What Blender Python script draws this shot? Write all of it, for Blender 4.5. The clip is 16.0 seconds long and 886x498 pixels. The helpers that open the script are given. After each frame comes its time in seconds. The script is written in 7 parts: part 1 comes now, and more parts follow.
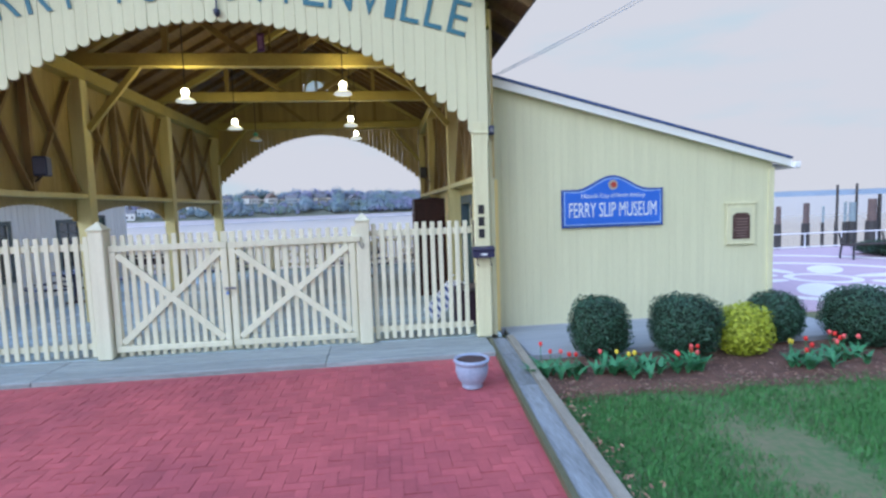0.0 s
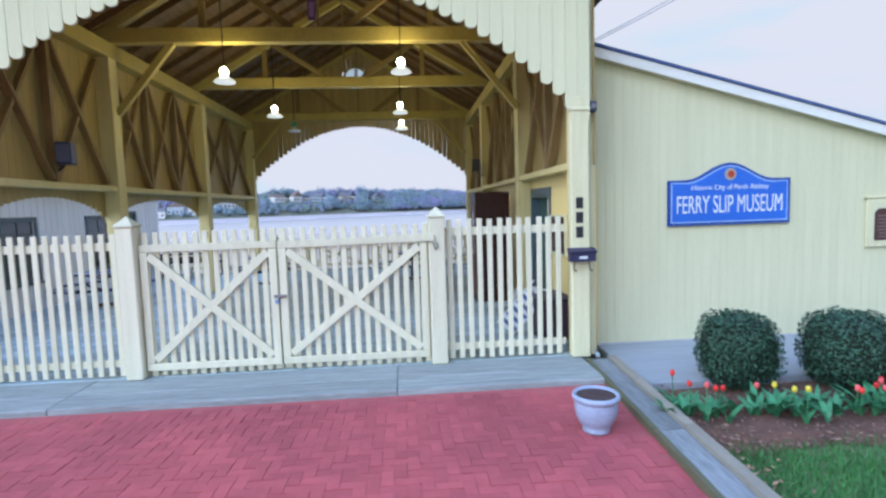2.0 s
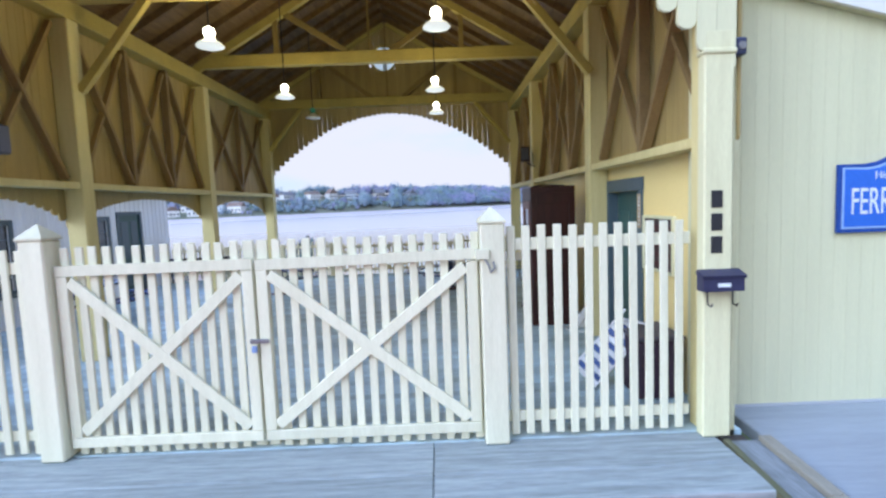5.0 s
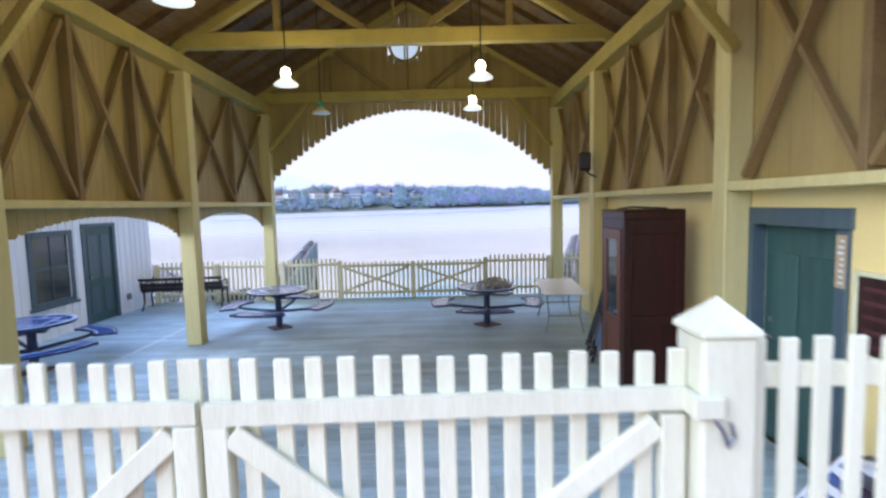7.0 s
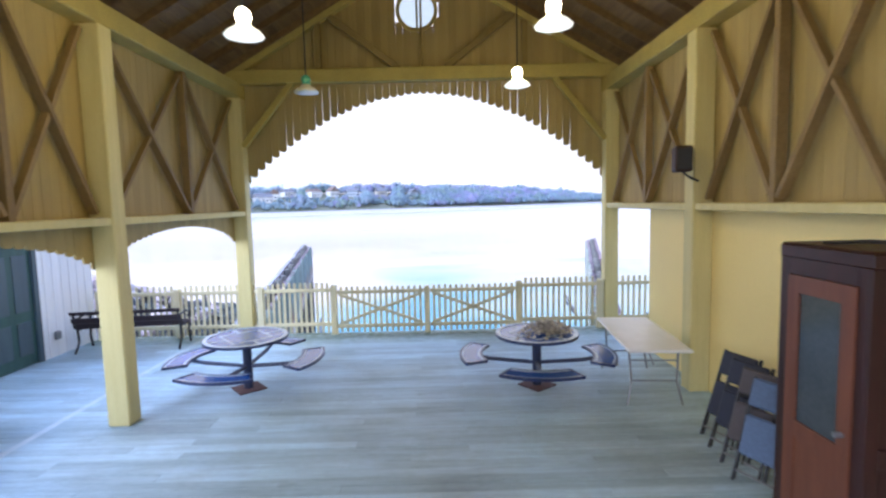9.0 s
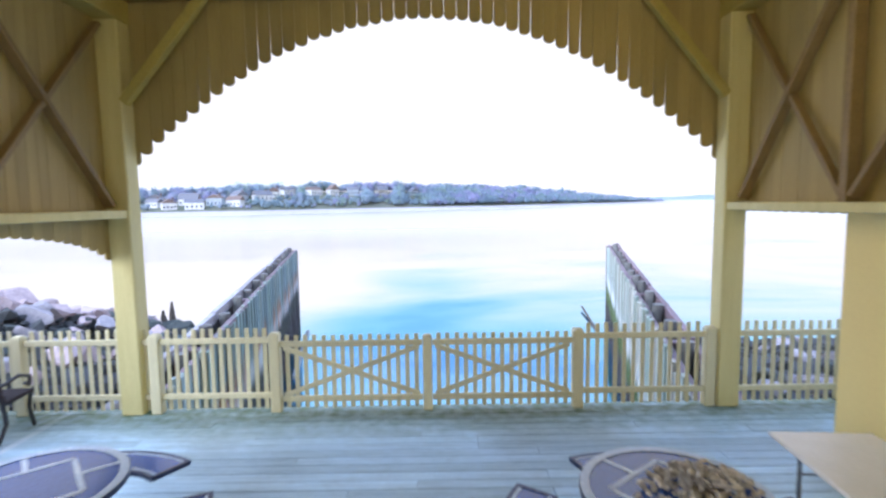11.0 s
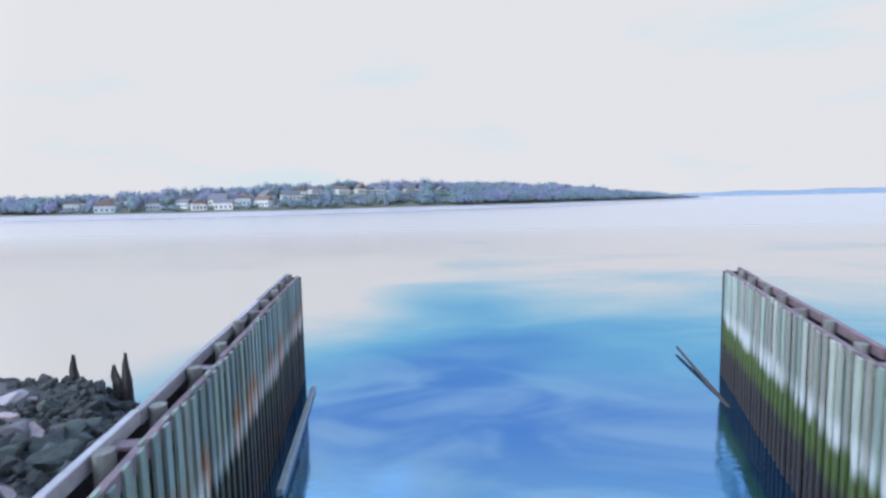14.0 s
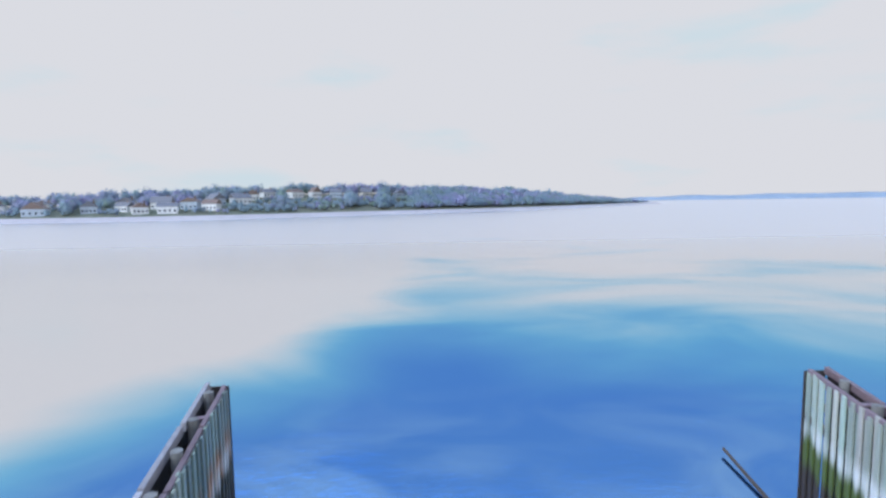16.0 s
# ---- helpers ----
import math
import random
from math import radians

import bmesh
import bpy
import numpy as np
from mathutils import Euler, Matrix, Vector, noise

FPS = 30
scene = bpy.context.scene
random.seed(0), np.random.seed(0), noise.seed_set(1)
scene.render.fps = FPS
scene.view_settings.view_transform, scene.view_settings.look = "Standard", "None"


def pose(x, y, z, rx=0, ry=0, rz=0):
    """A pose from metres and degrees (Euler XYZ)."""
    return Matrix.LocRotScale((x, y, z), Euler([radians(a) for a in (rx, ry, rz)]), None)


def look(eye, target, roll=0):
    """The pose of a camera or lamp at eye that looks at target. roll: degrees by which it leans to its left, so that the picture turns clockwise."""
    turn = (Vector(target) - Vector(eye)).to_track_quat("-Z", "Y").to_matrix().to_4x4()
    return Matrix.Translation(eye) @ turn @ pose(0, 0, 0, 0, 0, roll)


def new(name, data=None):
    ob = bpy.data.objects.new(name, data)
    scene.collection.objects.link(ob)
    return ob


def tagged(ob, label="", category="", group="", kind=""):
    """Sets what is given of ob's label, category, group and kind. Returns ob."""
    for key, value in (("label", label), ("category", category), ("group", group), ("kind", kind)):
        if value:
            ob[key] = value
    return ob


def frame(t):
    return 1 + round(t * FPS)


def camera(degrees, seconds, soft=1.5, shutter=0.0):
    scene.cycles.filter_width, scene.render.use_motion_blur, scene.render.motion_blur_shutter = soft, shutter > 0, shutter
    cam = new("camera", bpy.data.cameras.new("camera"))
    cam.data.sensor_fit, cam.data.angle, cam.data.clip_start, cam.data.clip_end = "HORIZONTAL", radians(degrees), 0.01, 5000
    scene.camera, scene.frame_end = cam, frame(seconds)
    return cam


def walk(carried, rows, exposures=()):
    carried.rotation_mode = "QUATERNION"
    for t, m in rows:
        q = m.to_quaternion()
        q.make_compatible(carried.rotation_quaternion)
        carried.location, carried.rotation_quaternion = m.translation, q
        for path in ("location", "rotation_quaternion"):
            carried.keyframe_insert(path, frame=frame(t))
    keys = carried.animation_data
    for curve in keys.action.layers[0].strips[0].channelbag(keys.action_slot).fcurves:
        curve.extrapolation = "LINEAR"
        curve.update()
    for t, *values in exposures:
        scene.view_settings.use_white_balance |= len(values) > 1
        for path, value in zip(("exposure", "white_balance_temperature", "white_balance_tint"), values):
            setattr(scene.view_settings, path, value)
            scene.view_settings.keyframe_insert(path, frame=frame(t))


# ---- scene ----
cam = camera(82.0, 16.0, soft=2.5, shutter=0.5)
PATH = [
    (0, (2.223, -7.647, 2.0), (2.456, -5.667, 1.836), -1.9),
    (0.5, (2.021, -7.25, 1.949), (2.245, -5.27, 1.781), -1.9),
    (1, (1.844, -6.866, 1.95), (2.061, -4.885, 1.783), -1.9),
    (1.5, (1.672, -6.53, 1.965), (1.877, -4.548, 1.796), -1.9),
    (2, (1.551, -6.283, 1.954), (1.696, -4.295, 1.788), -1.8),
    (2.5, (1.448, -6.053, 1.955), (1.589, -4.065, 1.786), -1.7),
    (3, (1.38, -5.773, 1.949), (1.522, -3.785, 1.781), -1.7),
    (3.5, (1.373, -5.424, 1.953), (1.466, -3.434, 1.783), -1.7),
    (3.7, (1.38, -5.256, 1.946), (1.433, -3.264, 1.779), -1.8),
    (5.8, (1.558, -3.234, 2.11), (1.556, -1.243, 1.929), -1.9),
    (6, (1.527, -2.974, 2.152), (1.515, -0.982, 1.975), -1.6),
    (6.5, (1.217, -2.452, 2.222), (1.209, -0.46, 2.046), -1.5),
    (7, (0.92, -1.861, 2.319), (0.921, 0.131, 2.145), -1.4),
    (7.5, (0.703, -1.251, 2.498), (0.709, 0.741, 2.321), -1.4),
    (8, (0.516, -0.66, 2.534), (0.538, 1.332, 2.353), -1.6),
    (8.2, (0.494, -0.357, 2.548), (0.514, 1.635, 2.369), -1.6),
    (10.5, (0.37, 3.725, 2.525), (0.367, 5.717, 2.34), -1.0),
    (11, (0.339, 4.85, 2.514), (0.348, 6.841, 2.331), -0.8),
    (11.5, (0.281, 6.01, 2.523), (0.282, 8.001, 2.339), -0.8),
    (12, (0.154, 7.248, 2.496), (0.138, 9.24, 2.31), -0.9),
    (12.5, (0.004, 8.517, 2.391), (-0.034, 10.508, 2.205), -1.1),
    (13, (-0.211, 9.873, 2.515), (-0.275, 11.863, 2.329), -1.1),
    (13.5, (-0.406, 11.281, 2.787), (-0.496, 13.27, 2.599), -1.1),
    (14, (-0.698, 12.842, 3.021), (-0.796, 14.831, 2.832), -1.2),
    (14.5, (-1.002, 14.511, 3.508), (-1.117, 16.499, 3.319), -1.1),
    (15, (-1.27, 16.115, 4.06), (-1.353, 18.104, 3.872), -1.0),
    (15.5, (-1.65, 17.778, 4.735), (-1.655, 19.768, 4.55), -0.9),
    (16, (-2.02, 19.43, 5.385), (-1.948, 21.42, 5.2), -0.8),
]
walk(cam, [(t, look(eye, target, roll)) for t, eye, target, roll in PATH],
     exposures=[(0, 0.35, 5370, 12), (2, 0.54, 5270, 13), (3.5, 0.70, 5230, 13), (6, 0.74, 5310, 16), (7, 0.92, 5310, 17), (8, 1.17, 5300, 18), (10.5, 1.35, 5400, 20), (11, 1.2, 5500, 16), (11.5, 0.97, 5550, 14), (12.5, 0.7, 5650, 10), (14.5, 0.5, 5650, 10), (16, 0.42, 5600, 10)])

# ---- world, sun and exposure ----
world = bpy.data.worlds.new("sky")
scene.world = world
world.use_nodes = True
wn, wl = world.node_tree.nodes, world.node_tree.links
wn.clear()
w_out = wn.new("ShaderNodeOutputWorld")
w_bg = wn.new("ShaderNodeBackground")
w_sky = wn.new("ShaderNodeTexSky")
w_sky.sky_type = "NISHITA"
w_sky.sun_disc = False
w_sky.sun_elevation = radians(27)
w_sky.sun_rotation = radians(229)
w_sky.air_density, w_sky.dust_density, w_sky.ozone_density = 1.2, 1.0, 2.0
w_gain = wn.new("ShaderNodeVectorMath")
w_gain.operation = "SCALE"
w_gain.inputs["Scale"].default_value = 0.60
wl.new(w_sky.outputs[0], w_gain.inputs[0])
w_co = wn.new("ShaderNodeTexCoord")
w_sep = wn.new("ShaderNodeSeparateXYZ")
wl.new(w_co.outputs["Generated"], w_sep.inputs[0])
w_noise = wn.new("ShaderNodeTexNoise")
w_noise.inputs["Scale"].default_value = 3.0
w_noise.inputs["Detail"].default_value = 6
w_map = wn.new("ShaderNodeMapping")
w_map.inputs["Scale"].default_value = (1, 1, 4)
wl.new(w_co.outputs["Generated"], w_map.inputs[0])
wl.new(w_map.outputs[0], w_noise.inputs[0])
w_add = wn.new("ShaderNodeMath")
w_add.operation = "MULTIPLY_ADD"
w_add.inputs[1].default_value = 0.62
wl.new(w_noise.outputs[0], w_add.inputs[0])
wl.new(w_sep.outputs[2], w_add.inputs[2])
w_ramp = wn.new("ShaderNodeMapRange")
w_ramp.inputs["From Min"].default_value = 0.80
w_ramp.inputs["From Max"].default_value = 1.06
w_ramp.inputs["To Max"].default_value = 0.62
w_ramp.interpolation_type = "SMOOTHSTEP"
wl.new(w_add.outputs[0], w_ramp.inputs["Value"])
w_mix = wn.new("ShaderNodeMix")
w_mix.data_type = "RGBA"
wl.new(w_ramp.outputs[0], w_mix.inputs[0])
w_dot = wn.new("ShaderNodeVectorMath")
w_dot.operation = "DOT_PRODUCT"
w_dot.inputs[1].default_value = (-0.90, -0.35, 0.25)     # the veiled sun brightens this side
wl.new(w_co.outputs["Generated"], w_dot.inputs[0])
w_side = wn.new("ShaderNodeMapRange")
w_side.interpolation_type = "SMOOTHSTEP"
w_side.inputs["From Min"].default_value, w_side.inputs["From Max"].default_value = 0.35, 1.0
w_side.inputs["To Min"].default_value, w_side.inputs["To Max"].default_value = 1.03, 2.6
wl.new(w_dot.outputs["Value"], w_side.inputs["Value"])
w_haze = wn.new("ShaderNodeVectorMath")
w_haze.operation = "SCALE"
w_haze.inputs[0].default_value = (0.556, 0.512, 0.468)
wl.new(w_side.outputs[0], w_haze.inputs["Scale"])
# thin places in the overcast show a little blue-green
w_thin = wn.new("ShaderNodeMapRange")
w_thin.interpolation_type = "SMOOTHSTEP"
w_thin.inputs["From Min"].default_value, w_thin.inputs["From Max"].default_value = 0.54, 0.74
wl.new(w_noise.outputs[0], w_thin.inputs["Value"])
w_veil = wn.new("ShaderNodeMix")
w_veil.data_type = "RGBA"
wl.new(w_thin.outputs[0], w_veil.inputs[0])
wl.new(w_haze.outputs[0], w_veil.inputs["A"])
w_gap = wn.new("ShaderNodeVectorMath")
w_gap.operation = "MULTIPLY"
w_gap.inputs[1].default_value = (0.87, 1.0, 1.03)
wl.new(w_haze.outputs[0], w_gap.inputs[0])
wl.new(w_gap.outputs[0], w_veil.inputs["B"])
wl.new(w_veil.outputs[2], w_mix.inputs["A"])
wl.new(w_gain.outputs[0], w_mix.inputs["B"])
wl.new(w_mix.outputs[2], w_bg.inputs[0])
w_bg.inputs[1].default_value = 1.0
wl.new(w_bg.outputs[0], w_out.inputs[0])

LAMP_W = 92.0
sun = new("sun", bpy.data.lights.new("sun", "SUN"))
sun.data.energy, sun.data.angle, sun.data.color = 1.15, radians(45), (0.88, 0.96, 1.0)
sun.matrix_world = look((-17, -15, 11.5), (0, 0, 0))


# ---- materials ----
def mat(name, col, col2=None, rough=0.65, scale=2.0, fine=30.0, bump=0.15, rnd=0.1, metal=0.0, stretch=(1, 1, 1), spec=0.4, island=False, contrast=0.5, hue=0.0):
    """A surface: two colours mixed by broad and fine noise, a shift for each piece, and fine relief."""
    m = bpy.data.materials.new(name)
    m.use_nodes = True
    n, l = m.node_tree.nodes, m.node_tree.links
    b = n["Principled BSDF"]
    col2 = col2 or tuple(c * 0.72 for c in col)
    co = n.new("ShaderNodeTexCoord")
    mp = n.new("ShaderNodeMapping")
    mp.inputs["Scale"].default_value = stretch
    l.new(co.outputs["Object"], mp.inputs[0])
    if rnd:
        oi = n.new("ShaderNodeNewGeometry" if island else "ShaderNodeObjectInfo")
        ofs = n.new("ShaderNodeVectorMath")
        ofs.operation = "MULTIPLY_ADD"
        ofs.inputs[1].default_value = (37, 19, 53)
        l.new(oi.outputs["Random Per Island" if island else "Random"], ofs.inputs[0])
        l.new(mp.outputs[0], ofs.inputs[2])
        src = ofs.outputs[0]
    else:
        src = mp.outputs[0]
    big = n.new("ShaderNodeTexNoise")
    big.inputs["Scale"].default_value, big.inputs["Detail"].default_value = scale, 5
    small = n.new("ShaderNodeTexNoise")
    small.inputs["Scale"].default_value, small.inputs["Detail"].default_value = fine, 6
    for t in (big, small):
        l.new(src, t.inputs[0])
    mixf = n.new("ShaderNodeMath")
    mixf.operation = "MULTIPLY_ADD"
    mixf.inputs[1].default_value = 0.5
    l.new(small.outputs[0], mixf.inputs[0])
    half = n.new("ShaderNodeMath")
    half.operation = "MULTIPLY"
    half.inputs[1].default_value = 0.5
    l.new(big.outputs[0], half.inputs[0])
    l.new(half.outputs[0], mixf.inputs[2])
    ramp = n.new("ShaderNodeMapRange")
    ramp.inputs["From Min"].default_value = 0.5 - 0.28 * contrast
    ramp.inputs["From Max"].default_value = 0.5 + 0.28 * contrast
    l.new(mixf.outputs[0], ramp.inputs["Value"])
    mix = n.new("ShaderNodeMix")
    mix.data_type = "RGBA"
    l.new(ramp.outputs[0], mix.inputs[0])
    mix.inputs["A"].default_value, mix.inputs["B"].default_value = (*col2, 1), (*col, 1)
    out = mix.outputs[2]
    if rnd:
        hsv = n.new("ShaderNodeHueSaturation")
        val = n.new("ShaderNodeMapRange")
        val.inputs["To Min"].default_value, val.inputs["To Max"].default_value = 1 - rnd, 1 + rnd
        l.new(oi.outputs["Random Per Island" if island else "Random"], val.inputs["Value"])
        l.new(val.outputs[0], hsv.inputs["Value"])
        if hue:
            sat = n.new("ShaderNodeMath")
            sat.operation = "FRACT"
            many = n.new("ShaderNodeMath")
            many.operation = "MULTIPLY"
            many.inputs[1].default_value = 7.31
            l.new(oi.outputs["Random Per Island" if island else "Random"], many.inputs[0])
            l.new(many.outputs[0], sat.inputs[0])
            turn = n.new("ShaderNodeMapRange")
            turn.inputs["To Min"].default_value, turn.inputs["To Max"].default_value = 0.5 - hue, 0.5 + hue
            l.new(sat.outputs[0], turn.inputs["Value"])
            l.new(turn.outputs[0], hsv.inputs["Hue"])
        l.new(out, hsv.inputs["Color"])
        out = hsv.outputs[0]
    l.new(out, b.inputs["Base Color"])
    rr = n.new("ShaderNodeMapRange")
    rr.inputs["To Min"].default_value, rr.inputs["To Max"].default_value = max(0.02, rough - 0.1), min(1, rough + 0.1)
    l.new(small.outputs[0], rr.inputs["Value"])
    l.new(rr.outputs[0], b.inputs["Roughness"])
    b.inputs["Metallic"].default_value = metal
    b.inputs["Specular IOR Level"].default_value = spec
    if bump:
        bp = n.new("ShaderNodeBump")
        bp.inputs["Strength"].default_value, bp.inputs["Distance"].default_value = bump, 0.01
        l.new(mixf.outputs[0], bp.inputs["Height"])
        l.new(bp.outputs[0], b.inputs["Normal"])
    return m


def glow(name, col, strength):
    m = bpy.data.materials.new(name)
    m.use_nodes = True
    b = m.node_tree.nodes["Principled BSDF"]
    b.inputs["Base Color"].default_value = (*col, 1)
    b.inputs["Emission Color"].default_value = (*col, 1)
    b.inputs["Emission Strength"].default_value = strength
    return m


def glass(name, col=(0.6, 0.7, 0.72), rough=0.03):
    m = bpy.data.materials.new(name)
    m.use_nodes = True
    b = m.node_tree.nodes["Principled BSDF"]
    b.inputs["Base Color"].default_value = (*col, 1)
    b.inputs["Roughness"].default_value = rough
    b.inputs["Transmission Weight"].default_value = 1.0
    b.inputs["IOR"].default_value = 1.45
    return m


V, H = (6, 6, 0.5), (0.5, 6, 6)
CREAM = mat("cream_paint", (0.72, 0.71, 0.46), (0.60, 0.58, 0.36), stretch=V, rnd=0.05)
SIDING = mat("cream_siding", (0.68, 0.675, 0.445), (0.61, 0.605, 0.395), stretch=V, rnd=0.012, scale=1.2)
FENCE = mat("fence_paint", (0.71, 0.70, 0.53), (0.60, 0.59, 0.43), stretch=V, rnd=0.06)
FAR_FENCE = mat("yellow_fence_paint", (0.76, 0.70, 0.46), (0.62, 0.56, 0.35), stretch=V, rnd=0.07)
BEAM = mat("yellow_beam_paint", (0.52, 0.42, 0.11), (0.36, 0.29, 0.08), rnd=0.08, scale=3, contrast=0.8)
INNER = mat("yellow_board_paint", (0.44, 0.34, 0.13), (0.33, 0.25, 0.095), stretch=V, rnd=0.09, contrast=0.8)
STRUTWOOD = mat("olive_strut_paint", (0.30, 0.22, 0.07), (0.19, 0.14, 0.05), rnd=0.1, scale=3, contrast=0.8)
# brown mixes the shade on the braces' sides into their yellow paint
BRACE = mat("shaded_brace_paint", (0.29, 0.20, 0.08), (0.18, 0.12, 0.05), rnd=0.12, scale=3, contrast=0.8)
KERBWOOD = mat("stained_kerb_timber", (0.34, 0.38, 0.42), (0.11, 0.12, 0.115), stretch=(4, 0.5, 4), rnd=0.2, scale=2.2, fine=14, contrast=0.8, bump=0.4)
MOSSWOOD = mat("mossy_kerb_timber", (0.17, 0.16, 0.10), (0.06, 0.075, 0.035), stretch=(4, 0.8, 4), rnd=0.2, scale=2.5, contrast=0.9, bump=0.4)
TANWOOD = mat("tan_kerb_timber", (0.36, 0.34, 0.28), (0.17, 0.16, 0.13), stretch=(4, 0.5, 4), rnd=0.15, scale=3, contrast=0.9, bump=0.4)
COLUMN = mat("pale_yellow_column_paint", (0.72, 0.64, 0.31), (0.57, 0.49, 0.21), stretch=V, rnd=0.05, scale=2, contrast=0.8)
WALLY = mat("yellow_wall_paint", (0.88, 0.72, 0.31), (0.80, 0.64, 0.26), rnd=0.04, scale=1.0, contrast=0.9)
ROOFWOOD = mat("roof_board_wood", (0.19, 0.12, 0.043), (0.10, 0.062, 0.026), stretch=(6, 0.5, 6), rnd=0.15)
WHITE = mat("white_paint", (0.88, 0.89, 0.92), (0.80, 0.82, 0.86), stretch=V, rnd=0.04)
GREEN = mat("dark_green_paint", (0.06, 0.13, 0.12), (0.04, 0.09, 0.085), stretch=V, rough=0.45)
TEAL = mat("slate_green_paint", (0.085, 0.125, 0.15), (0.06, 0.09, 0.11), stretch=V, rough=0.4)
DECK = mat("weathered_deck_wood", (0.54, 0.70, 0.79), (0.30, 0.40, 0.44), stretch=(0.7, 9, 9), rnd=0.2, scale=2.0, fine=16, bump=0.3, contrast=0.65, rough=0.5, spec=0.5)
def stain(m, colour, strip):
    """Broad damp stains across a floor, and a pale drip line along x = strip."""
    n, l = m.node_tree.nodes, m.node_tree.links
    b = n["Principled BSDF"]
    old = b.inputs["Base Color"].links[0].from_socket
    geo = n.new("ShaderNodeNewGeometry")
    ns = n.new("ShaderNodeTexNoise")
    ns.inputs["Scale"].default_value, ns.inputs["Detail"].default_value = 0.55, 6
    l.new(geo.outputs["Position"], ns.inputs[0])
    r = n.new("ShaderNodeMapRange")
    r.inputs["From Min"].default_value, r.inputs["From Max"].default_value = 0.44, 0.66
    r.inputs["To Max"].default_value = 0.8
    l.new(ns.outputs[0], r.inputs["Value"])
    x = n.new("ShaderNodeMix")
    x.data_type = "RGBA"
    x.blend_type = "MULTIPLY"
    l.new(r.outputs[0], x.inputs[0])
    l.new(old, x.inputs["A"])
    x.inputs["B"].default_value = (*colour, 1)
    sep = n.new("ShaderNodeSeparateXYZ")
    l.new(geo.outputs["Position"], sep.inputs[0])
    d = n.new("ShaderNodeMath")
    d.operation = "COMPARE"
    d.inputs[1].default_value, d.inputs[2].default_value = strip, 0.045
    l.new(sep.outputs[0], d.inputs[0])
    n2 = n.new("ShaderNodeTexNoise")
    n2.inputs["Scale"].default_value = 7.0
    l.new(geo.outputs["Position"], n2.inputs[0])
    f = n.new("ShaderNodeMath")
    f.operation = "MULTIPLY"
    l.new(d.outputs[0], f.inputs[0])
    l.new(n2.outputs[0], f.inputs[1])
    y = n.new("ShaderNodeMix")
    y.data_type = "RGBA"
    l.new(f.outputs[0], y.inputs[0])
    l.new(x.outputs[2], y.inputs["A"])
    y.inputs["B"].default_value = (0.72, 0.76, 0.78, 1)
    moss = n.new("ShaderNodeMapRange")
    moss.inputs["From Min"].default_value, moss.inputs["From Max"].default_value = 9.9, 10.9
    moss.inputs["To Max"].default_value = 1.5
    l.new(sep.outputs[1], moss.inputs["Value"])
    thick = n.new("ShaderNodeMath")
    thick.operation = "MULTIPLY"
    thick.use_clamp = True
    l.new(moss.outputs[0], thick.inputs[0])
    l.new(n2.outputs[0], thick.inputs[1])
    z = n.new("ShaderNodeMix")
    z.data_type = "RGBA"
    l.new(thick.outputs[0], z.inputs[0])
    l.new(y.outputs[2], z.inputs["A"])
    z.inputs["B"].default_value = (0.07, 0.12, 0.03, 1)
    l.new(z.outputs[2], b.inputs["Base Color"])


stain(DECK, (0.66, 0.60, 0.52), -4.24)
SILL = mat("weathered_sill_wood", (0.40, 0.45, 0.46), (0.15, 0.18, 0.175), stretch=(0.6, 9, 9), rnd=0.06, bump=0.35, scale=2.6, fine=11, contrast=0.75)
BRICK = mat("red_paving_brick", (0.45, 0.105, 0.118), (0.36, 0.080, 0.092), rnd=0.11, scale=6, fine=60, rough=0.8, bump=0.2)
BRICK_FAR = mat("red_paving_brick_joined", (0.45, 0.105, 0.118), (0.36, 0.080, 0.092), rnd=0.11, scale=6, fine=60, rough=0.8, bump=0.2, island=True)
JOINT = mat("brick_joint_sand", (0.42, 0.12, 0.125), (0.33, 0.09, 0.10), rnd=0, scale=8, rough=0.95)
stain(BRICK, (0.66, 0.68, 0.80), -99)
stain(BRICK_FAR, (0.66, 0.68, 0.80), -99)
CONCRETE = mat("grey_concrete", (0.50, 0.53, 0.57), (0.36, 0.38, 0.41), rnd=0, scale=3, fine=40, rough=0.85, bump=0.25, contrast=1.2)
SOIL = mat("mulch_soil", (0.16, 0.085, 0.06), (0.07, 0.04, 0.03), rnd=0, scale=6, fine=45, rough=0.95, bump=0.6)
TURF = mat("turf", (0.06, 0.15, 0.05), (0.22, 0.18, 0.115), rnd=0, scale=0.9, fine=14, rough=0.95, bump=0.6, contrast=0.7)
DARKWOOD = mat("dark_wet_timber", (0.075, 0.06, 0.05), (0.035, 0.03, 0.028), rnd=0.2, stretch=(2, 2, 2), rough=0.6, bump=0.4)
BROWNWOOD = mat("old_brown_timber", (0.20, 0.13, 0.11), (0.10, 0.07, 0.06), rnd=0.2, stretch=(3, 3, 3), bump=0.4)
ROCK = mat("grey_boulder", (0.42, 0.38, 0.38), (0.24, 0.23, 0.25), rnd=0.3, scale=3, fine=18, rough=0.9, bump=0.6)
DARKROCK = mat("dark_wet_stone", (0.065, 0.065, 0.062), (0.028, 0.031, 0.028), rnd=0.35, scale=3, fine=18, rough=0.8, bump=0.6, island=True)
MAHOGANY = mat("mahogany", (0.045, 0.012, 0.010), (0.018, 0.006, 0.005), stretch=(7, 7, 0.6), rough=0.4, rnd=0.05)
BLACK = mat("black_metal", (0.03, 0.03, 0.035), rnd=0.05, rough=0.4)
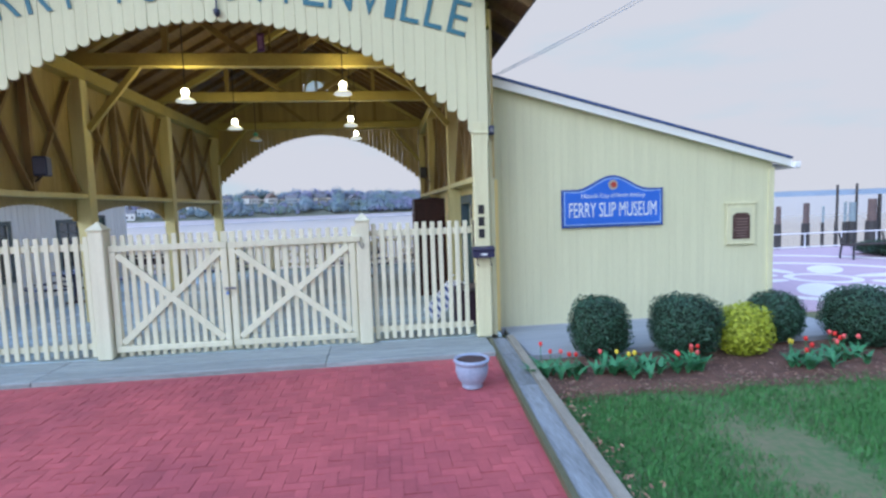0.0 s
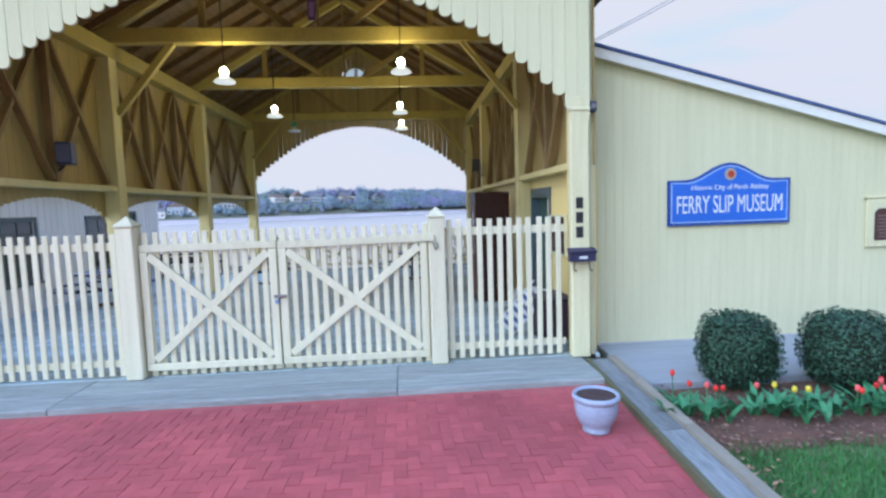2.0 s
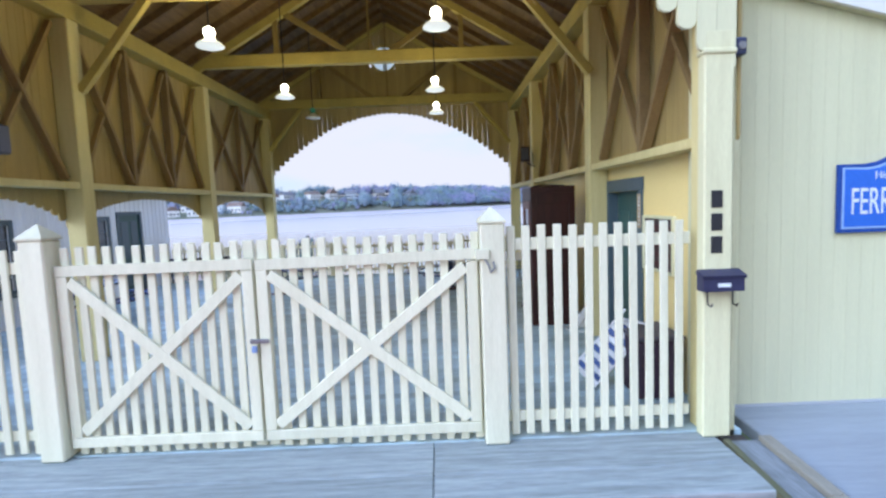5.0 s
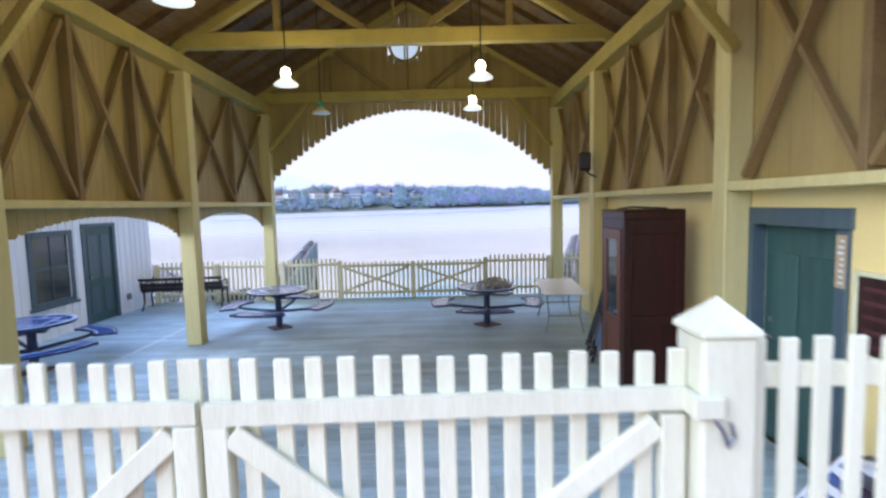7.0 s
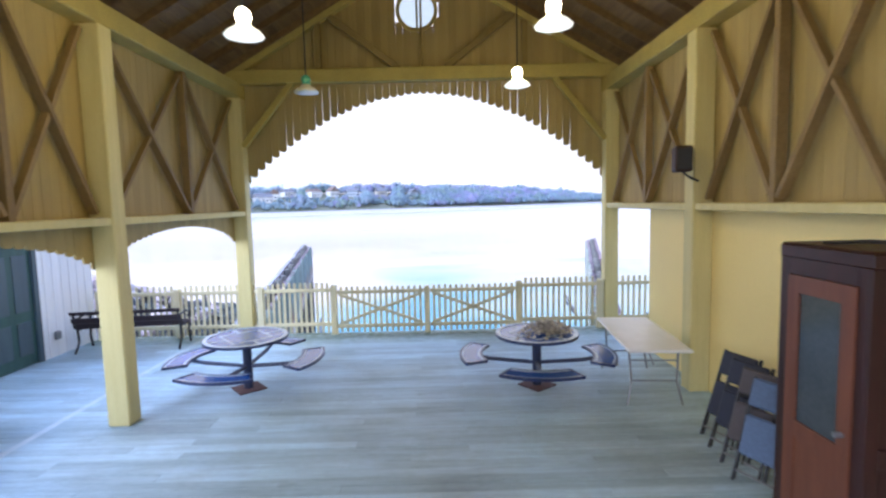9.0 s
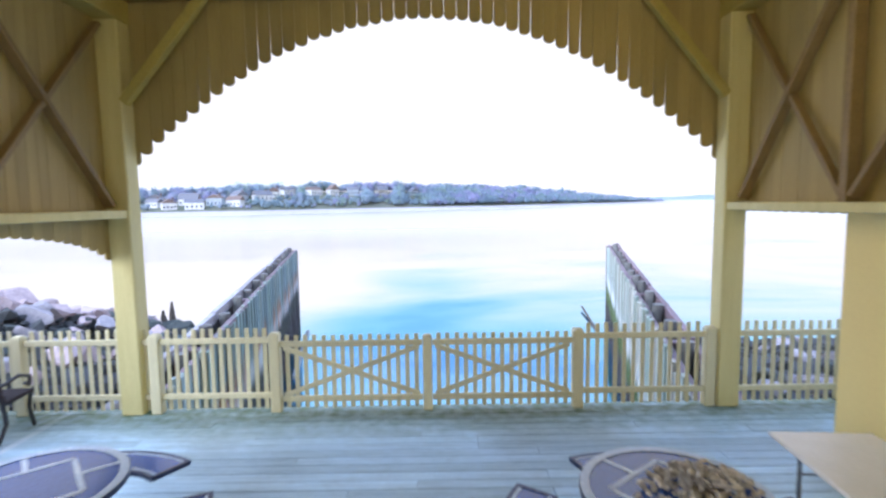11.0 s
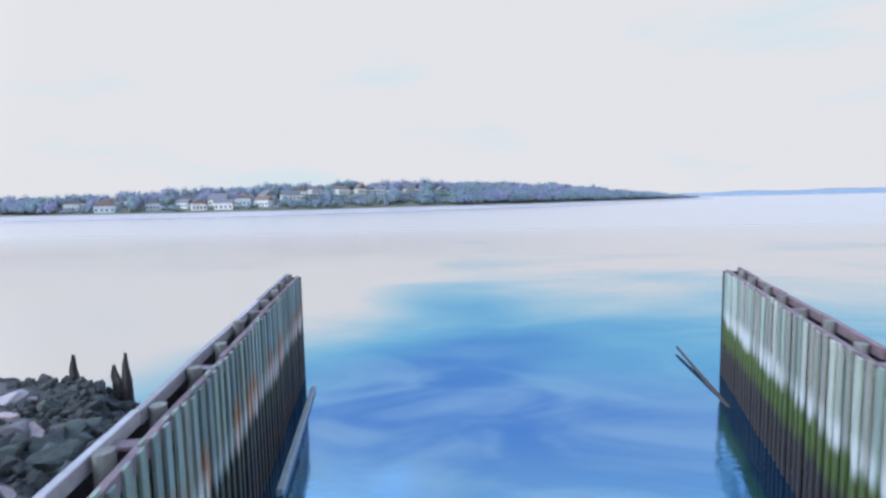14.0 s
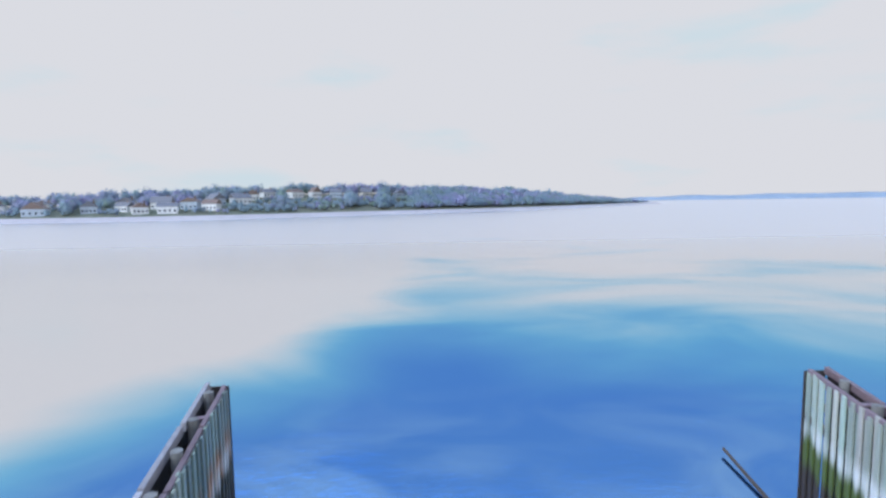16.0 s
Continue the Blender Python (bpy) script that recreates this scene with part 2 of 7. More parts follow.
NAVY = mat("navy_coated_metal", (0.035, 0.045, 0.10), (0.025, 0.032, 0.07), rnd=0.05, rough=0.35)
BLUESIGN = mat("blue_sign_paint", (0.045, 0.155, 0.64), (0.035, 0.125, 0.55), rnd=0, rough=0.4)
LETTER = mat("white_lettering", (0.80, 0.86, 0.88), rnd=0, rough=0.5)
BLUELETTER = mat("slate_blue_lettering", (0.07, 0.20, 0.26), (0.05, 0.16, 0.21), rnd=0, rough=0.6)
IRON = mat("grey_metal", (0.30, 0.31, 0.33), rnd=0.05, rough=0.4, metal=0.7)
PLASTIC = mat("white_plastic_top", (0.91, 0.90, 0.88), (0.84, 0.83, 0.80), rnd=0.02, scale=4, rough=0.35)
GLASS = glass("window_glass")
DARKGLASS = mat("dark_room_glass", (0.05, 0.06, 0.07), (0.03, 0.04, 0.045), rnd=0, rough=0.08, bump=0, spec=0.8)


# ---- building helpers ----
def box(bm, x0, x1, y0, y1, z0, z1, bevel=0.0):
    c = Vector(((x0 + x1) / 2, (y0 + y1) / 2, (z0 + z1) / 2))
    m = Matrix.Translation(c) @ Matrix.Diagonal((abs(x1 - x0), abs(y1 - y0), abs(z1 - z0), 1))
    vs = bmesh.ops.create_cube(bm, size=1, matrix=m)["verts"]
    if bevel:
        es = list({e for v in vs for e in v.link_edges})
        bmesh.ops.bevel(bm, geom=es, offset=bevel, segments=1, affect="EDGES")
    return bm


def beam(bm, p, q, w, h, up=(0, 0, 1), bevel=0.0):
    """A squared timber from p to q: w across, h along up."""
    p, q = Vector(p), Vector(q)
    d = (q - p).normalized()
    s = d.cross(Vector(up)).normalized()
    u = s.cross(d)
    m = Matrix((s, d, u)).transposed().to_4x4()
    m.translation = (p + q) / 2
    m = m @ Matrix.Diagonal((w, (q - p).length, h, 1))
    vs = bmesh.ops.create_cube(bm, size=1, matrix=m)["verts"]
    if bevel:
        bmesh.ops.bevel(bm, geom=list({e for v in vs for e in v.link_edges}), offset=bevel, segments=1, affect="EDGES")
    return bm


def rod(bm, p, q, r, r2=None, n=10):
    p, q = Vector(p), Vector(q)
    m = (q - p).to_track_quat("Z", "Y").to_matrix().to_4x4()
    m.translation = (p + q) / 2
    bmesh.ops.create_cone(bm, cap_ends=True, segments=n, radius1=r, radius2=r if r2 is None else r2, depth=(q - p).length, matrix=m)
    return bm


def pipe(bm, pts, r, n=8):
    for a, b in zip(pts, pts[1:]):
        rod(bm, a, b, r, n=n)
    for p in pts[1:-1]:
        bmesh.ops.create_icosphere(bm, subdivisions=1, radius=r, matrix=Matrix.Translation(p))
    return bm


def turned(bm, prof, n=24, at=(0, 0, 0)):
    """A body of revolution from (radius, height) pairs."""
    rings = []
    for r, z in prof:
        rings.append([bm.verts.new((at[0] + r * math.cos(2 * math.pi * k / n), at[1] + r * math.sin(2 * math.pi * k / n), at[2] + z)) for k in range(n)])
    for a, b in zip(rings, rings[1:]):
        for k in range(n):
            bm.faces.new((a[k], a[(k + 1) % n], b[(k + 1) % n], b[k]))
    for ring in (rings[0], rings[-1]):
        bm.faces.new(ring if ring is rings[-1] else ring[::-1])
    return bm


def extrude(bm, outline, axis, a, b):
    """A plate: an outline of 2D points pushed from a to b along an axis ('x', 'y' or 'z')."""
    def put(u, v, w):
        return {"x": (w, u, v), "y": (u, w, v), "z": (u, v, w)}[axis]
    lo = [bm.verts.new(put(u, v, a)) for u, v in outline]
    hi = [bm.verts.new(put(u, v, b)) for u, v in outline]
    n = len(outline)
    bm.faces.new(lo)
    bm.faces.new(hi[::-1])
    for k in range(n):
        bm.faces.new((lo[k], hi[k], hi[(k + 1) % n], lo[(k + 1) % n]))
    return bm


def mesh_of(name, bm, material, smooth=False):
    bmesh.ops.recalc_face_normals(bm, faces=bm.faces)
    me = bpy.data.meshes.new(name)
    bm.to_mesh(me)
    bm.free()
    me.materials.append(material)
    if smooth:
        me.polygons.foreach_set("use_smooth", [True] * len(me.polygons))
    return me


def part(name, bm, material, parent=None, label="", smooth=False, at=None):
    """Links a bmesh (or a mesh) as one object, under a thing where one is given."""
    me = mesh_of(name, bm, material, smooth) if isinstance(bm, bmesh.types.BMesh) else bm
    ob = new(name, me)
    if parent is not None:
        ob.parent = parent
    if at is not None:
        ob.matrix_basis = at if isinstance(at, Matrix) else Matrix.Translation(at)
    return tagged(ob, label)


def thing(name, label, category, at=(0, 0, 0), rz=0.0, group="", kind=""):
    e = new(name)
    e.empty_display_size = 0.1
    e.matrix_basis = pose(*at, 0, 0, rz)
    return tagged(e, label, category, group, kind)


def structure(name, bm, material, label, category, smooth=False):
    return tagged(part(name, bm, material, None, label, smooth), category=category, kind="structure")


B = bmesh.new


def text_mesh(name, words, size, material, depth=0.004):
    cu = bpy.data.curves.new(name, "FONT")
    cu.body, cu.size, cu.extrude, cu.align_x = words, size, depth, "CENTER"
    ob = bpy.data.objects.new(name, cu)
    scene.collection.objects.link(ob)
    me = bpy.data.meshes.new_from_object(ob.evaluated_get(bpy.context.evaluated_depsgraph_get()))
    bpy.data.objects.remove(ob)
    me.materials.clear()
    me.materials.append(material)
    return me

# ---- ground, water, paving ----
WATER = -4.8
CX = 0.18                                # the shed's middle line


def water_material():
    """Calm water: a mirror that is clear at a grazing view and blue at a steep one, over a dark blue body."""
    m = bpy.data.materials.new("harbour_water")
    m.use_nodes = True
    n, l = m.node_tree.nodes, m.node_tree.links
    n.clear()
    out = n.new("ShaderNodeOutputMaterial")
    body = n.new("ShaderNodeBsdfDiffuse")
    gloss = n.new("ShaderNodeBsdfGlossy")
    co = n.new("ShaderNodeTexCoord")

    def waves(scale, sx, sy, detail=3, turn=0.35, twist=0.6):
        mp = n.new("ShaderNodeMapping")
        mp.inputs["Scale"].default_value = (scale * sx, scale * sy, scale)
        mp.inputs["Rotation"].default_value = (0, 0, turn)
        l.new(co.outputs["Object"], mp.inputs[0])
        t = n.new("ShaderNodeTexNoise")
        t.inputs["Scale"].default_value, t.inputs["Detail"].default_value = 1.0, detail
        t.inputs["Distortion"].default_value = twist
        l.new(mp.outputs[0], t.inputs[0])
        return t.outputs[0]

    def maths(op, a, b, c=None):
        x = n.new("ShaderNodeMath")
        x.operation = op
        for k, v in enumerate((a, b, c)):
            if v is None:
                continue
            if isinstance(v, (int, float)):
                x.inputs[k].default_value = v
            else:
                l.new(v, x.inputs[k])
        return x.outputs[0]

    def span(v, a, b, c=0.0, d=1.0):
        r = n.new("ShaderNodeMapRange")
        r.interpolation_type = "SMOOTHSTEP"
        for key, value in (("From Min", a), ("From Max", b), ("To Min", c), ("To Max", d)):
            r.inputs[key].default_value = value
        l.new(v, r.inputs["Value"])
        return r.outputs[0]

    def blend(f, a, b):
        x = n.new("ShaderNodeMix")
        x.data_type = "RGBA"
        l.new(f, x.inputs[0])
        for key, v in (("A", a), ("B", b)):
            if isinstance(v, tuple):
                x.inputs[key].default_value = (*v, 1)
            else:
                l.new(v, x.inputs[key])
        return x.outputs[2]

    h = 0.0
    for scale, sx, sy, amt in ((0.08, 1.0, 2.6, 1.6), (0.35, 1.0, 2.6, 0.8), (1.3, 1.0, 2.8, 0.5), (4.5, 1.0, 2.2, 0.12)):
        h = maths("MULTIPLY_ADD", waves(scale, sx, sy), amt, h)
    # light airs ruffle some reaches and leave others slick
    airs = span(waves(0.05, 1.0, 2.0, 4), 0.40, 0.66, 0.25, 1.0)
    bp = n.new("ShaderNodeBump")
    bp.inputs["Distance"].default_value = 0.05
    l.new(maths("MULTIPLY", airs, 0.55), bp.inputs["Strength"])
    l.new(h, bp.inputs["Height"])
    for s_ in (body, gloss):
        l.new(bp.outputs[0], s_.inputs["Normal"])
    place = n.new("ShaderNodeSeparateXYZ")
    l.new(co.outputs["Object"], place.inputs[0])
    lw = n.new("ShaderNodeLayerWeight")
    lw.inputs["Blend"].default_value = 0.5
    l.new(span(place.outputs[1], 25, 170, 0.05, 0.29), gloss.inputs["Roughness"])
    # pale sky reflection painted in towards the left by shifting the gloss colour
    left_sheen = span(place.outputs[0], 1, -34, 0.0, 0.30)
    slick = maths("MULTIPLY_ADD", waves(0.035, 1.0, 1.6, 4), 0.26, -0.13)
    facing = maths("ADD", maths("ADD", lw.outputs["Facing"], left_sheen), slick)
    # brighter sky and cloud reflections painted into the gloss colour near the slip
    near_slip = span(place.outputs[1], 50, 30)
    cloud_mottle = maths("MULTIPLY", near_slip, span(waves(0.13, 1.0, 1.5, 6, 0.1, 1.2), 0.38, 0.72, 0.08, 0.9))
    deep = blend(cloud_mottle, (0.12, 0.32, 0.86), (0.34, 0.60, 1.0))
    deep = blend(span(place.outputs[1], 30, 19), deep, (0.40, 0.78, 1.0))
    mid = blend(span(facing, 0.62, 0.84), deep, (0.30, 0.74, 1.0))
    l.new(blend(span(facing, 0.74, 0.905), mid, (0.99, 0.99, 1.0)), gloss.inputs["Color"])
    body.inputs["Color"].default_value = (0.003, 0.025, 0.06, 1)
    mix = n.new("ShaderNodeMixShader")
    mix.inputs[0].default_value = 0.86
    l.new(body.outputs[0], mix.inputs[1])
    l.new(gloss.outputs[0], mix.inputs[2])
    l.new(mix.outputs[0], out.inputs[0])
    return m


bm = B()
vs = [bm.verts.new(p) for p in ((-4500, -300, WATER), (4500, -300, WATER), (4500, 4500, WATER), (-4500, 4500, WATER))]
bm.faces.new(vs)
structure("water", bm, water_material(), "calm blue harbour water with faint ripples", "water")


def shore_height(x, y):
    """Land round the shed, falling to the river bed beyond the bulkhead."""
    z = -0.16
    if x > 9.2 and (y < 11.0 or x > 19):
        return z if y < 11.0 else -0.16 - (y - 11.0) * 3
    inner = -4.15 - (y - 11.2) * 0.2 < x < 4.35 + (y - 11.2) * 0.287
    if y > 10.9 and inner:
        return -7.0
    if y > 11.2:
        if x < 0:
            edge = 33.0 if x < -14.5 else 33.0 - (x + 14.5) * 1.2
            z = -0.35 - (y - 11.2) * 0.15 - max(0, y - edge + 3.0) * 0.6
            z += 1.4 * math.exp(-((x + 11.8) / 3.0) ** 2 - ((y - 18) / 4.0) ** 2)
        else:
            z = -0.5 - (y - 11.2) * 0.2 - max(0, y - 24.5) * 0.5
    return max(-8.0, z)


bm = B()
xs = [-1500, -400, -120, -60, -40] + [-30 + k * 0.75 for k in range(80)] + [33, 40, 70, 120, 400, 1500]
ys = [-1500, -400, -120, -60, -30, -15] + [-10 + k * 0.8 for k in range(66)]
grid = [[bm.verts.new((x, y, shore_height(x, y) + (0.25 * noise.noise((x * 0.3, y * 0.3, 0)) if y > 13 else 0))) for x in xs] for y in ys]
for r0, r1 in zip(grid, grid[1:]):
    for k in range(len(xs) - 1):
        bm.faces.new((r0[k], r0[k + 1], r1[k + 1], r1[k]))
ground = structure("ground", bm, TURF, "worn grass ground falling to a stony shore", "ground")
ground.data.materials.append(mat("shore_gravel", (0.07, 0.075, 0.075), (0.03, 0.034, 0.032), rnd=0, scale=2, fine=12, rough=0.9, bump=0.8, contrast=0.9))
for poly in ground.data.polygons:
    poly.material_index = 1 if poly.center.y > 10.5 else 0

# brick apron in front of the shed
APRON = (-9.0, 3.70, -9.5, -0.9)
bm = B()
box(bm, APRON[0], APRON[1], APRON[2], APRON[3], -0.15, -0.069)
pavement = structure("pavement", bm, JOINT, "red brick paving in a herringbone pattern", "pavement")

# ---- deck ----
bm = B()
box(bm, -6.5, 4.0, -0.8, 10.95, -0.5, -0.05)
box(bm, 4.001, 5.2, 8.05, 10.95, -0.5, -0.05)
floor = structure("floor", bm, DARKWOOD, "grey weathered plank deck of the shed", "floor")
rows_n = 76
pitch = (11.0 + 0.02) / rows_n
made = {}
for k in range(rows_n):
    y = pitch * k
    end = 5.2 if y > 8.2 else 4.0
    cuts = [-6.5]
    while cuts[-1] < end - 4.2:                    # butt joints stagger from row to row
        cuts.append(round(cuts[-1] + random.choice((1.8, 2.4, 3.0, 3.6, 4.2)), 2))
    cuts.append(end)
    for a, b in zip(cuts, cuts[1:]):
        key = round(b - a, 2)
        if key not in made:
            p = B()
            box(p, 0.0015, b - a - 0.0015, 0, pitch - 0.006, -0.05, 0, 0.003)
            made[key] = mesh_of("plank", p, DECK)
        part("plank", made[key], None, floor, at=(a, y, random.uniform(-0.003, 0.002)))

# sill: two heavy boards along the front
for y0, y1, z in ((-0.9, -0.52, 0.0), (-0.51, -0.01, 0.004)):
    for x0, x1 in ((-6.5, -2.2), (-2.195, 1.4), (1.405, 3.72)):
        bm = B()
        box(bm, x0, x1, y0, y1, -0.15, z - random.uniform(0, 0.006), 0.008)
        part("plank", bm, SILL, floor)

# timber drain kerb between paving and garden
kerb = thing("kerb", "weathered timber kerb with a concrete channel beside the paving", "kerb", kind="structure")
for k, (o0, o1, z, m) in enumerate(((0, 0.055, 0.0, MOSSWOOD), (0.055, 0.29, -0.02, KERBWOOD), (0.29, 0.39, 0.02, TANWOOD))):
    for y0, y1 in ((-9.5, -5.2), (-5.19, -2.2), (-2.19, -1.02), (-1.01, -0.16)):
        bm = B()
        s = lambda y: 3.72 + (y + 0.6) * 0.075
        extrude(bm, [(s(y0) + o0, y0), (s(y0) + o1 - 0.004, y0), (s(y1) + o1 - 0.004, y1), (s(y1) + o0, y1)], "z", -0.2, z)
        part("timber", bm, m, kerb)

bm = B()
box(bm, 4.17, 9.3, -1.0, 0.56, -0.3, -0.05, 0.01)
structure("slab", bm, mat("grey_slab", (0.36, 0.40, 0.45), (0.25, 0.28, 0.31), stretch=(0.5, 5, 5), rnd=0, scale=2.2, fine=14, contrast=0.9, bump=0.3), "grey streaked apron along the wing wall", "slab")

# ---- shed frame ----
XL0, XL1, XR0, XR1 = -3.53, -3.27, 3.66, 3.92
YS_L, YS_R = (0.05, 2.95, 6.88, 10.92), (0.05, 3.2, 7.5, 10.92)
PLATE_Z = 4.62


def roof_z(x):
    return 7.30 - abs(x - CX) * 0.577


frame_l = thing("shed_frame_left", "yellow painted timber frame of posts and plates", "frame", kind="structure")
frame_r = thing("shed_frame_right", "yellow painted timber frame of posts and plates", "frame", kind="structure")
for fr, x0, x1, ys_, s in ((frame_l, XL0, XL1, YS_L, -1), (frame_r, XR0, XR1, YS_R, 1)):
    for y in ys_:
        bm = B()
        box(bm, x0, x1, y - 0.12, y + 0.12, 0.0, PLATE_Z, 0.012)
        if y > 1:
            part("post", bm, COLUMN, fr)
    bm = B()
    xc = (-3.78, -3.48) if s < 0 else (3.60, 3.83)
    box(bm, xc[0], xc[1], -0.13, -0.02, 0.005, 3.24, 0.012)
    box(bm, xc[0] - 0.015, xc[1] + 0.015, -0.145, -0.022, 3.06, 3.10, 0.008)
    part("corner_post", bm, CREAM, fr)
    bm = B()
    box(bm, xc[0] + (0.04 if s > 0 else 0.0), xc[1] - (0.04 if s < 0 else 0.0), -0.018, 0.17, 0.005, PLATE_Z - 0.002, 0.012)
    part("post", bm, COLUMN, fr)
    bm = B()
    box(bm, x0, x1, -0.05, 11.1, PLATE_Z, PLATE_Z + 0.26, 0.012)
    part("plate_beam", bm, BEAM, fr)
    xo = x0 if s < 0 else x1
    for ya, yb in zip(ys_, ys_[1:]):
        bm = B()
        xa, xb = sorted((xo - s * 0.02, xo - s * 0.24))
        box(bm, xa, xb, ya + 0.121, yb - 0.121, 2.38, 2.47, 0.008)
        part("ledge", bm, COLUMN, fr)
        nx = 3 if (yb - ya) > 3.3 else 2
        if (ya, yb) == (ys_[2], ys_[3]):
            nx = 2
        w = (yb - ya - 0.24) / nx
        xt = xo - s * 0.09
        for k in range(nx):
            a, b = ya + 0.12 + k * w, ya + 0.12 + (k + 1) * w
            if k:
                bm = B()
                beam(bm, (xt, a, 2.47), (xt, a, PLATE_Z), 0.085, 0.12, (1, 0, 0), 0.006)
                part("stud", bm, BRACE, fr)
            bm = B()
            beam(bm, (xt, a + 0.06, 4.55), (xt, b - 0.06, 2.52), 0.055, 0.11, (1, 0, 0), 0.005)
            part("brace", bm, BRACE, fr)
            bm = B()
            beam(bm, (xt + s * 0.012, b - 0.06, 4.55), (xt + s * 0.012, a + 0.06, 2.52), 0.055, 0.085, (1, 0, 0), 0.005)
            part("brace", bm, BRACE, fr)

# roof trusses
for y in (0.25, 3.0, 7.0, 10.85):
    tr = thing("roof_truss", "yellow timber roof truss with king post and struts", "truss", group="roof trusses", kind="structure")
    zb = 5.02 if y == 7.0 else 4.86
    bm = B()
    box(bm, XL0 + 0.02, XR1 - 0.02, y - 0.09, y + 0.09, zb, zb + 0.25, 0.012)
    part("tie_beam", bm, BEAM, tr)
    zt = zb + 0.24
    bm = B()
    rod(bm, (CX, y, zt), (CX, y, roof_z(CX) - 0.1), 0.022)
    part("king_rod", bm, STRUTWOOD, tr)
    for s in (-1, 1):
        xe = CX + s * 3.75
        bm = B()
        beam(bm, (xe, y, roof_z(xe) - 0.16), (CX + s * 0.05, y, roof_z(CX) - 0.16), 0.14, 0.16, bevel=0.008)
        part("principal_rafter", bm, BEAM, tr)
        bm = B()
        beam(bm, (CX + s * 0.45, y, zt), (CX + s * 1.75, y, roof_z(CX + 1.75) - 0.2), 0.09, 0.12, bevel=0.006)
        part("strut", bm, STRUTWOOD, tr)
        bm = B()
        box(bm, CX + s * 1.95 - 0.05, CX + s * 1.95 + 0.05, y - 0.05, y + 0.05, zb + 0.24, roof_z(CX + 1.95) - 0.2)
        part("hanger", bm, STRUTWOOD, tr)
        if y == 7.0:
            continue
        xi = XL1 if s < 0 else XR0
        bm = B()
        beam(bm, (xi, y, 3.70), (xi - s * 0.98, y, zb + 0.02), 0.10, 0.11, bevel=0.006)
        part("knee_brace", bm, BEAM, tr)

# roof: rafters, boards, covering
roof = thing("roof", "gabled timber roof with open rafters", "roof", kind="structure")
for s in (-1, 1):
    for k in range(19):
        y = -0.45 + k * 0.66
        bm = B()
        xe = CX + s * 4.25
        beam(bm, (xe, y, roof_z(xe) - 0.05), (CX + s * 0.02, y, roof_z(CX) - 0.05), 0.05, 0.12)
        part("rafter", bm, ROOFWOOD, roof)
    for k in range(26):
        xa, xb = CX + s * (0.0 + k * 0.165), CX + s * (0.160 + k * 0.165)
        bm = B()
        za, zb_ = roof_z(xa) + 0.012, roof_z(xb) + 0.012
        extrude(bm, [(xa, za), (xb, zb_), (xb, zb_ + 0.025), (xa, za + 0.025)], "y", -0.6, 11.6)
        part("board", bm, ROOFWOOD, roof)
    bm = B()
    xe = CX + s * 4.32
    extrude(bm, [(CX, roof_z(CX) + 0.04), (xe, roof_z(xe) + 0.04), (xe, roof_z(xe) + 0.07), (CX, roof_z(CX) + 0.07)], "y", -0.65, 11.65)
    part("roof_covering", bm, mat("roof_shingle", (0.16, 0.15, 0.15), rnd=0, rough=0.9), roof)


# ---- gable walls of scalloped boards ----
def scallop(x0, x1, zb, zt0, zt1, n=5):
    """Outline of a board with a rounded lower end."""
    r = (x1 - x0) / 2
    low = [((x0 + x1) / 2 - r * math.cos(math.pi * k / n), zb + r * 0.75 - r * 0.75 * math.sin(math.pi * k / n)) for k in range(n + 1)]
    return low + [(x1, zt1), (x0, zt0)]


def gable(name, y0, y1, apex, radius, x0, x1, n, material, label, gaps=(), window=None, sag=0.0):
    bm = B()
    wall = thing(name, label, "wall", kind="structure")
    w = (x1 - x0) / n
    mx = (x0 + x1) / 2
    for k in range(n):
        a, b = x0 + k * w, x0 + (k + 1) * w
        mid = (a + b) / 2
        g = random.uniform(0.001, 0.003)
        if any(abs(mid - at) < w / 2 for at in gaps):
            g = random.uniform(0.007, 0.013)
        d = abs(mid - mx)
        zb = (apex - sag * d * d if sag else apex - radius + math.sqrt(max(0.01, radius * radius - d * d))) + random.uniform(-0.012, 0.012)
        dy = random.uniform(-0.004, 0.004)
        if window and abs(mid - window[0]) < window[2] + w / 2:
            wz, wr = window[1], window[2]
            e = min(abs(a - window[0]), abs(b - window[0])) if (a - window[0]) * (b - window[0]) > 0 else 0
            hh = math.sqrt(max(0, wr * wr - e * e))
            bm = B()
            extrude(bm, scallop(a + g, b - g, zb, wz - hh, wz - hh), "y", y0 + dy, y1 + dy)
            part("plank", bm, material, wall)
            bm = B()
            extrude(bm, [(a + g, wz + hh), (b - g, wz + hh), (b - g, roof_z(b) - 0.01), (a + g, roof_z(a) - 0.01)], "y", y0 + dy, y1 + dy)
            part("plank", bm, material, wall)
            continue
        bm = B()
        extrude(bm, scallop(a + g, b - g, zb, roof_z(a) - 0.01, roof_z(b) - 0.01)[:-2] + ([(b - 0.002, zb + 0.75), (b - 0.002, roof_z(b) - 0.01), (a + 0.002, roof_z(a) - 0.01), (a + 0.002, zb + 0.75)] if g > 0.004 else [(b - g, roof_z(b) - 0.01), (a + g, roof_z(a) - 0.01)]), "y", y0 + dy, y1 + dy)
        part("plank", bm, material, wall)
    return wall


wall_front = gable("wall_front", -0.125, -0.095, 4.63, 4.8, -3.66, 3.84, 50, SIDING, "cream board gable with a scalloped arched lower edge")
WIN = (0.10, 6.23, 0.345)
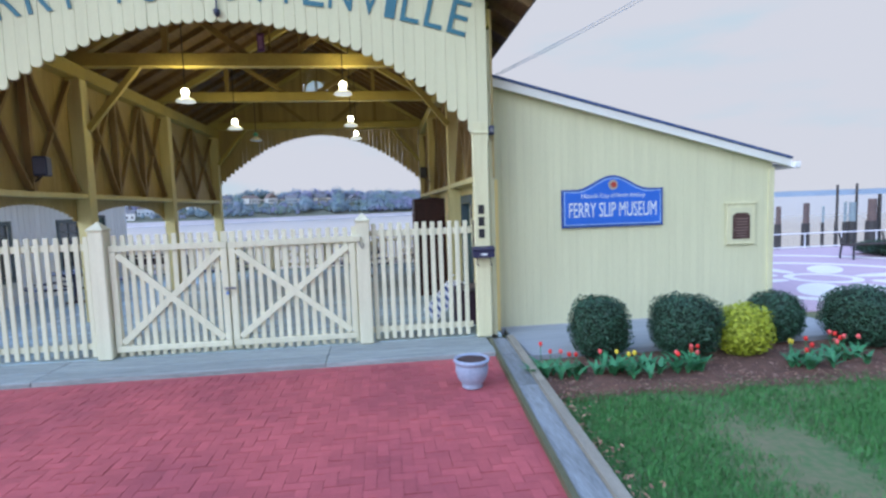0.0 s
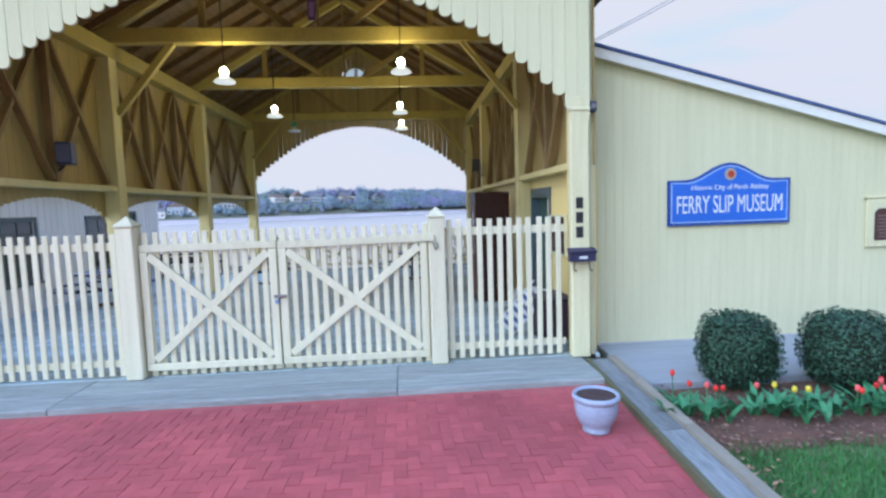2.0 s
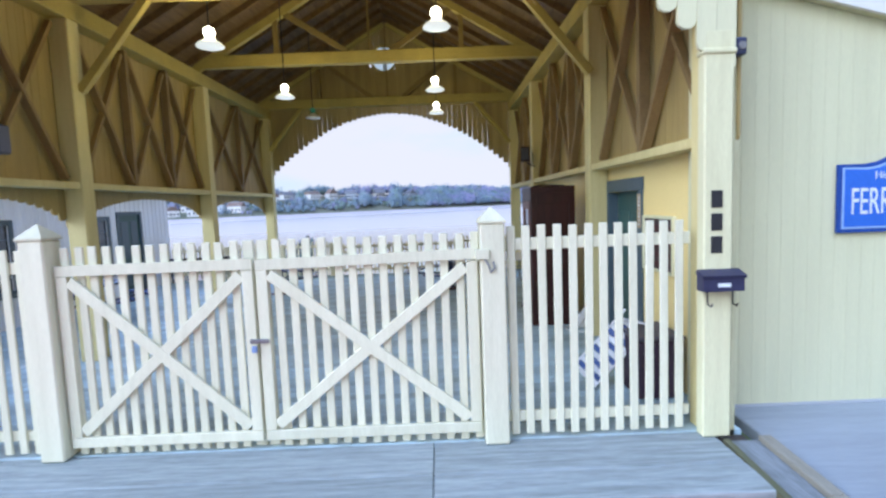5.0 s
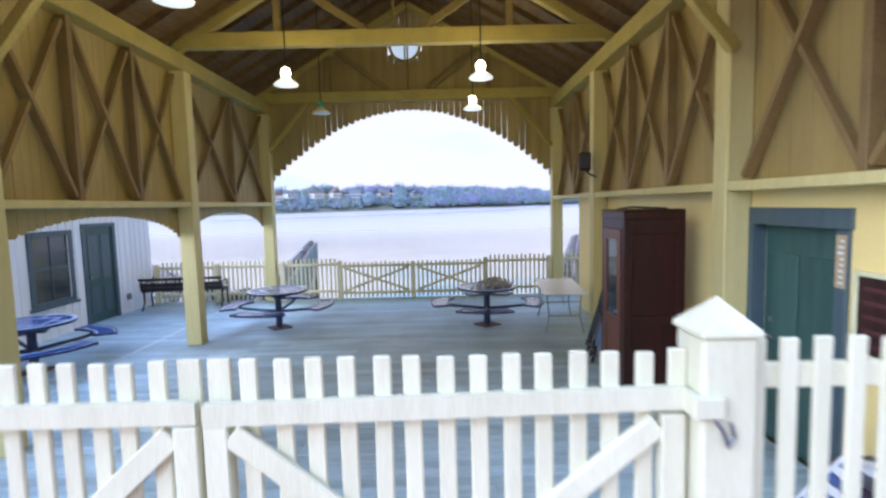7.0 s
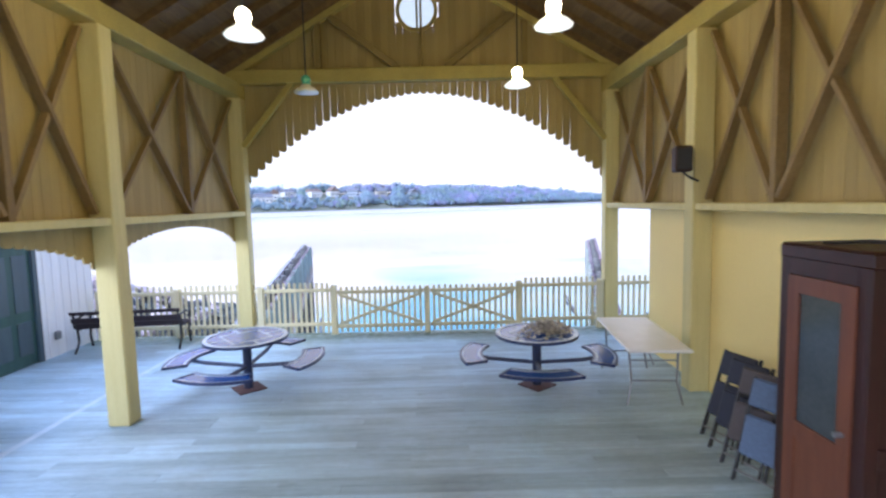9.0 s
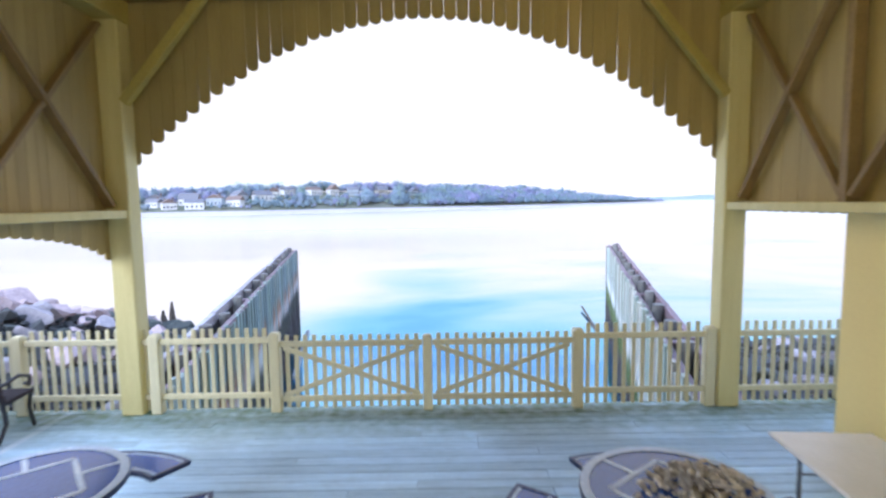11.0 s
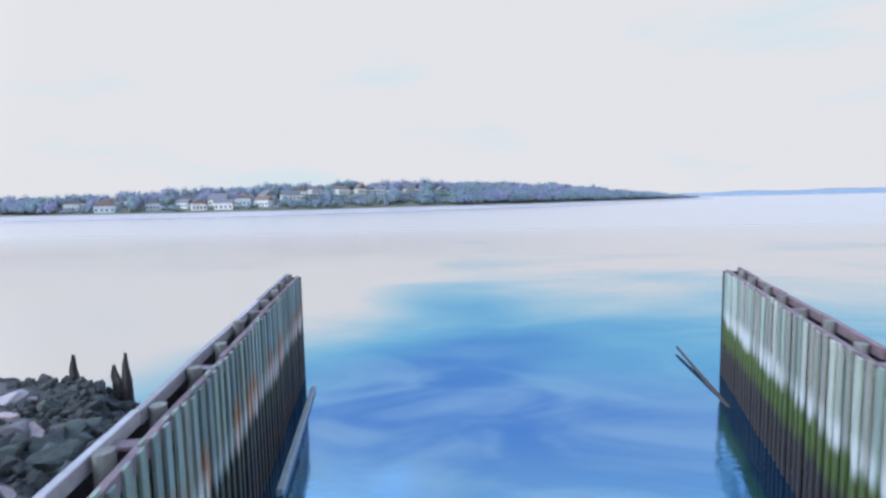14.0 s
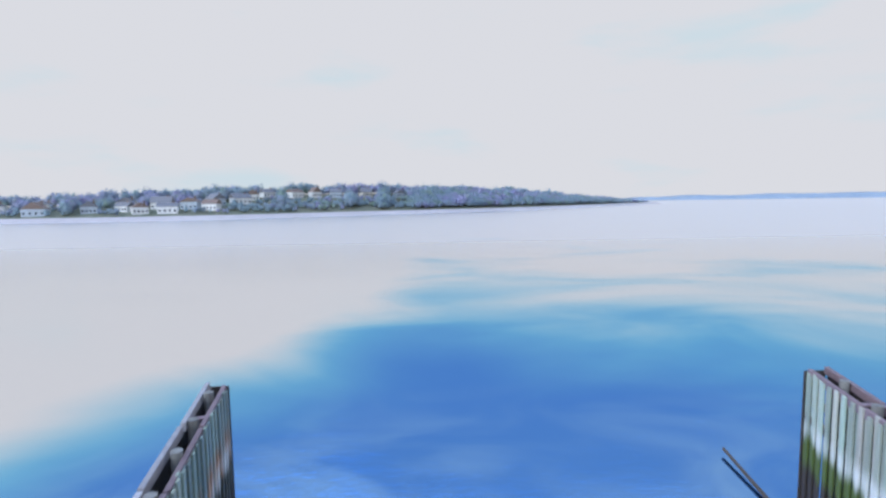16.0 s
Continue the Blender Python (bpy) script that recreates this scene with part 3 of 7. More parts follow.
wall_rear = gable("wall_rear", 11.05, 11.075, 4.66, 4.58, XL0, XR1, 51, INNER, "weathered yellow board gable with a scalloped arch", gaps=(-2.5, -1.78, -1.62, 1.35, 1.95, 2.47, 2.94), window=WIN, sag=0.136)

bm = B()
for x0, x1 in ((XL0, WIN[0] - 0.42), (WIN[0] + 0.42, XR1)):
    extrude(bm, [(x0, 4.9), (x1, 4.9), (x1, roof_z(x1) - 0.02), (x0, roof_z(x0) - 0.02)], "y", 11.082, 11.1)
box(bm, WIN[0] - 0.42, WIN[0] + 0.42, 11.082, 11.1, 4.9, WIN[1] - 0.42)
part("lining", bm, INNER, wall_rear)
bm = B()
win = thing("window_round", "round gable window with a single upright bar", "window", at=(WIN[0], 11.06, WIN[1]), kind="structure")
N = 28
for k in range(N):
    a, b = 2 * math.pi * k / N, 2 * math.pi * (k + 1) / N
    beam(bm, (0.37 * math.cos(a), 0, 0.37 * math.sin(a)), (0.37 * math.cos(b), 0, 0.37 * math.sin(b)), 0.07, 0.06, (0, 1, 0))
part("window_frame", bm, BEAM, win)
bm = B()
box(bm, -0.02, 0.02, -0.02, 0.02, -0.36, 0.36)
part("mullion", bm, BEAM, win)
bm = B()
rod(bm, (0, -0.004, 0), (0, 0.004, 0), 0.35, n=28)
p = part("pane", bm, GLASS, win)
p.visible_shadow = False


# ---- side walls ----
def board_wall(name, x, t, ys_, z0f, z1, material, label, w=0.13, holes=()):
    """Upright boards along y on the plane x. z0f gives the lower end at y; holes: (y0, y1, z top)."""
    wall = thing(name, label, "wall", kind="structure")
    y0, y1 = ys_
    n = round((y1 - y0) / w)
    w = (y1 - y0) / n
    for k in range(n):
        a, b = y0 + k * w, y0 + (k + 1) * w
        zb = z0f((a + b) / 2)
        if zb is None:
            continue
        bm = B()
        out = [(a + 0.002, zb), (b - 0.002, zb), (b - 0.002, z1), (a + 0.002, z1)]
        if zb > 1.2:
            out = scallop(a + 0.002, b - 0.002, zb, z1, z1)
        d = random.uniform(-0.002, 0.002)
        extrude(bm, out, "x", x + d, x + t + d)
        part("plank", bm, material, wall)
    return wall


def valance(ys_):
    def low(y):
        for a, b in zip(ys_, ys_[1:]):
            if a <= y <= b:
                u = (y - (a + b) / 2) / ((b - a) / 2)
                return 2.26 - 0.32 * u * u - 0.14 * u ** 8
        return 2.0
    return low


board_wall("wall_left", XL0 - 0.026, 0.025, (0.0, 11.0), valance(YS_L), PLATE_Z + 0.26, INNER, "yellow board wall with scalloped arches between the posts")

DOOR_Y = (1.98, 3.02)
DOOR_Z = 2.06


def right_low(y):
    if y > 9.33:
        return 2.36
    if DOOR_Y[0] - 0.02 < y < DOOR_Y[1] + 0.02:
        return DOOR_Z + 0.02
    return 0.0


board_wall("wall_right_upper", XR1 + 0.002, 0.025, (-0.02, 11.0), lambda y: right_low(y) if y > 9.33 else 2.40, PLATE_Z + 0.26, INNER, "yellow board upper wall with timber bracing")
bm = B()
for a, b, z0 in ((0.2, DOOR_Y[0], 0.0), (DOOR_Y[0], DOOR_Y[1], DOOR_Z), (DOOR_Y[1], 9.33, 0.0)):
    box(bm, XR1 + 0.004, XR1 + 0.12, a, b, z0, 2.398)
structure("wall_right", bm, WALLY, "smooth yellow painted inner wall", "wall")

bm = B()
box(bm, 3.845, 3.938, 0.0, 0.62, -0.05, 4.6)
structure("wall_return", bm, CREAM, "cream board return between shed and wing", "wall")

# the wing behind the yellow wall
bm = B()
WY = 0.6
wing = thing("wing_wall", "cream vertical board wall of the museum wing", "wall", kind="structure")
n = 40
for k in range(n):
    a, b = 3.94 + k * 5.1 / n, 3.94 + (k + 1) * 5.1 / n
    top = lambda x: 3.93 - (x - 3.94) * 0.264
    bm = B()
    extrude(bm, [(a + 0.0012, -0.06), (b - 0.0012, -0.06), (b - 0.0012, top(b)), (a + 0.0012, top(a))], "y", WY, WY + 0.03)
    part("plank", bm, SIDING, wing)
bm = B()
box(bm, 8.96, 9.06, WY - 0.03, WY, -0.06, 2.5)
part("corner_board", bm, CREAM, wing)
bm = B()
box(bm, 9.01, 9.04, WY + 0.03, 8.0, -0.06, 2.5)
part("side_wall", bm, SIDING, wing)
bm = B()
box(bm, 3.94, 9.04, 7.97, 8.0, -0.06, 2.5)
part("back_wall", bm, SIDING, wing)
bm = B()
box(bm, 3.94, 9.05, WY - 0.03, WY + 0.05, -0.3, -0.04)
part("foundation", bm, CONCRETE, wing)
wing_roof = thing("wing_roof", "low pitched wing roof with a white fascia board", "roof", kind="structure")
bm = B()
extrude(bm, [(3.93, 4.06), (9.30, 2.634), (9.30, 2.674), (3.93, 4.10)], "y", WY - 0.15, 8.3)
# sky reflection on the roof edge is put into this blue
part("roof_covering", bm, mat("wing_shingle_sky_tint", (0.07, 0.11, 0.26), rnd=0, rough=0.9), wing_roof)
bm = B()
extrude(bm, [(3.93, 3.925), (9.30, 2.50), (9.30, 2.63), (3.93, 4.055)], "y", WY - 0.13, WY - 0.09)
part("fascia", bm, mat("cream_white_fascia", (0.80, 0.80, 0.76), (0.72, 0.72, 0.67), rnd=0, stretch=(0.5, 4, 4)), wing_roof)
bm = B()
extrude(bm, [(3.93, 3.935), (9.30, 2.51), (9.30, 2.53), (3.93, 3.955)], "y", WY - 0.09, WY)
part("soffit", bm, CREAM, wing_roof)
bm = B()
box(bm, 9.302, 9.42, WY - 0.2, 8.2, 2.47, 2.58, 0.02)
part("gutter", bm, WHITE, wing_roof)

# annex with white boards on the far side of the deck
AX = -6.42
annex = thing("annex_wall", "white vertical board wall of the annex", "wall", kind="structure")
n = 62
HOLES = [(7.1, 8.2, 0.62, 2.0), (8.5, 9.52, 0.0, 2.06), (4.3, 5.4, 0.62, 2.0)]
for k in range(n):
    a, b = -1.5 + k * 0.2, -1.5 + (k + 1) * 0.2
    segs = [(0.0, 2.5)]
    for h0, h1, z0, z1 in HOLES:
        if a + 0.1 > h0 and a + 0.1 < h1:
            segs = [(0.0, z0), (z1, 2.5)] if z0 > 0 else [(z1, 2.5)]
    for z0, z1 in segs:
        bm = B()
        box(bm, AX - 0.03, AX, a + 0.002, b - 0.002, z0, z1)
        box(bm, AX, AX + 0.014, a - 0.018, a + 0.018, z0, z1)
        part("plank", bm, WHITE, annex)
# dark sheet stands in for the unlit room behind the openings
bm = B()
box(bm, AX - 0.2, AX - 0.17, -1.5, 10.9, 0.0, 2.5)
part("backing", bm, mat("room_shade", (0.03, 0.035, 0.04), rnd=0), annex)
bm = B()
box(bm, AX - 3.0, AX - 0.03, 10.87, 10.9, -0.1, 2.5)
part("end_wall", bm, WHITE, annex)
bm = B()
extrude(bm, [(AX - 3.2, 2.9), (AX + 0.12, 2.5), (AX + 0.12, 2.55), (AX - 3.2, 2.96)], "y", -1.6, 11.0)
structure("annex_roof", bm, ROOFWOOD, "low roof over the annex", "roof")

# ---- lettering on the gable ----
WORDS = "FERRY TO TOTTENVILLE"
WIDTH = {"I": 0.5, " ": 0.72, "F": 0.9, "E": 0.95, "L": 0.9, "R": 1.05, "Y": 1.0, "T": 0.95, "O": 1.15, "V": 1.05, "N": 1.1}
total = sum(WIDTH[c] for c in WORDS)
u0 = 0.0
for c in WORDS:
    w = WIDTH[c] * 6.95 / total
    xm = -3.4 + u0 + w / 2
    u0 += w
    if c == " ":
        continue
    d = xm - 0.10
    me = text_mesh("letter", c, 0.62, BLUELETTER, 0.003)
    q = max(v.co.x for v in me.vertices) - min(v.co.x for v in me.vertices)
    zz = 4.92 - 12.6 + math.sqrt(12.6 ** 2 - d * d)
    ob = part("letter", me, None, wall_front, at=Matrix.Translation((xm, -0.136, zz)) @ pose(0, 0, 0, 90, -math.degrees(d / 12.6) * -1, 0) @ Matrix.Diagonal((w * 0.80 / q, 1.15, 1, 1)))


# ---- fences and gates ----
def picket(w, h, t, material):
    bm = B()
    box(bm, -w / 2, w / 2, 0, t, 0, h, 0.006)
    return mesh_of("picket", bm, material)


def pickets(parent, mesh, x0, x1, y, z, n, jitter=0.006):
    for k in range(n):
        part("picket", mesh, None, parent, at=Matrix.Translation((x0 + (k + 0.5) * (x1 - x0) / n, y, z + random.uniform(-jitter, jitter))) @ pose(0, 0, 0, 0, random.uniform(-0.3, 0.3), 0))


def rail(parent, x0, x1, y0, y1, z0, z1, material, name="rail"):
    bm = B()
    box(bm, x0, x1, y0, y1, z0, z1, 0.006)
    return part(name, bm, material, parent)


def brace(parent, x0, z0, x1, z1, y, w, t, material):
    bm = B()
    beam(bm, (x0, y, z0), (x1, y, z1), w, t, (0, 1, 0), 0.005)
    return part("brace", bm, material, parent)


PK = picket(0.068, 1.74, 0.022, FENCE)
for k, x in enumerate((-1.72, 1.93)):
    gp = thing("gate_post", "square cream gate post with a pyramid cap", "post", at=(x, 0.0, 0.004), group="gate posts")
    bm = B()
    box(bm, -0.1, 0.1, -0.105, 0.105, 0, 1.82, 0.012)
    part("shaft", bm, FENCE, gp)
    bm = B()
    box(bm, -0.112, 0.112, -0.116, 0.116, 1.82, 1.845, 0.006)
    vs = [bm.verts.new(p) for p in ((-0.108, -0.112, 1.845), (0.108, -0.112, 1.845), (0.108, 0.112, 1.845), (-0.108, 0.112, 1.845), (0, 0, 1.955))]
    for a, b in ((0, 1), (1, 2), (2, 3), (3, 0)):
        bm.faces.new((vs[a], vs[b], vs[4]))
    part("cap", bm, FENCE, gp)
for x0, x1, s in ((-1.60, -0.012, -1), (0.012, 1.81, 1)):
    g = thing("picket_gate", "cream picket gate leaf with crossed braces", "gate", at=(0, 0, 0), group="front gate leaves")
    y = 0.0
    if s > 0:
        pickets(g, PK, 0.119, 1.852, y + 0.005, 0.015, 14)
    else:
        pickets(g, PK, -1.589, -0.114, y + 0.005, 0.015, 13)
    lo, hi = (1.60, 1.625) if s > 0 else (1.61, 1.61)
    bm = B()
    extrude(bm, [(x0, lo - 0.085), (x1, hi - 0.085), (x1, hi), (x0, lo)], "y", y - 0.035, y + 0.004)
    part("rail", bm, FENCE, g)
    rail(g, x0, x1, y - 0.035, y + 0.004, 0.085, 0.172, FENCE)
    for xa in (x0, x1 - 0.09):
        bm = B()
        box(bm, xa, xa + 0.09, y - 0.034, y + 0.025, 0.174, 1.52 if xa != (x1 - 0.09 if s < 0 else x0) else 1.515, 0.005)
        part("stile", bm, FENCE, g)
    inner = x1 - 0.09 if s < 0 else x0
    bm = B()
    box(bm, inner, inner + 0.09, y + 0.028, y + 0.05, 0.02, 1.757, 0.005)
    part("stile", bm, FENCE, g)
    brace(g, x0 + 0.1, 1.48, x1 - 0.1, 0.21, y - 0.018, 0.095, 0.028, FENCE)
    brace(g, x0 + 0.1, 0.21, x1 - 0.1, 1.48, y - 0.014, 0.095, 0.03, FENCE)
    if s > 0:
        # the top rail runs on across the post, with a strap hinge under its end
        bm = B()
        box(bm, 1.79, 1.90, -0.138, -0.108, 1.54, 1.622, 0.006)
        box(bm, 1.79, 1.822, -0.108, -0.036, 1.545, 1.618)
        part("rail_end", bm, FENCE, g)
        bm = B()
        pipe(bm, [Vector((1.86, -0.128, 1.545)), Vector((1.89, -0.135, 1.50)), Vector((1.91, -0.128, 1.44)), Vector((1.94, -0.118, 1.47)), Vector((1.93, -0.112, 1.52))], 0.008)
        part("hinge", bm, IRON, g, "bent galvanised hinge strap")
lk = thing("gate_latch", "galvanised hasp with a padlock on the gate", "latch", at=(0, -0.04, 0.93))
bm = B()
box(bm, -0.06, 0.09, -0.02, 0.0, -0.012, 0.022, 0.003)
part("hasp", bm, IRON, lk)
bm = B()
box(bm, -0.045, 0.0, -0.04, -0.015, -0.085, -0.03, 0.006)
part("padlock", bm, mat("blue_steel", (0.24, 0.34, 0.58), rnd=0, rough=0.4, metal=0.3), lk)
for x0, x1, n, ht in ((2.032, 3.536, 12, 1.79), (-4.9, -1.84, 24, 1.75)):
    f_ = thing("picket_fence", "cream picket fence panel on the timber sill", "fence", group="front fence panels")
    me = picket(0.068, ht - 0.035, 0.022, FENCE)
    pickets(f_, me, x0, x1, 0.0, 0.035, n)
    rail(f_, x0, x1 + 0.03, 0.023, 0.055, ht - 0.20, ht - 0.10, FENCE)
    rail(f_, x0, x1 + 0.03, 0.023, 0.055, 0.14, 0.23, FENCE)
bm = B()
box(bm, -5.02, -4.86, -0.1, 0.1, 0.0, 1.85, 0.01)
part("fence_post", bm, FENCE, f_)

FY = 10.88
PKF = picket(0.05, 1.0, 0.02, FAR_FENCE)
PKG = picket(0.05, 0.905, 0.02, FAR_FENCE)
far_posts = (-6.28, -4.75, -3.12, -1.68, 0.16, 1.98, 3.58, 5.3)
for x in far_posts:
    fp = thing("fence_post", "square yellow painted fence post", "post", at=(x, FY, 0), group="rear fence posts")
    bm = B()
    hw, top = (0.055, 0.915) if x == 0.16 else (0.062, 0.965)      # the gate leaves meet on a slighter post
    box(bm, -hw, hw, -hw, hw, 0, top, 0.01)
    part("shaft", bm, FAR_FENCE, fp)
    bm = B()
    box(bm, 0.015 - hw, hw - 0.015, 0.015 - hw, hw - 0.015, top, top + 0.015, 0.005)
    part("cap", bm, FAR_FENCE, fp)
for x0, x1 in zip(far_posts, far_posts[1:]):
    gate_leaf = -1.7 < x0 < 1
    g = thing("rear_gate" if gate_leaf else "rear_fence", "yellow picket gate leaf with crossed braces" if gate_leaf else "low yellow picket fence panel above the water", "gate" if gate_leaf else "fence", group="rear gate leaves" if gate_leaf else "rear fence panels")
    n = round((x1 - x0 - 0.15) / 0.112)
    pickets(g, PKG if gate_leaf else PKF, x0 + 0.08, x1 - 0.08, FY + 0.02, 0.03, n)
    up = 0.0 if gate_leaf else 0.05
    rail(g, x0 + 0.062, x1 - 0.062, FY - 0.02, FY + 0.018, 0.80 + up, 0.87 + up, FAR_FENCE)
    rail(g, x0 + 0.062, x1 - 0.062, FY - 0.02, FY + 0.018, 0.12 + up, 0.19 + up, FAR_FENCE)
    if gate_leaf:
        brace(g, x0 + 0.1, 0.79, x1 - 0.1, 0.20, FY - 0.002, 0.06, 0.026, FAR_FENCE)
        brace(g, x0 + 0.1, 0.20, x1 - 0.1, 0.79, FY - 0.006, 0.06, 0.024, FAR_FENCE)

# ---- front details ----
pot = thing("planter", "pale blue glazed planter with bare soil", "planter", at=(3.17, -2.03, -0.058))
BLUEPOT = mat("pale_blue_glaze", (0.36, 0.42, 0.56), (0.27, 0.33, 0.46), rnd=0, rough=0.35, scale=6)
bm = B()
turned(bm, [(0.105, 0.0), (0.117, 0.002), (0.12, 0.028), (0.110, 0.042), (0.146, 0.08), (0.172, 0.135), (0.186, 0.20), (0.187, 0.245), (0.181, 0.27), (0.184, 0.285), (0.200, 0.291), (0.207, 0.312), (0.199, 0.335), (0.178, 0.335), (0.172, 0.305), (0.05, 0.30)], 72)
for v in bm.verts:
    # fluted belly
    if 0.06 < v.co.z < 0.25 and math.hypot(v.co.x, v.co.y) > 0.1:
        k = 1.0 - (0.02 if round(math.atan2(v.co.y, v.co.x) / (2 * math.pi / 72)) % 2 else 0.0)
        v.co.x, v.co.y = v.co.x * k, v.co.y * k
part("body", bm, BLUEPOT, pot, smooth=True)
bm = B()
turned(bm, [(0.02, 0.306), (0.172, 0.308), (0.172, 0.316), (0.10, 0.326), (0.01, 0.324)], 20)
part("soil", bm, mat("potting_soil", (0.085, 0.055, 0.055), (0.04, 0.028, 0.03), rnd=0, scale=20, fine=80, rough=0.95, bump=0.8), pot, "dark loose soil")

MAILBOX = mat("dark_navy_enamel", (0.035, 0.035, 0.085), (0.025, 0.025, 0.06), rnd=0, rough=0.45)
mb = thing("mailbox", "dark navy metal mailbox fixed to the corner post", "mailbox", at=(3.705, -0.131, 1.23))
bm = B()
extrude(bm, [(-0.16, 0.0), (0.16, 0.0), (0.16, 0.13), (-0.16, 0.13)], "y", -0.11, 0.0)
part("box", bm, MAILBOX, mb)
bm = B()
extrude(bm, [(-0.115, 0.10), (-0.125, 0.125), (-0.01, 0.165), (0.0, 0.13)], "x", -0.17, 0.17)
part("lid", bm, MAILBOX, mb)
bm = B()
box(bm, -0.05, 0.05, -0.114, -0.111, 0.035, 0.065)
part("name_plate", bm, LETTER, mb, "small white plate")
for x in (-0.09, 0.11):
    bm = B()
    pipe(bm, [Vector((x, -0.03, 0.0)), Vector((x, -0.035, -0.11)), Vector((x + 0.01, -0.07, -0.125)), Vector((x + 0.01, -0.09, -0.10))], 0.006)
    part("hook", bm, BLACK, mb)
nb = thing("number_plate", "three dark bars on the cream corner post", "sign", at=(3.70, -0.131, 1.5))
for k in range(3):
    bm = B()
    box(bm, -0.045, 0.045, -0.008, 0.0, 0.02 + k * 0.18, 0.155 + k * 0.18, 0.003)
    part("bar", bm, BLACK, nb)
sb = thing("security_lamp", "small blue-grey sensor box on the gable corner", "sensor", at=(3.845, -0.06, 3.05))
bm = B()
box(bm, 0.0, 0.09, -0.06, 0.04, 0.0, 0.13, 0.01)
part("housing", bm, NAVY, sb)
bm = B()
rod(bm, (0.045, -0.06, 0.065), (0.045, -0.075, 0.065), 0.03, n=12)
part("lens", bm, IRON, sb)
hk = thing("hanging_lamp", "small lantern hanging from the gable boards", "lamp", at=(0.11, -0.16, 4.72))
bm = B()
pipe(bm, [Vector((0, 0.02, 0.55)), Vector((0, 0.0, 0.1)), Vector((0.0, 0.0, 0.06))], 0.012)
part("stem", bm, NAVY, hk)
bm = B()
turned(bm, [(0.02, 0.08), (0.045, 0.05), (0.04, 0.0), (0.015, -0.03)], 12)
part("lantern", bm, NAVY, hk, smooth=True)
ex = thing("hanging_sign", "small violet-lit sign hanging under the roof", "sign", at=(0.3, 1.6, 5.05))
bm = B()
box(bm, -0.06, 0.06, -0.02, 0.02, -0.30, 0.0, 0.008)
part("body", bm, mat("violet_plastic", (0.14, 0.07, 0.20), rnd=0), ex)
bm = B()
box(bm, -0.035, 0.035, -0.024, -0.021, -0.26, -0.05)
part("face", bm, mat("violet_face", (0.35, 0.22, 0.45), rnd=0), ex)
bm = B()
rod(bm, (0, 0, 0), (0, 0, 2.1), 0.006)
part("cord", bm, BLACK, ex)

SY = 0.6
sign = thing("museum_sign", "blue arched museum sign with white border and lettering", "sign", at=(6.09, SY - 0.014, 1.58))


def sign_outline(w, h, top, inset):
    pts = [(-w + inset, inset), (w - inset, inset), (w - inset, h - inset * 0.8)]
    for k in range(13):
        u = 1 - k / 6
        x = (w - 0.28 * w) * u
        pts.append((x * (1 - inset * 0.5), h + (top - h) * (0.5 + 0.5 * math.cos(math.pi * u)) - inset))
    pts.append((-w + inset, h - inset * 0.8))
    return pts


for name, inset, y0, y1, m, lab in (("edge", 0.0, -0.03, 0.0, mat("sign_edge", (0.02, 0.07, 0.34), rnd=0), "darker blue edge"), ("border", 0.035, -0.034, -0.0302, mat("sign_border", (0.35, 0.52, 0.85), rnd=0), "pale blue border line"), ("face", 0.055, -0.038, -0.0342, BLUESIGN, "")):
    bm = B()
    extrude(bm, sign_outline(0.89, 0.63, 0.86, inset), "y", y0, y1)
    part(name, bm, m, sign, lab)
for words, size, z, sx, sy in (("FERRY SLIP MUSEUM", 0.2, 0.17, 1.54, 1.75), ("Historic City of Perth Amboy", 0.1, 0.49, 1.12, 1.0)):
    me = text_mesh("lettering", words, size, LETTER, 0.002)
    q = max(v.co.x for v in me.vertices) - min(v.co.x for v in me.vertices)
    part("lettering", me, None, sign, at=Matrix.Translation((0, -0.0405, z)) @ pose(0, 0, 0, 90, 0, 0) @ Matrix.Diagonal((sx / q, sy, 1, 1)))
bm = B()
rod(bm, (0, -0.042, 0.70), (0, -0.0385, 0.70), 0.085, n=20)
part("seal", bm, mat("seal_gold", (0.45, 0.40, 0.32), rnd=0), sign, "round seal")
bm = B()
rod(bm, (0.01, -0.044, 0.70), (0.01, -0.0425, 0.70), 0.05, n=14)
part("emblem", bm, mat("seal_red", (0.5, 0.06, 0.04), rnd=0), sign)

plq = thing("plaque", "brown memorial plaque in a cream frame on the wall", "plaque", at=(8.43, SY - 0.012, 1.18))
bm = B()
box(bm, -0.27, 0.27, -0.03, 0.0, 0.0, 0.70, 0.006)
part("frame", bm, CREAM, plq)
bm = B()
box(bm, -0.31, 0.31, -0.045, -0.002, 0.70, 0.735, 0.006)
part("head_moulding", bm, CREAM, plq)
bm = B()
box(bm, -0.20, 0.20, -0.034, -0.031, 0.06, 0.64, 0.003)
part("backboard", bm, SIDING, plq)
bm = B()
extrude(bm, [(-0.16, 0.10), (0.16, 0.10), (0.16, 0.50), (0.10, 0.55), (-0.10, 0.55), (-0.16, 0.50)], "y", -0.045, -0.0345)
part("tablet", bm, mat("bronze_tablet", (0.10, 0.055, 0.05), rnd=0, rough=0.45, metal=0.3), plq, "dark bronze tablet")
for k in range(7):
    bm = B()
    w = random.uniform(0.09, 0.13)
    box(bm, -w, w, -0.0475, -0.0455, 0.14 + k * 0.05, 0.155 + k * 0.05)
    part("text_bar", bm, mat("bronze_light", (0.28, 0.2, 0.18), rnd=0), plq)

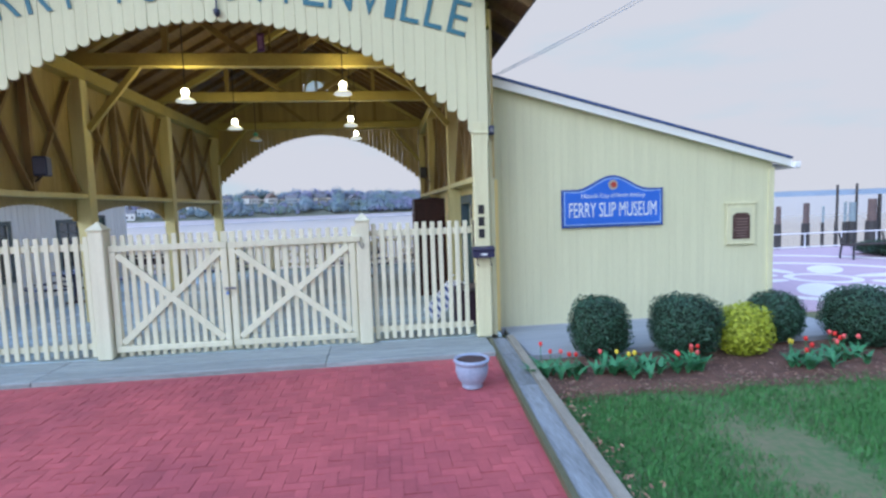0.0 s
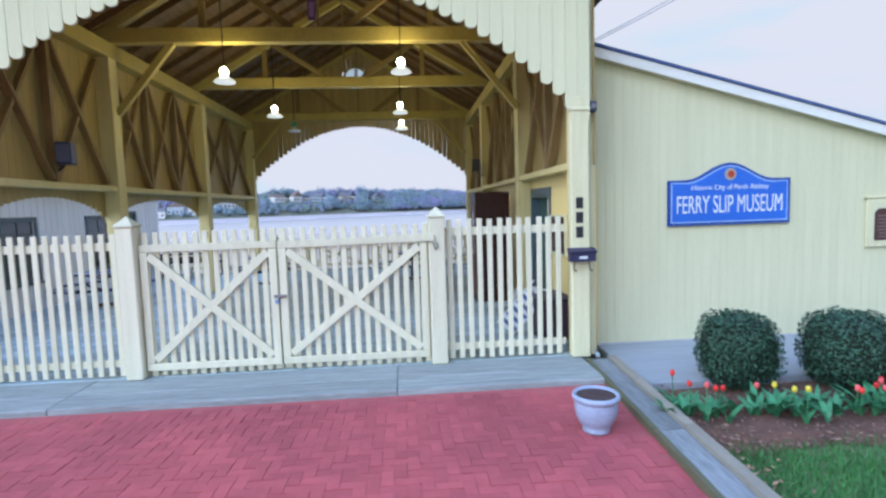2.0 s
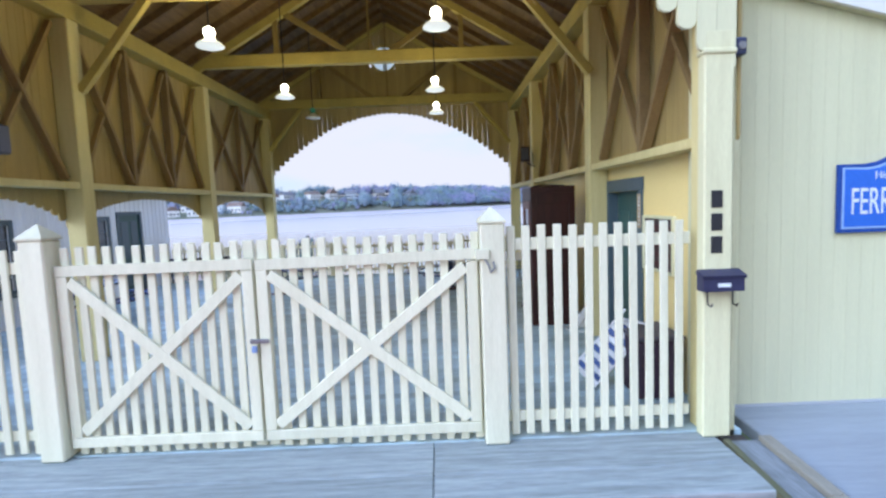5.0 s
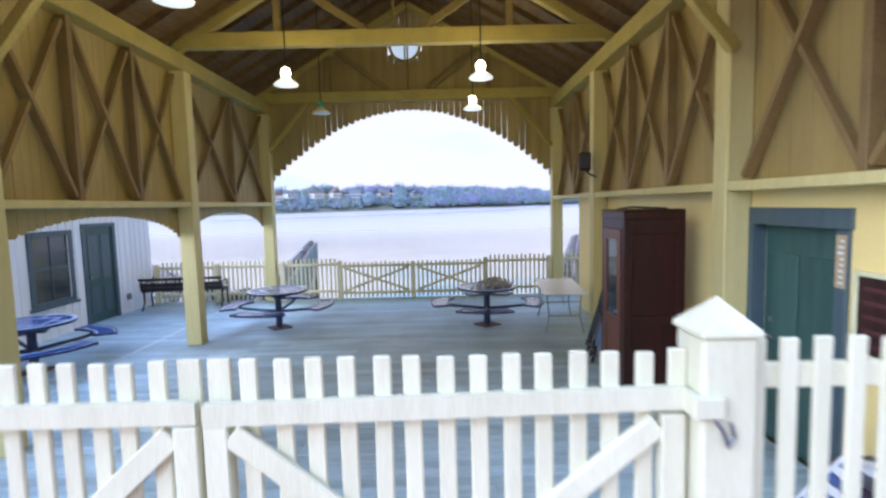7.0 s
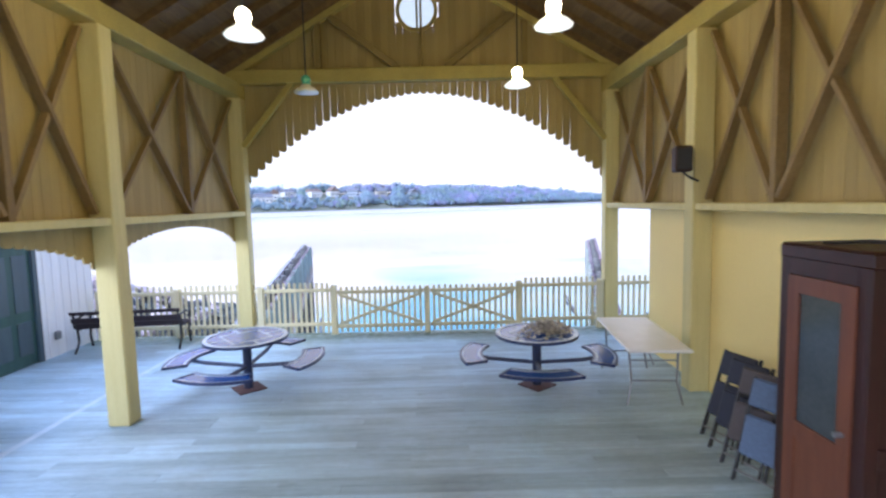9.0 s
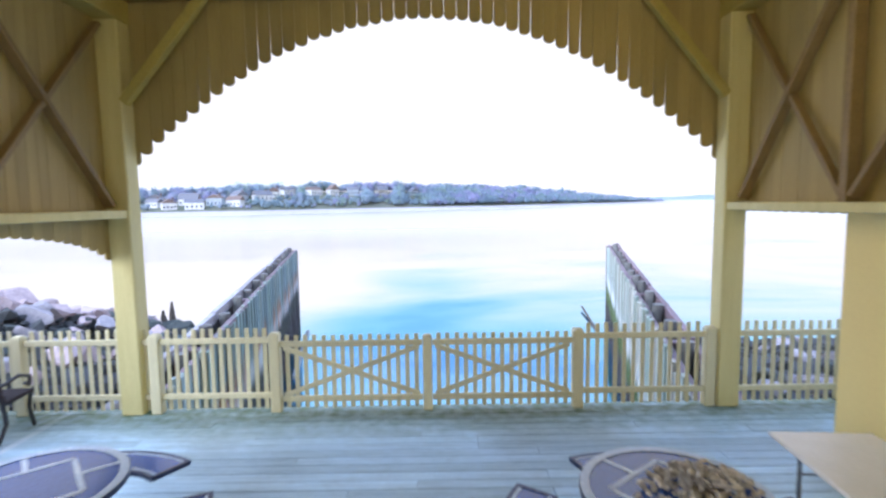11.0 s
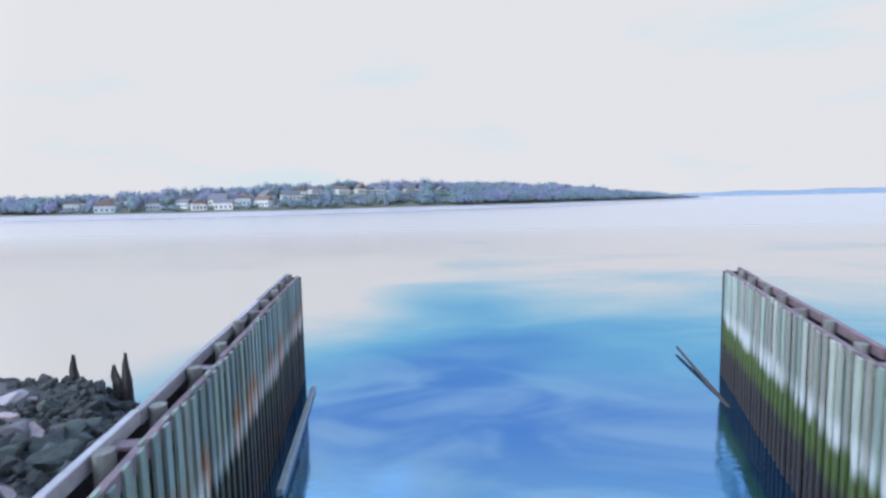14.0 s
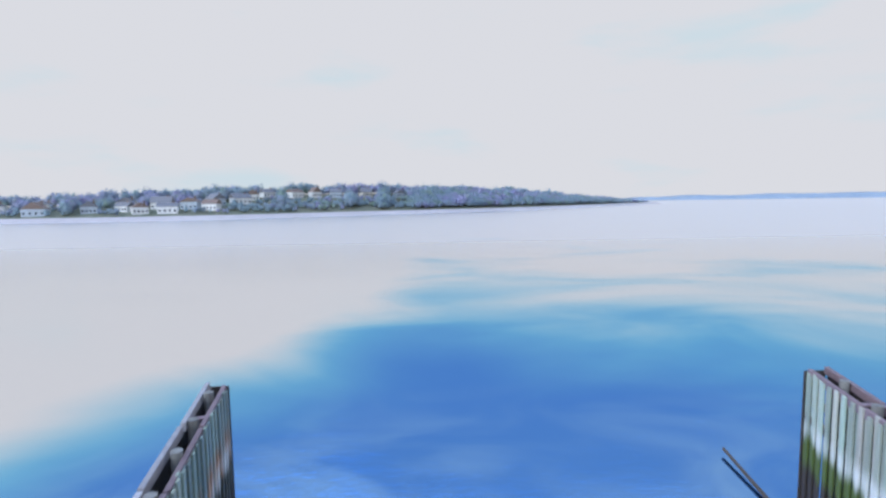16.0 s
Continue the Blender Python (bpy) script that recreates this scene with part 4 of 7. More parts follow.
# overhead wires
for k in range(2):
    wr = thing("wire", "thin overhead service wire", "wire", at=(3.95, 0.75, 4.0 + k * 0.03), group="service wires")
    bm = B()
    pts = [Vector((u * 13.0, u * 7.6, 8.1 * u - 1.0 * u * (1 - u) + k * 0.14 * u)) for u in [i / 10 for i in range(11)]]
    pipe(bm, pts, 0.0055, 6)
    part("cable", bm, mat("blue_grey_cable", (0.20, 0.30, 0.40), rnd=0), wr)


# ---- inside: lamps ----
BULB = glow("lit_bulb", (1.0, 0.84, 0.50), 11.0)
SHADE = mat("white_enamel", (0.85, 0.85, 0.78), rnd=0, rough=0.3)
# enamel shade made to glow, standing in for bulb light falling on it
SHADE_LIT = glow("enamel_shade_glow", (0.95, 0.92, 0.72), 0.45)
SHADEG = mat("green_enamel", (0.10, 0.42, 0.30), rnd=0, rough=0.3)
for x, y, z, lit in ((-1.40, 2.8, 4.16, 1), (1.58, 2.62, 4.24, 1), (-1.30, 5.75, 4.10, 1), (1.54, 5.78, 4.14, 1), (1.56, 8.1, 4.12, 1), (-1.44, 8.5, 4.18, 0)):
    lp = thing("pendant_lamp", "lit white enamel pendant lamp on a rod" if lit else "unlit green and white enamel pendant lamp", "lamp", at=(x, y, z), group="pendant lamps")
    bm = B()
    turned(bm, [(0.172, 0.0), (0.178, 0.01), (0.14, 0.05), (0.08, 0.085), (0.06, 0.12)], 24)
    part("shade", bm, SHADE_LIT if lit else SHADE, lp, smooth=True)
    bm = B()
    turned(bm, [(0.045, 0.121), (0.062, 0.145), (0.070, 0.185), (0.060, 0.225), (0.03, 0.25)], 18)
    part("globe", bm, BULB if lit else SHADEG, lp, "glowing glass globe" if lit else "green enamel neck", smooth=True)
    bm = B()
    rod(bm, (0, 0, 0.25), (0, 0, roof_z(x) - z + 0.02), 0.01)
    part("rod", bm, BLACK, lp)
    if lit:
        li = new("lamp_light", bpy.data.lights.new("lamp_light", "POINT"))
        li.data.energy, li.data.color, li.data.shadow_soft_size = LAMP_W, (1.0, 0.77, 0.26), 0.092
        li.location = (x, y, z + 0.155)

for x, y, z, s, m, lab in ((-3.27, 1.52, 2.72, 1, NAVY, "blue-grey loudspeaker on a bracket"), (3.50, 7.36, 2.86, -1, mat("brown_plastic", (0.05, 0.025, 0.02), rnd=0), "dark brown loudspeaker on a bracket")):
    sp = thing("loudspeaker", lab, "loudspeaker", at=(x, y, z), group="loudspeakers", rz=12 * s)
    bm = B()
    box(bm, -0.10, 0.10, -0.12, 0.12, 0.0, 0.32, 0.02)
    part("cabinet", bm, m, sp)
    bm = B()
    box(bm, -0.085, 0.085, -0.135, -0.121, 0.03, 0.29, 0.008)
    part("grille", bm, BLACK if s < 0 else mat("blue_grille", (0.10, 0.11, 0.17), rnd=0), sp)
    bm = B()
    pipe(bm, [Vector((0, 0, 0.02)), Vector((-0.08 * s, 0, -0.06)), Vector((-0.20 * s, 0.0, -0.12))], 0.015)
    part("bracket", bm, BLACK, sp)

# conduit up the second post and along its knee brace
cd = thing("conduit", "thin painted conduit on the post", "pipe", at=(3.68, 3.07, 0))
bm = B()
pipe(bm, [Vector((0, 0, 2.5)), Vector((0, 0, 3.72)), Vector((-0.95, -0.14, 4.84))], 0.011)
part("tube", bm, COLUMN, cd)

# ---- round picnic tables ----
TOPMAT = mat("perforated_blue_top", (0.035, 0.105, 0.40), (0.022, 0.065, 0.27), rnd=0.04, rough=0.16, scale=30, fine=120, spec=0.8, bump=0.05)
RIM = mat("navy_rim", (0.02, 0.035, 0.12), (0.015, 0.025, 0.08), rnd=0.04, rough=0.3, spec=0.5)
BAND = mat("pale_blue_band", (0.60, 0.70, 0.84), (0.46, 0.57, 0.74), rnd=0.04, rough=0.25, spec=0.55)
RUST = mat("red_brown_base", (0.12, 0.055, 0.045), (0.08, 0.04, 0.035), rnd=0, rough=0.7)


def arc(r0, r1, a0, a1, n=10):
    out = [(r1 * math.cos(a0 + (a1 - a0) * k / n), r1 * math.sin(a0 + (a1 - a0) * k / n)) for k in range(n + 1)]
    return out + [(r0 * math.cos(a1 + (a0 - a1) * k / n), r0 * math.sin(a1 + (a0 - a1) * k / n)) for k in range(n + 1)]


def ring(bm, r0, r1, z0, z1, n=36):
    for k in range(n):
        a, b = 2 * math.pi * k / n, 2 * math.pi * (k + 1) / n
        extrude(bm, [(r0 * math.cos(a), r0 * math.sin(a)), (r1 * math.cos(a), r1 * math.sin(a)), (r1 * math.cos(b), r1 * math.sin(b)), (r0 * math.cos(b), r0 * math.sin(b))], "z", z0, z1)
    return bm


def picnic_table(at, rz):
    t = thing("picnic_table", "round dark blue perforated metal picnic table with four curved seats", "table", at=at, rz=rz, group="picnic tables")
    bm = B()
    turned(bm, [(0.02, 0.725), (0.53, 0.725), (0.53, 0.745), (0.02, 0.745)], 40)
    top = part("tabletop", bm, TOPMAT, t)
    bm = B()
    ring(bm, 0.54, 0.566, 0.712, 0.748)
    part("rim", bm, RIM, top)
    bm = B()
    ring(bm, 0.505, 0.562, 0.7482, 0.7525)
    part("border", bm, BAND, top, "pale blue border band")
    for a in range(4):
        bm = B()
        c, s = math.cos(a * math.pi / 2), math.sin(a * math.pi / 2)
        p = Vector((0.27 * c - 0.27 * s, 0.27 * s + 0.27 * c, 0.7475))
        q = Vector((0.27 * c + 0.27 * s, 0.27 * s - 0.27 * c, 0.7475))
        beam(bm, p, q, 0.035, 0.003)
        e = Vector((c * 0.27, s * 0.27, 0.748))
        beam(bm, e, Vector((c * 0.53, s * 0.53, 0.748)), 0.035, 0.003)
        part("band", bm, BAND, top)
    bm = B()
    rod(bm, (0, 0, 0.02), (0, 0, 0.72), 0.062, n=16)
    part("pedestal", bm, NAVY, t)
    bm = B()
    box(bm, -0.19, 0.19, -0.19, 0.19, 0.0, 0.02, 0.004)
    part("base_plate", bm, RUST, t, "red-brown steel base plate")
    for k in range(4):
        a = math.pi / 4 + k * math.pi / 2
        d = Vector((math.cos(a), math.sin(a), 0))
        bm = B()
        pipe(bm, [d * 0.06 + Vector((0, 0, 0.33)), d * 0.62 + Vector((0, 0, 0.37)), d * 0.92 + Vector((0, 0, 0.425))], 0.028)
        part("arm", bm, NAVY, t)
        bm = B()
        pipe(bm, [d * 0.06 + Vector((0, 0, 0.60)), d * 0.40 + Vector((0, 0, 0.71))], 0.02)
        part("strut", bm, NAVY, t)
        bm = B()
        extrude(bm, arc(0.76, 1.06, a - 0.50, a + 0.50), "z", 0.43, 0.455)
        seat = part("seat", bm, TOPMAT, t)
        bm = B()
        for r in (0.765, 1.05):
            for i in range(10):
                a0, a1 = a - 0.50 + i * 0.1, a - 0.40 + i * 0.1
                beam(bm, (r * math.cos(a0), r * math.sin(a0), 0.445), (r * math.cos(a1), r * math.sin(a1), 0.445), 0.03, 0.035)
        for a0 in (a - 0.49, a + 0.49):
            beam(bm, (0.77 * math.cos(a0), 0.77 * math.sin(a0), 0.445), (1.05 * math.cos(a0), 1.05 * math.sin(a0), 0.445), 0.03, 0.035)
        part("rim", bm, RIM, seat)
        bm = B()
        for r0, r1 in ((0.775, 0.81), (1.01, 1.045)):
            extrude(bm, arc(r0, r1, a - 0.47, a + 0.47), "z", 0.4552, 0.4585)
        part("border", bm, BAND, seat)
    return t


picnic_table((-2.30, 7.93, 0.0), -50)
picnic_table((1.74, 7.78, 0.0), 38)
picnic_table((-5.15, 5.5, 0.0), 10)

# heap of shells on one table
SHELL = mat("clam_shell", (0.72, 0.67, 0.58), (0.34, 0.31, 0.28), rnd=0.4, scale=12, rough=0.6, island=True)
bm = B()
for k in range(330):
    r, a = abs(random.gauss(0, 0.15)), random.uniform(0, 2 * math.pi)
    x, y = 0.14 + r * math.cos(a) * 1.3, -0.02 + r * math.sin(a)
    if math.hypot(x, y) > 0.5:
        continue
    h = max(0.0, 0.16 * (1 - (r / 0.3) ** 2)) * random.random()
    m = Matrix.Translation((x, y, 0.757 + h)) @ Euler([random.uniform(-0.9, 0.9) for _ in range(3)]).to_matrix().to_4x4() @ Matrix.Diagonal((random.uniform(0.022, 0.042), random.uniform(0.018, 0.03), random.uniform(0.008, 0.015), 1))
    bmesh.ops.create_icosphere(bm, subdivisions=1, radius=1, matrix=m)
tagged(part("shell_heap", bm, SHELL, None, "heap of brown and white clam shells on the table", smooth=True, at=(1.74, 7.78, 0.0)), category="shells", kind="stuff")

# ---- folding table ----
ft = thing("folding_table", "white plastic folding table with grey metal legs", "table", at=(3.10, 7.66, 0), rz=-5)
bm = B()
box(bm, -0.375, 0.375, -0.88, 0.88, 0.715, 0.75, 0.012)
part("tabletop", bm, PLASTIC, ft)
for s in (-1, 1):
    bm = B()
    pipe(bm, [Vector((-0.30, s * 0.60, 0.71)), Vector((-0.27, s * 0.64, 0.30)), Vector((-0.33, s * 0.70, 0.012))], 0.014)
    pipe(bm, [Vector((0.30, s * 0.60, 0.71)), Vector((0.27, s * 0.64, 0.30)), Vector((0.33, s * 0.70, 0.012))], 0.014)
    pipe(bm, [Vector((-0.27, s * 0.64, 0.30)), Vector((0.27, s * 0.64, 0.30))], 0.012)
    pipe(bm, [Vector((-0.29, s * 0.62, 0.55)), Vector((0.29, s * 0.62, 0.55))], 0.01)
    part("leg_frame", bm, IRON, ft)
    bm = B()
    pipe(bm, [Vector((0, s * 0.62, 0.50)), Vector((0, s * 0.15, 0.71))], 0.01)
    part("brace", bm, IRON, ft)



def lattice(bm, ys, zs, holes, x0, x1):
    """One framed leaf in the y-z plane, with openings at the given cells."""
    for x, flip in ((x0, 0), (x1, 1)):
        g = [[bm.verts.new((x, y, z)) for z in zs] for y in ys]
        for i in range(len(ys) - 1):
            for k in range(len(zs) - 1):
                if (i, k) not in holes:
                    bm.faces.new((g[i][k], g[i][k + 1], g[i + 1][k + 1], g[i + 1][k]))
        if flip:
            for i in range(len(ys)):
                for k in range(len(zs)):
                    for a, b in ((1, 0), (0, 1)):
                        if i + a >= len(ys) or k + b >= len(zs):
                            continue
                        sides = [(i, k), (i - b, k - a)]
                        solid = [0 <= p < len(ys) - 1 and 0 <= q < len(zs) - 1 and (p, q) not in holes for p, q in sides]
                        if solid[0] != solid[1]:
                            bm.faces.new((first[i][k], first[i + a][k + b], g[i + a][k + b], g[i][k]))
        first = g
    return bm


# ---- telephone booth ----
bt = thing("wooden_booth", "dark mahogany telephone booth with a glazed door", "booth", at=(3.31, 4.29, 0))
X0, X1, Y0, Y1, HB = -0.35, 0.34, -0.45, 0.35, 2.16
for name, b in (("plinth", (X0 - 0.01, X1, Y0 - 0.01, Y1 + 0.01, 0.0, 0.10)), ("cornice", (X0 - 0.006, X1, Y0 - 0.006, Y1 + 0.006, HB - 0.06, HB + 0.03)), ("roof_board", (X0, X1, Y0, Y1, HB + 0.03, HB + 0.045))):
    bm = B()
    box(bm, *b, 0.008)
    part(name, bm, MAHOGANY, bt)
for y in (Y0, Y1 - 0.03):
    for b in ((X0, X0 + 0.09), (X1 - 0.09, X1)):
        bm = B()
        box(bm, b[0], b[1], y, y + 0.03, 0.10, HB - 0.06, 0.004)
        part("stile", bm, MAHOGANY, bt)
    for z0, z1 in ((0.10, 0.28), (0.88, 1.0), (1.93, HB - 0.06)):
        bm = B()
        box(bm, X0 + 0.09, X1 - 0.09, y, y + 0.03, z0, z1, 0.004)
        part("rail", bm, MAHOGANY, bt)
    for z0, z1 in ((0.28, 0.88), (1.0, 1.93)):
        bm = B()
        box(bm, X0 + 0.09, X1 - 0.09, y + (0.018 if y == Y0 else 0.004), y + (0.026 if y == Y0 else 0.012), z0, z1)
        part("panel", bm, MAHOGANY, bt)
bm = B()
box(bm, X1 - 0.02, X1, Y0 + 0.03, Y1 - 0.03, 0.10, HB - 0.06)
part("back_panel", bm, MAHOGANY, bt)
for y0, y1 in ((Y0 + 0.03, Y0 + 0.10), (Y1 - 0.10, Y1 - 0.03)):
    bm = B()
    box(bm, X0, X0 + 0.035, y0, y1, 0.10, HB - 0.06, 0.004)
    part("front_post", bm, MAHOGANY, bt)
bm = B()
lattice(bm, (Y0 + 0.10, Y0 + 0.21, Y1 - 0.21, Y1 - 0.10), (0.12, 0.26, 0.82, 0.94, 1.86, 1.98), ((1, 1), (1, 3)), X0 - 0.012, X0 + 0.022)
bdoor = part("door", bm, mat("light_mahogany", (0.17, 0.06, 0.028), (0.11, 0.036, 0.02), stretch=(7, 7, 0.6), rough=0.4, rnd=0), bt, "lighter red-brown panelled door")
bm = B()
box(bm, X0 - 0.002, X0 + 0.012, Y0 + 0.21, Y1 - 0.21, 0.26, 0.82)
part("panel", bm, bdoor.data.materials[0], bdoor)
bm = B()
box(bm, X0 + 0.002, X0 + 0.008, Y0 + 0.21, Y1 - 0.21, 0.94, 1.86)
p = part("pane", bm, DARKGLASS, bdoor, "dark glass pane")
bm = B()
box(bm, X0, X0 + 0.03, Y0 + 0.10, Y1 - 0.10, 1.985, HB - 0.06)
part("header", bm, MAHOGANY, bt)
bm = B()
rod(bm, (X0 - 0.06, Y0 + 0.16, 1.03), (X0 - 0.012, Y0 + 0.16, 1.03), 0.018)
part("knob", bm, IRON, bdoor)
bm = B()
pipe(bm, [Vector((X0 + 0.12, Y1 - 0.25, HB + 0.05)), Vector((X0 + 0.2, Y1 - 0.5, HB + 0.075)), Vector((X1 - 0.1, Y1 - 0.55, HB + 0.05))], 0.012)
part("cord", bm, BLACK, bt)


# ---- folded chairs leaning on the wall ----
def folded_chair(at, rz, m, label, tilt):
    c = thing("folding_chair", label, "chair", at=at, rz=rz, group="folded chairs")
    lean = lambda x, y, z: Vector((x, y + z * tilt, z * (1 - tilt * tilt * 0.5)))
    for s in (-0.21, 0.21):
        bm = B()
        pipe(bm, [lean(s, 0, 0.01), lean(s, 0.0, 0.95)], 0.017)
        part("leg", bm, BLACK, c)
        bm = B()
        pipe(bm, [lean(s * 0.9, -0.05, 0.02), lean(s * 0.9, -0.03, 0.70)], 0.013)
        part("leg", bm, BLACK, c)
    for z0, z1, name in ((0.70, 0.95, "backrest"), (0.26, 0.62, "seat")):
        bm = B()
        a, b = lean(0, -0.03, z0), lean(0, -0.03, z1)
        beam(bm, a, b, 0.40, 0.055, (0, 1, 0), 0.018)
        part(name, bm, m, c)
    bm = B()
    pipe(bm, [lean(-0.2, -0.05, 0.12), lean(0.2, -0.05, 0.12)], 0.01)
    part("stretcher", bm, IRON, c)
    return c


DARKCH = mat("dark_blue_padding", (0.03, 0.035, 0.06), rnd=0.05, rough=0.5)
folded_chair((3.28, 5.98, 0), -72, DARKCH, "dark padded folding chair leaning on the yellow wall", 0.32)
folded_chair((3.22, 5.70, 0), -70, DARKCH, "dark padded folding chair leaning on the yellow wall", 0.32)
folded_chair((3.18, 5.40, 0), -68, mat("brown_padding", (0.10, 0.085, 0.09), rnd=0), "dark brown folding chair leaning on the yellow wall", 0.30)
folded_chair((3.12, 5.10, 0), -66, mat("blue_padding", (0.12, 0.17, 0.28), rnd=0), "blue-grey folding chair leaning on the yellow wall", 0.28)

# ---- coiled hose ----
hs = thing("hose", "white garden hose coiled on the deck and a wall hook", "hose", at=(3.62, 3.62, 0))
HOSE = mat("white_hose", (0.72, 0.72, 0.68), rnd=0, rough=0.4)


def tube(bm, pts, r, n=7):
    """A closed round tube along a ring of points."""
    rings = []
    m = len(pts)
    for i, p in enumerate(pts):
        d = (pts[(i + 1) % m] - pts[i - 1]).normalized()
        u = d.cross(Vector((0.31, 0.2, 0.93))).normalized()
        v = d.cross(u)
        rings.append([bm.verts.new(p + (u * math.cos(2 * math.pi * k / n) + v * math.sin(2 * math.pi * k / n)) * r) for k in range(n)])
    for i in range(m):
        for k in range(n):
            bm.faces.new((rings[i][k], rings[i][(k + 1) % n], rings[(i + 1) % m][(k + 1) % n], rings[(i + 1) % m][k]))


for k in range(13):
    bm = B()
    h, wd, y0, out = random.uniform(0.43, 0.48), random.uniform(0.11, 0.24), random.uniform(-0.05, 0.05), random.uniform(0.03, 0.16)
    pts = []
    for i in range(28):
        a = 2 * math.pi * i / 28
        z = (1 + math.cos(a)) / 2
        pts.append(Vector((0.22 - out * (1 - z) - 0.012 * k * (1 - z), y0 * (1 - z) + wd * math.sin(a) * (1.0 - 0.72 * z), 0.02 + (h - 0.02) * z)))
    tube(bm, pts, 0.0145)
    part("loop", bm, HOSE, hs)
bm = B()
tube(bm, [Vector((0.02 + 0.24 * math.cos(a), -0.10 + 0.22 * math.sin(a), 0.016)) for a in [2 * math.pi * i / 24 for i in range(24)]], 0.012)
part("loop", bm, HOSE, hs)
bm = B()
pipe(bm, [Vector((0.30, 0.0, 0.46)), Vector((0.18, 0.0, 0.45)), Vector((0.16, 0.0, 0.51))], 0.012)
part("hook", bm, BLACK, hs)

# ---- door and board on the yellow wall ----
dr = thing("door_1", "slate green panelled door recessed in a wide frame", "door", at=(XR1, 2.5, 0.0), kind="structure")
dw = (DOOR_Y[1] - DOOR_Y[0]) / 2
for y0, y1, z0, z1 in ((-dw - 0.12, -dw + 0.001, 0.0, DOOR_Z), (dw - 0.001, dw + 0.12, 0.0, DOOR_Z), (-dw - 0.14, dw + 0.14, DOOR_Z + 0.001, DOOR_Z + 0.16)):
    bm = B()
    box(bm, -0.025, 0.12, y0, y1, z0, z1, 0.006)
    part("door_frame", bm, TEAL, dr)
bm = B()
box(bm, 0.115, 0.155, -dw, dw, 0.005, DOOR_Z, 0.004)
leaf = part("door_leaf", bm, GREEN, dr)
for y0, y1 in ((-0.40, -0.06), (0.06, 0.40)):
    for z0, z1 in ((0.25, 0.85), (1.0, 1.8)):
        bm = B()
        box(bm, 0.100, 0.114, y0, y1, z0, z1, 0.006)
        part("panel", bm, GREEN, leaf)
bm = B()
rod(bm, (0.115, 0.40, 1.0), (0.05, 0.40, 1.0), 0.02)
rod(bm, (0.06, 0.40, 1.0), (0.06, 0.29, 1.0), 0.012)
part("door_handle", bm, IRON, leaf, "chrome lever handle")
bm = B()
rod(bm, (0.115, 0.40, 1.16), (0.09, 0.40, 1.16), 0.026)
part("deadbolt", bm, IRON, leaf)
nt = thing("notice", "narrow weathered paper notice on the door frame", "notice", at=(XR1 - 0.026, 1.92, 1.62))
bm = B()
box(bm, -0.003, 0.0, -0.05, 0.05, 0, 0.40)
part("sheet", bm, mat("aged_paper", (0.55, 0.42, 0.26), rnd=0), nt)
for k in range(8):
    bm = B()
    box(bm, -0.005, -0.0035, -0.03, random.uniform(0.0, 0.03), 0.03 + k * 0.045, 0.05 + k * 0.045)
    part("text_bar", bm, LETTER, nt)
bd = thing("notice_board", "dark red-brown notice board in a wooden frame", "board", at=(XR1, 1.40, 1.14))
bm = B()
for b in ((-0.385, 0.385, 0.60, 0.635), (-0.385, 0.385, 0.02, 0.05), (-0.385, -0.35, 0.05, 0.60), (0.35, 0.385, 0.05, 0.60)):
    box(bm, -0.045, 0.0, *b, 0.005)
part("frame", bm, CREAM, bd)
bm = B()
box(bm, -0.025, 0.0, -0.35, 0.35, 0.05, 0.60)
part("panel", bm, MAHOGANY, bd)
for k in range(5):
    bm = B()
    box(bm, -0.028, -0.0255, -0.30, 0.30, 0.10 + k * 0.1, 0.13 + k * 0.1)
    part("slat", bm, mat("plum_slat", (0.10, 0.03, 0.035), rnd=0), bd)
lc = thing("lawn_chair", "blue and white striped lawn chair folded against the wall", "chair", at=(3.25, 1.1, 0.0), rz=-10)
WEB = mat("blue_webbing", (0.10, 0.16, 0.42), rnd=0)
along_, across_ = Vector((0.62, 0, 0.70)), Vector((-0.74, 0.3, 0.60)) * 0.15
for s in (-1, 1):
    bm = B()
    a = Vector((-0.27, 0, 0.10)) + across_ * s
    pipe(bm, [a, a + along_ * 0.9], 0.013)
    part("rail", bm, WHITE, lc)
for k in range(13):
    bm = B()
    c = Vector((-0.27, 0, 0.10)) + along_ * (0.04 + k * 0.062)
    beam(bm, c - across_, c + across_, 0.05, 0.008, (0, 1, 0))
    part("strap", bm, WEB if k % 2 else WHITE, lc)
bm = B()
pipe(bm, [Vector((-0.22, 0.02, 0.015)), Vector((-0.05, 0.05, 0.42)), Vector((0.3, 0.06, 0.70))], 0.012)
part("leg", bm, WHITE, lc)
for k in range(2):
    bm = B()
    beam(bm, (0.10 + k * 0.05, -0.03, 0.74 - k * 0.12), (0.40, 0.03, 0.66 - k * 0.12), 0.035, 0.02)
    part("armrest", bm, WHITE, lc)
crt = thing("storage_crate", "dark plastic storage crate beside the yellow wall", "crate", at=(3.62, 1.0, 0.0))
bm = B()
box(bm, -0.22, 0.22, -0.3, 0.3, 0.0, 0.58, 0.02)
part("body", bm, mat("plum_plastic", (0.06, 0.035, 0.06), rnd=0), crt)
bm = B()
box(bm, -0.24, 0.24, -0.32, 0.32, 0.58, 0.63, 0.015)
part("lid", bm, mat("grey_lid", (0.12, 0.11, 0.13), rnd=0), crt)

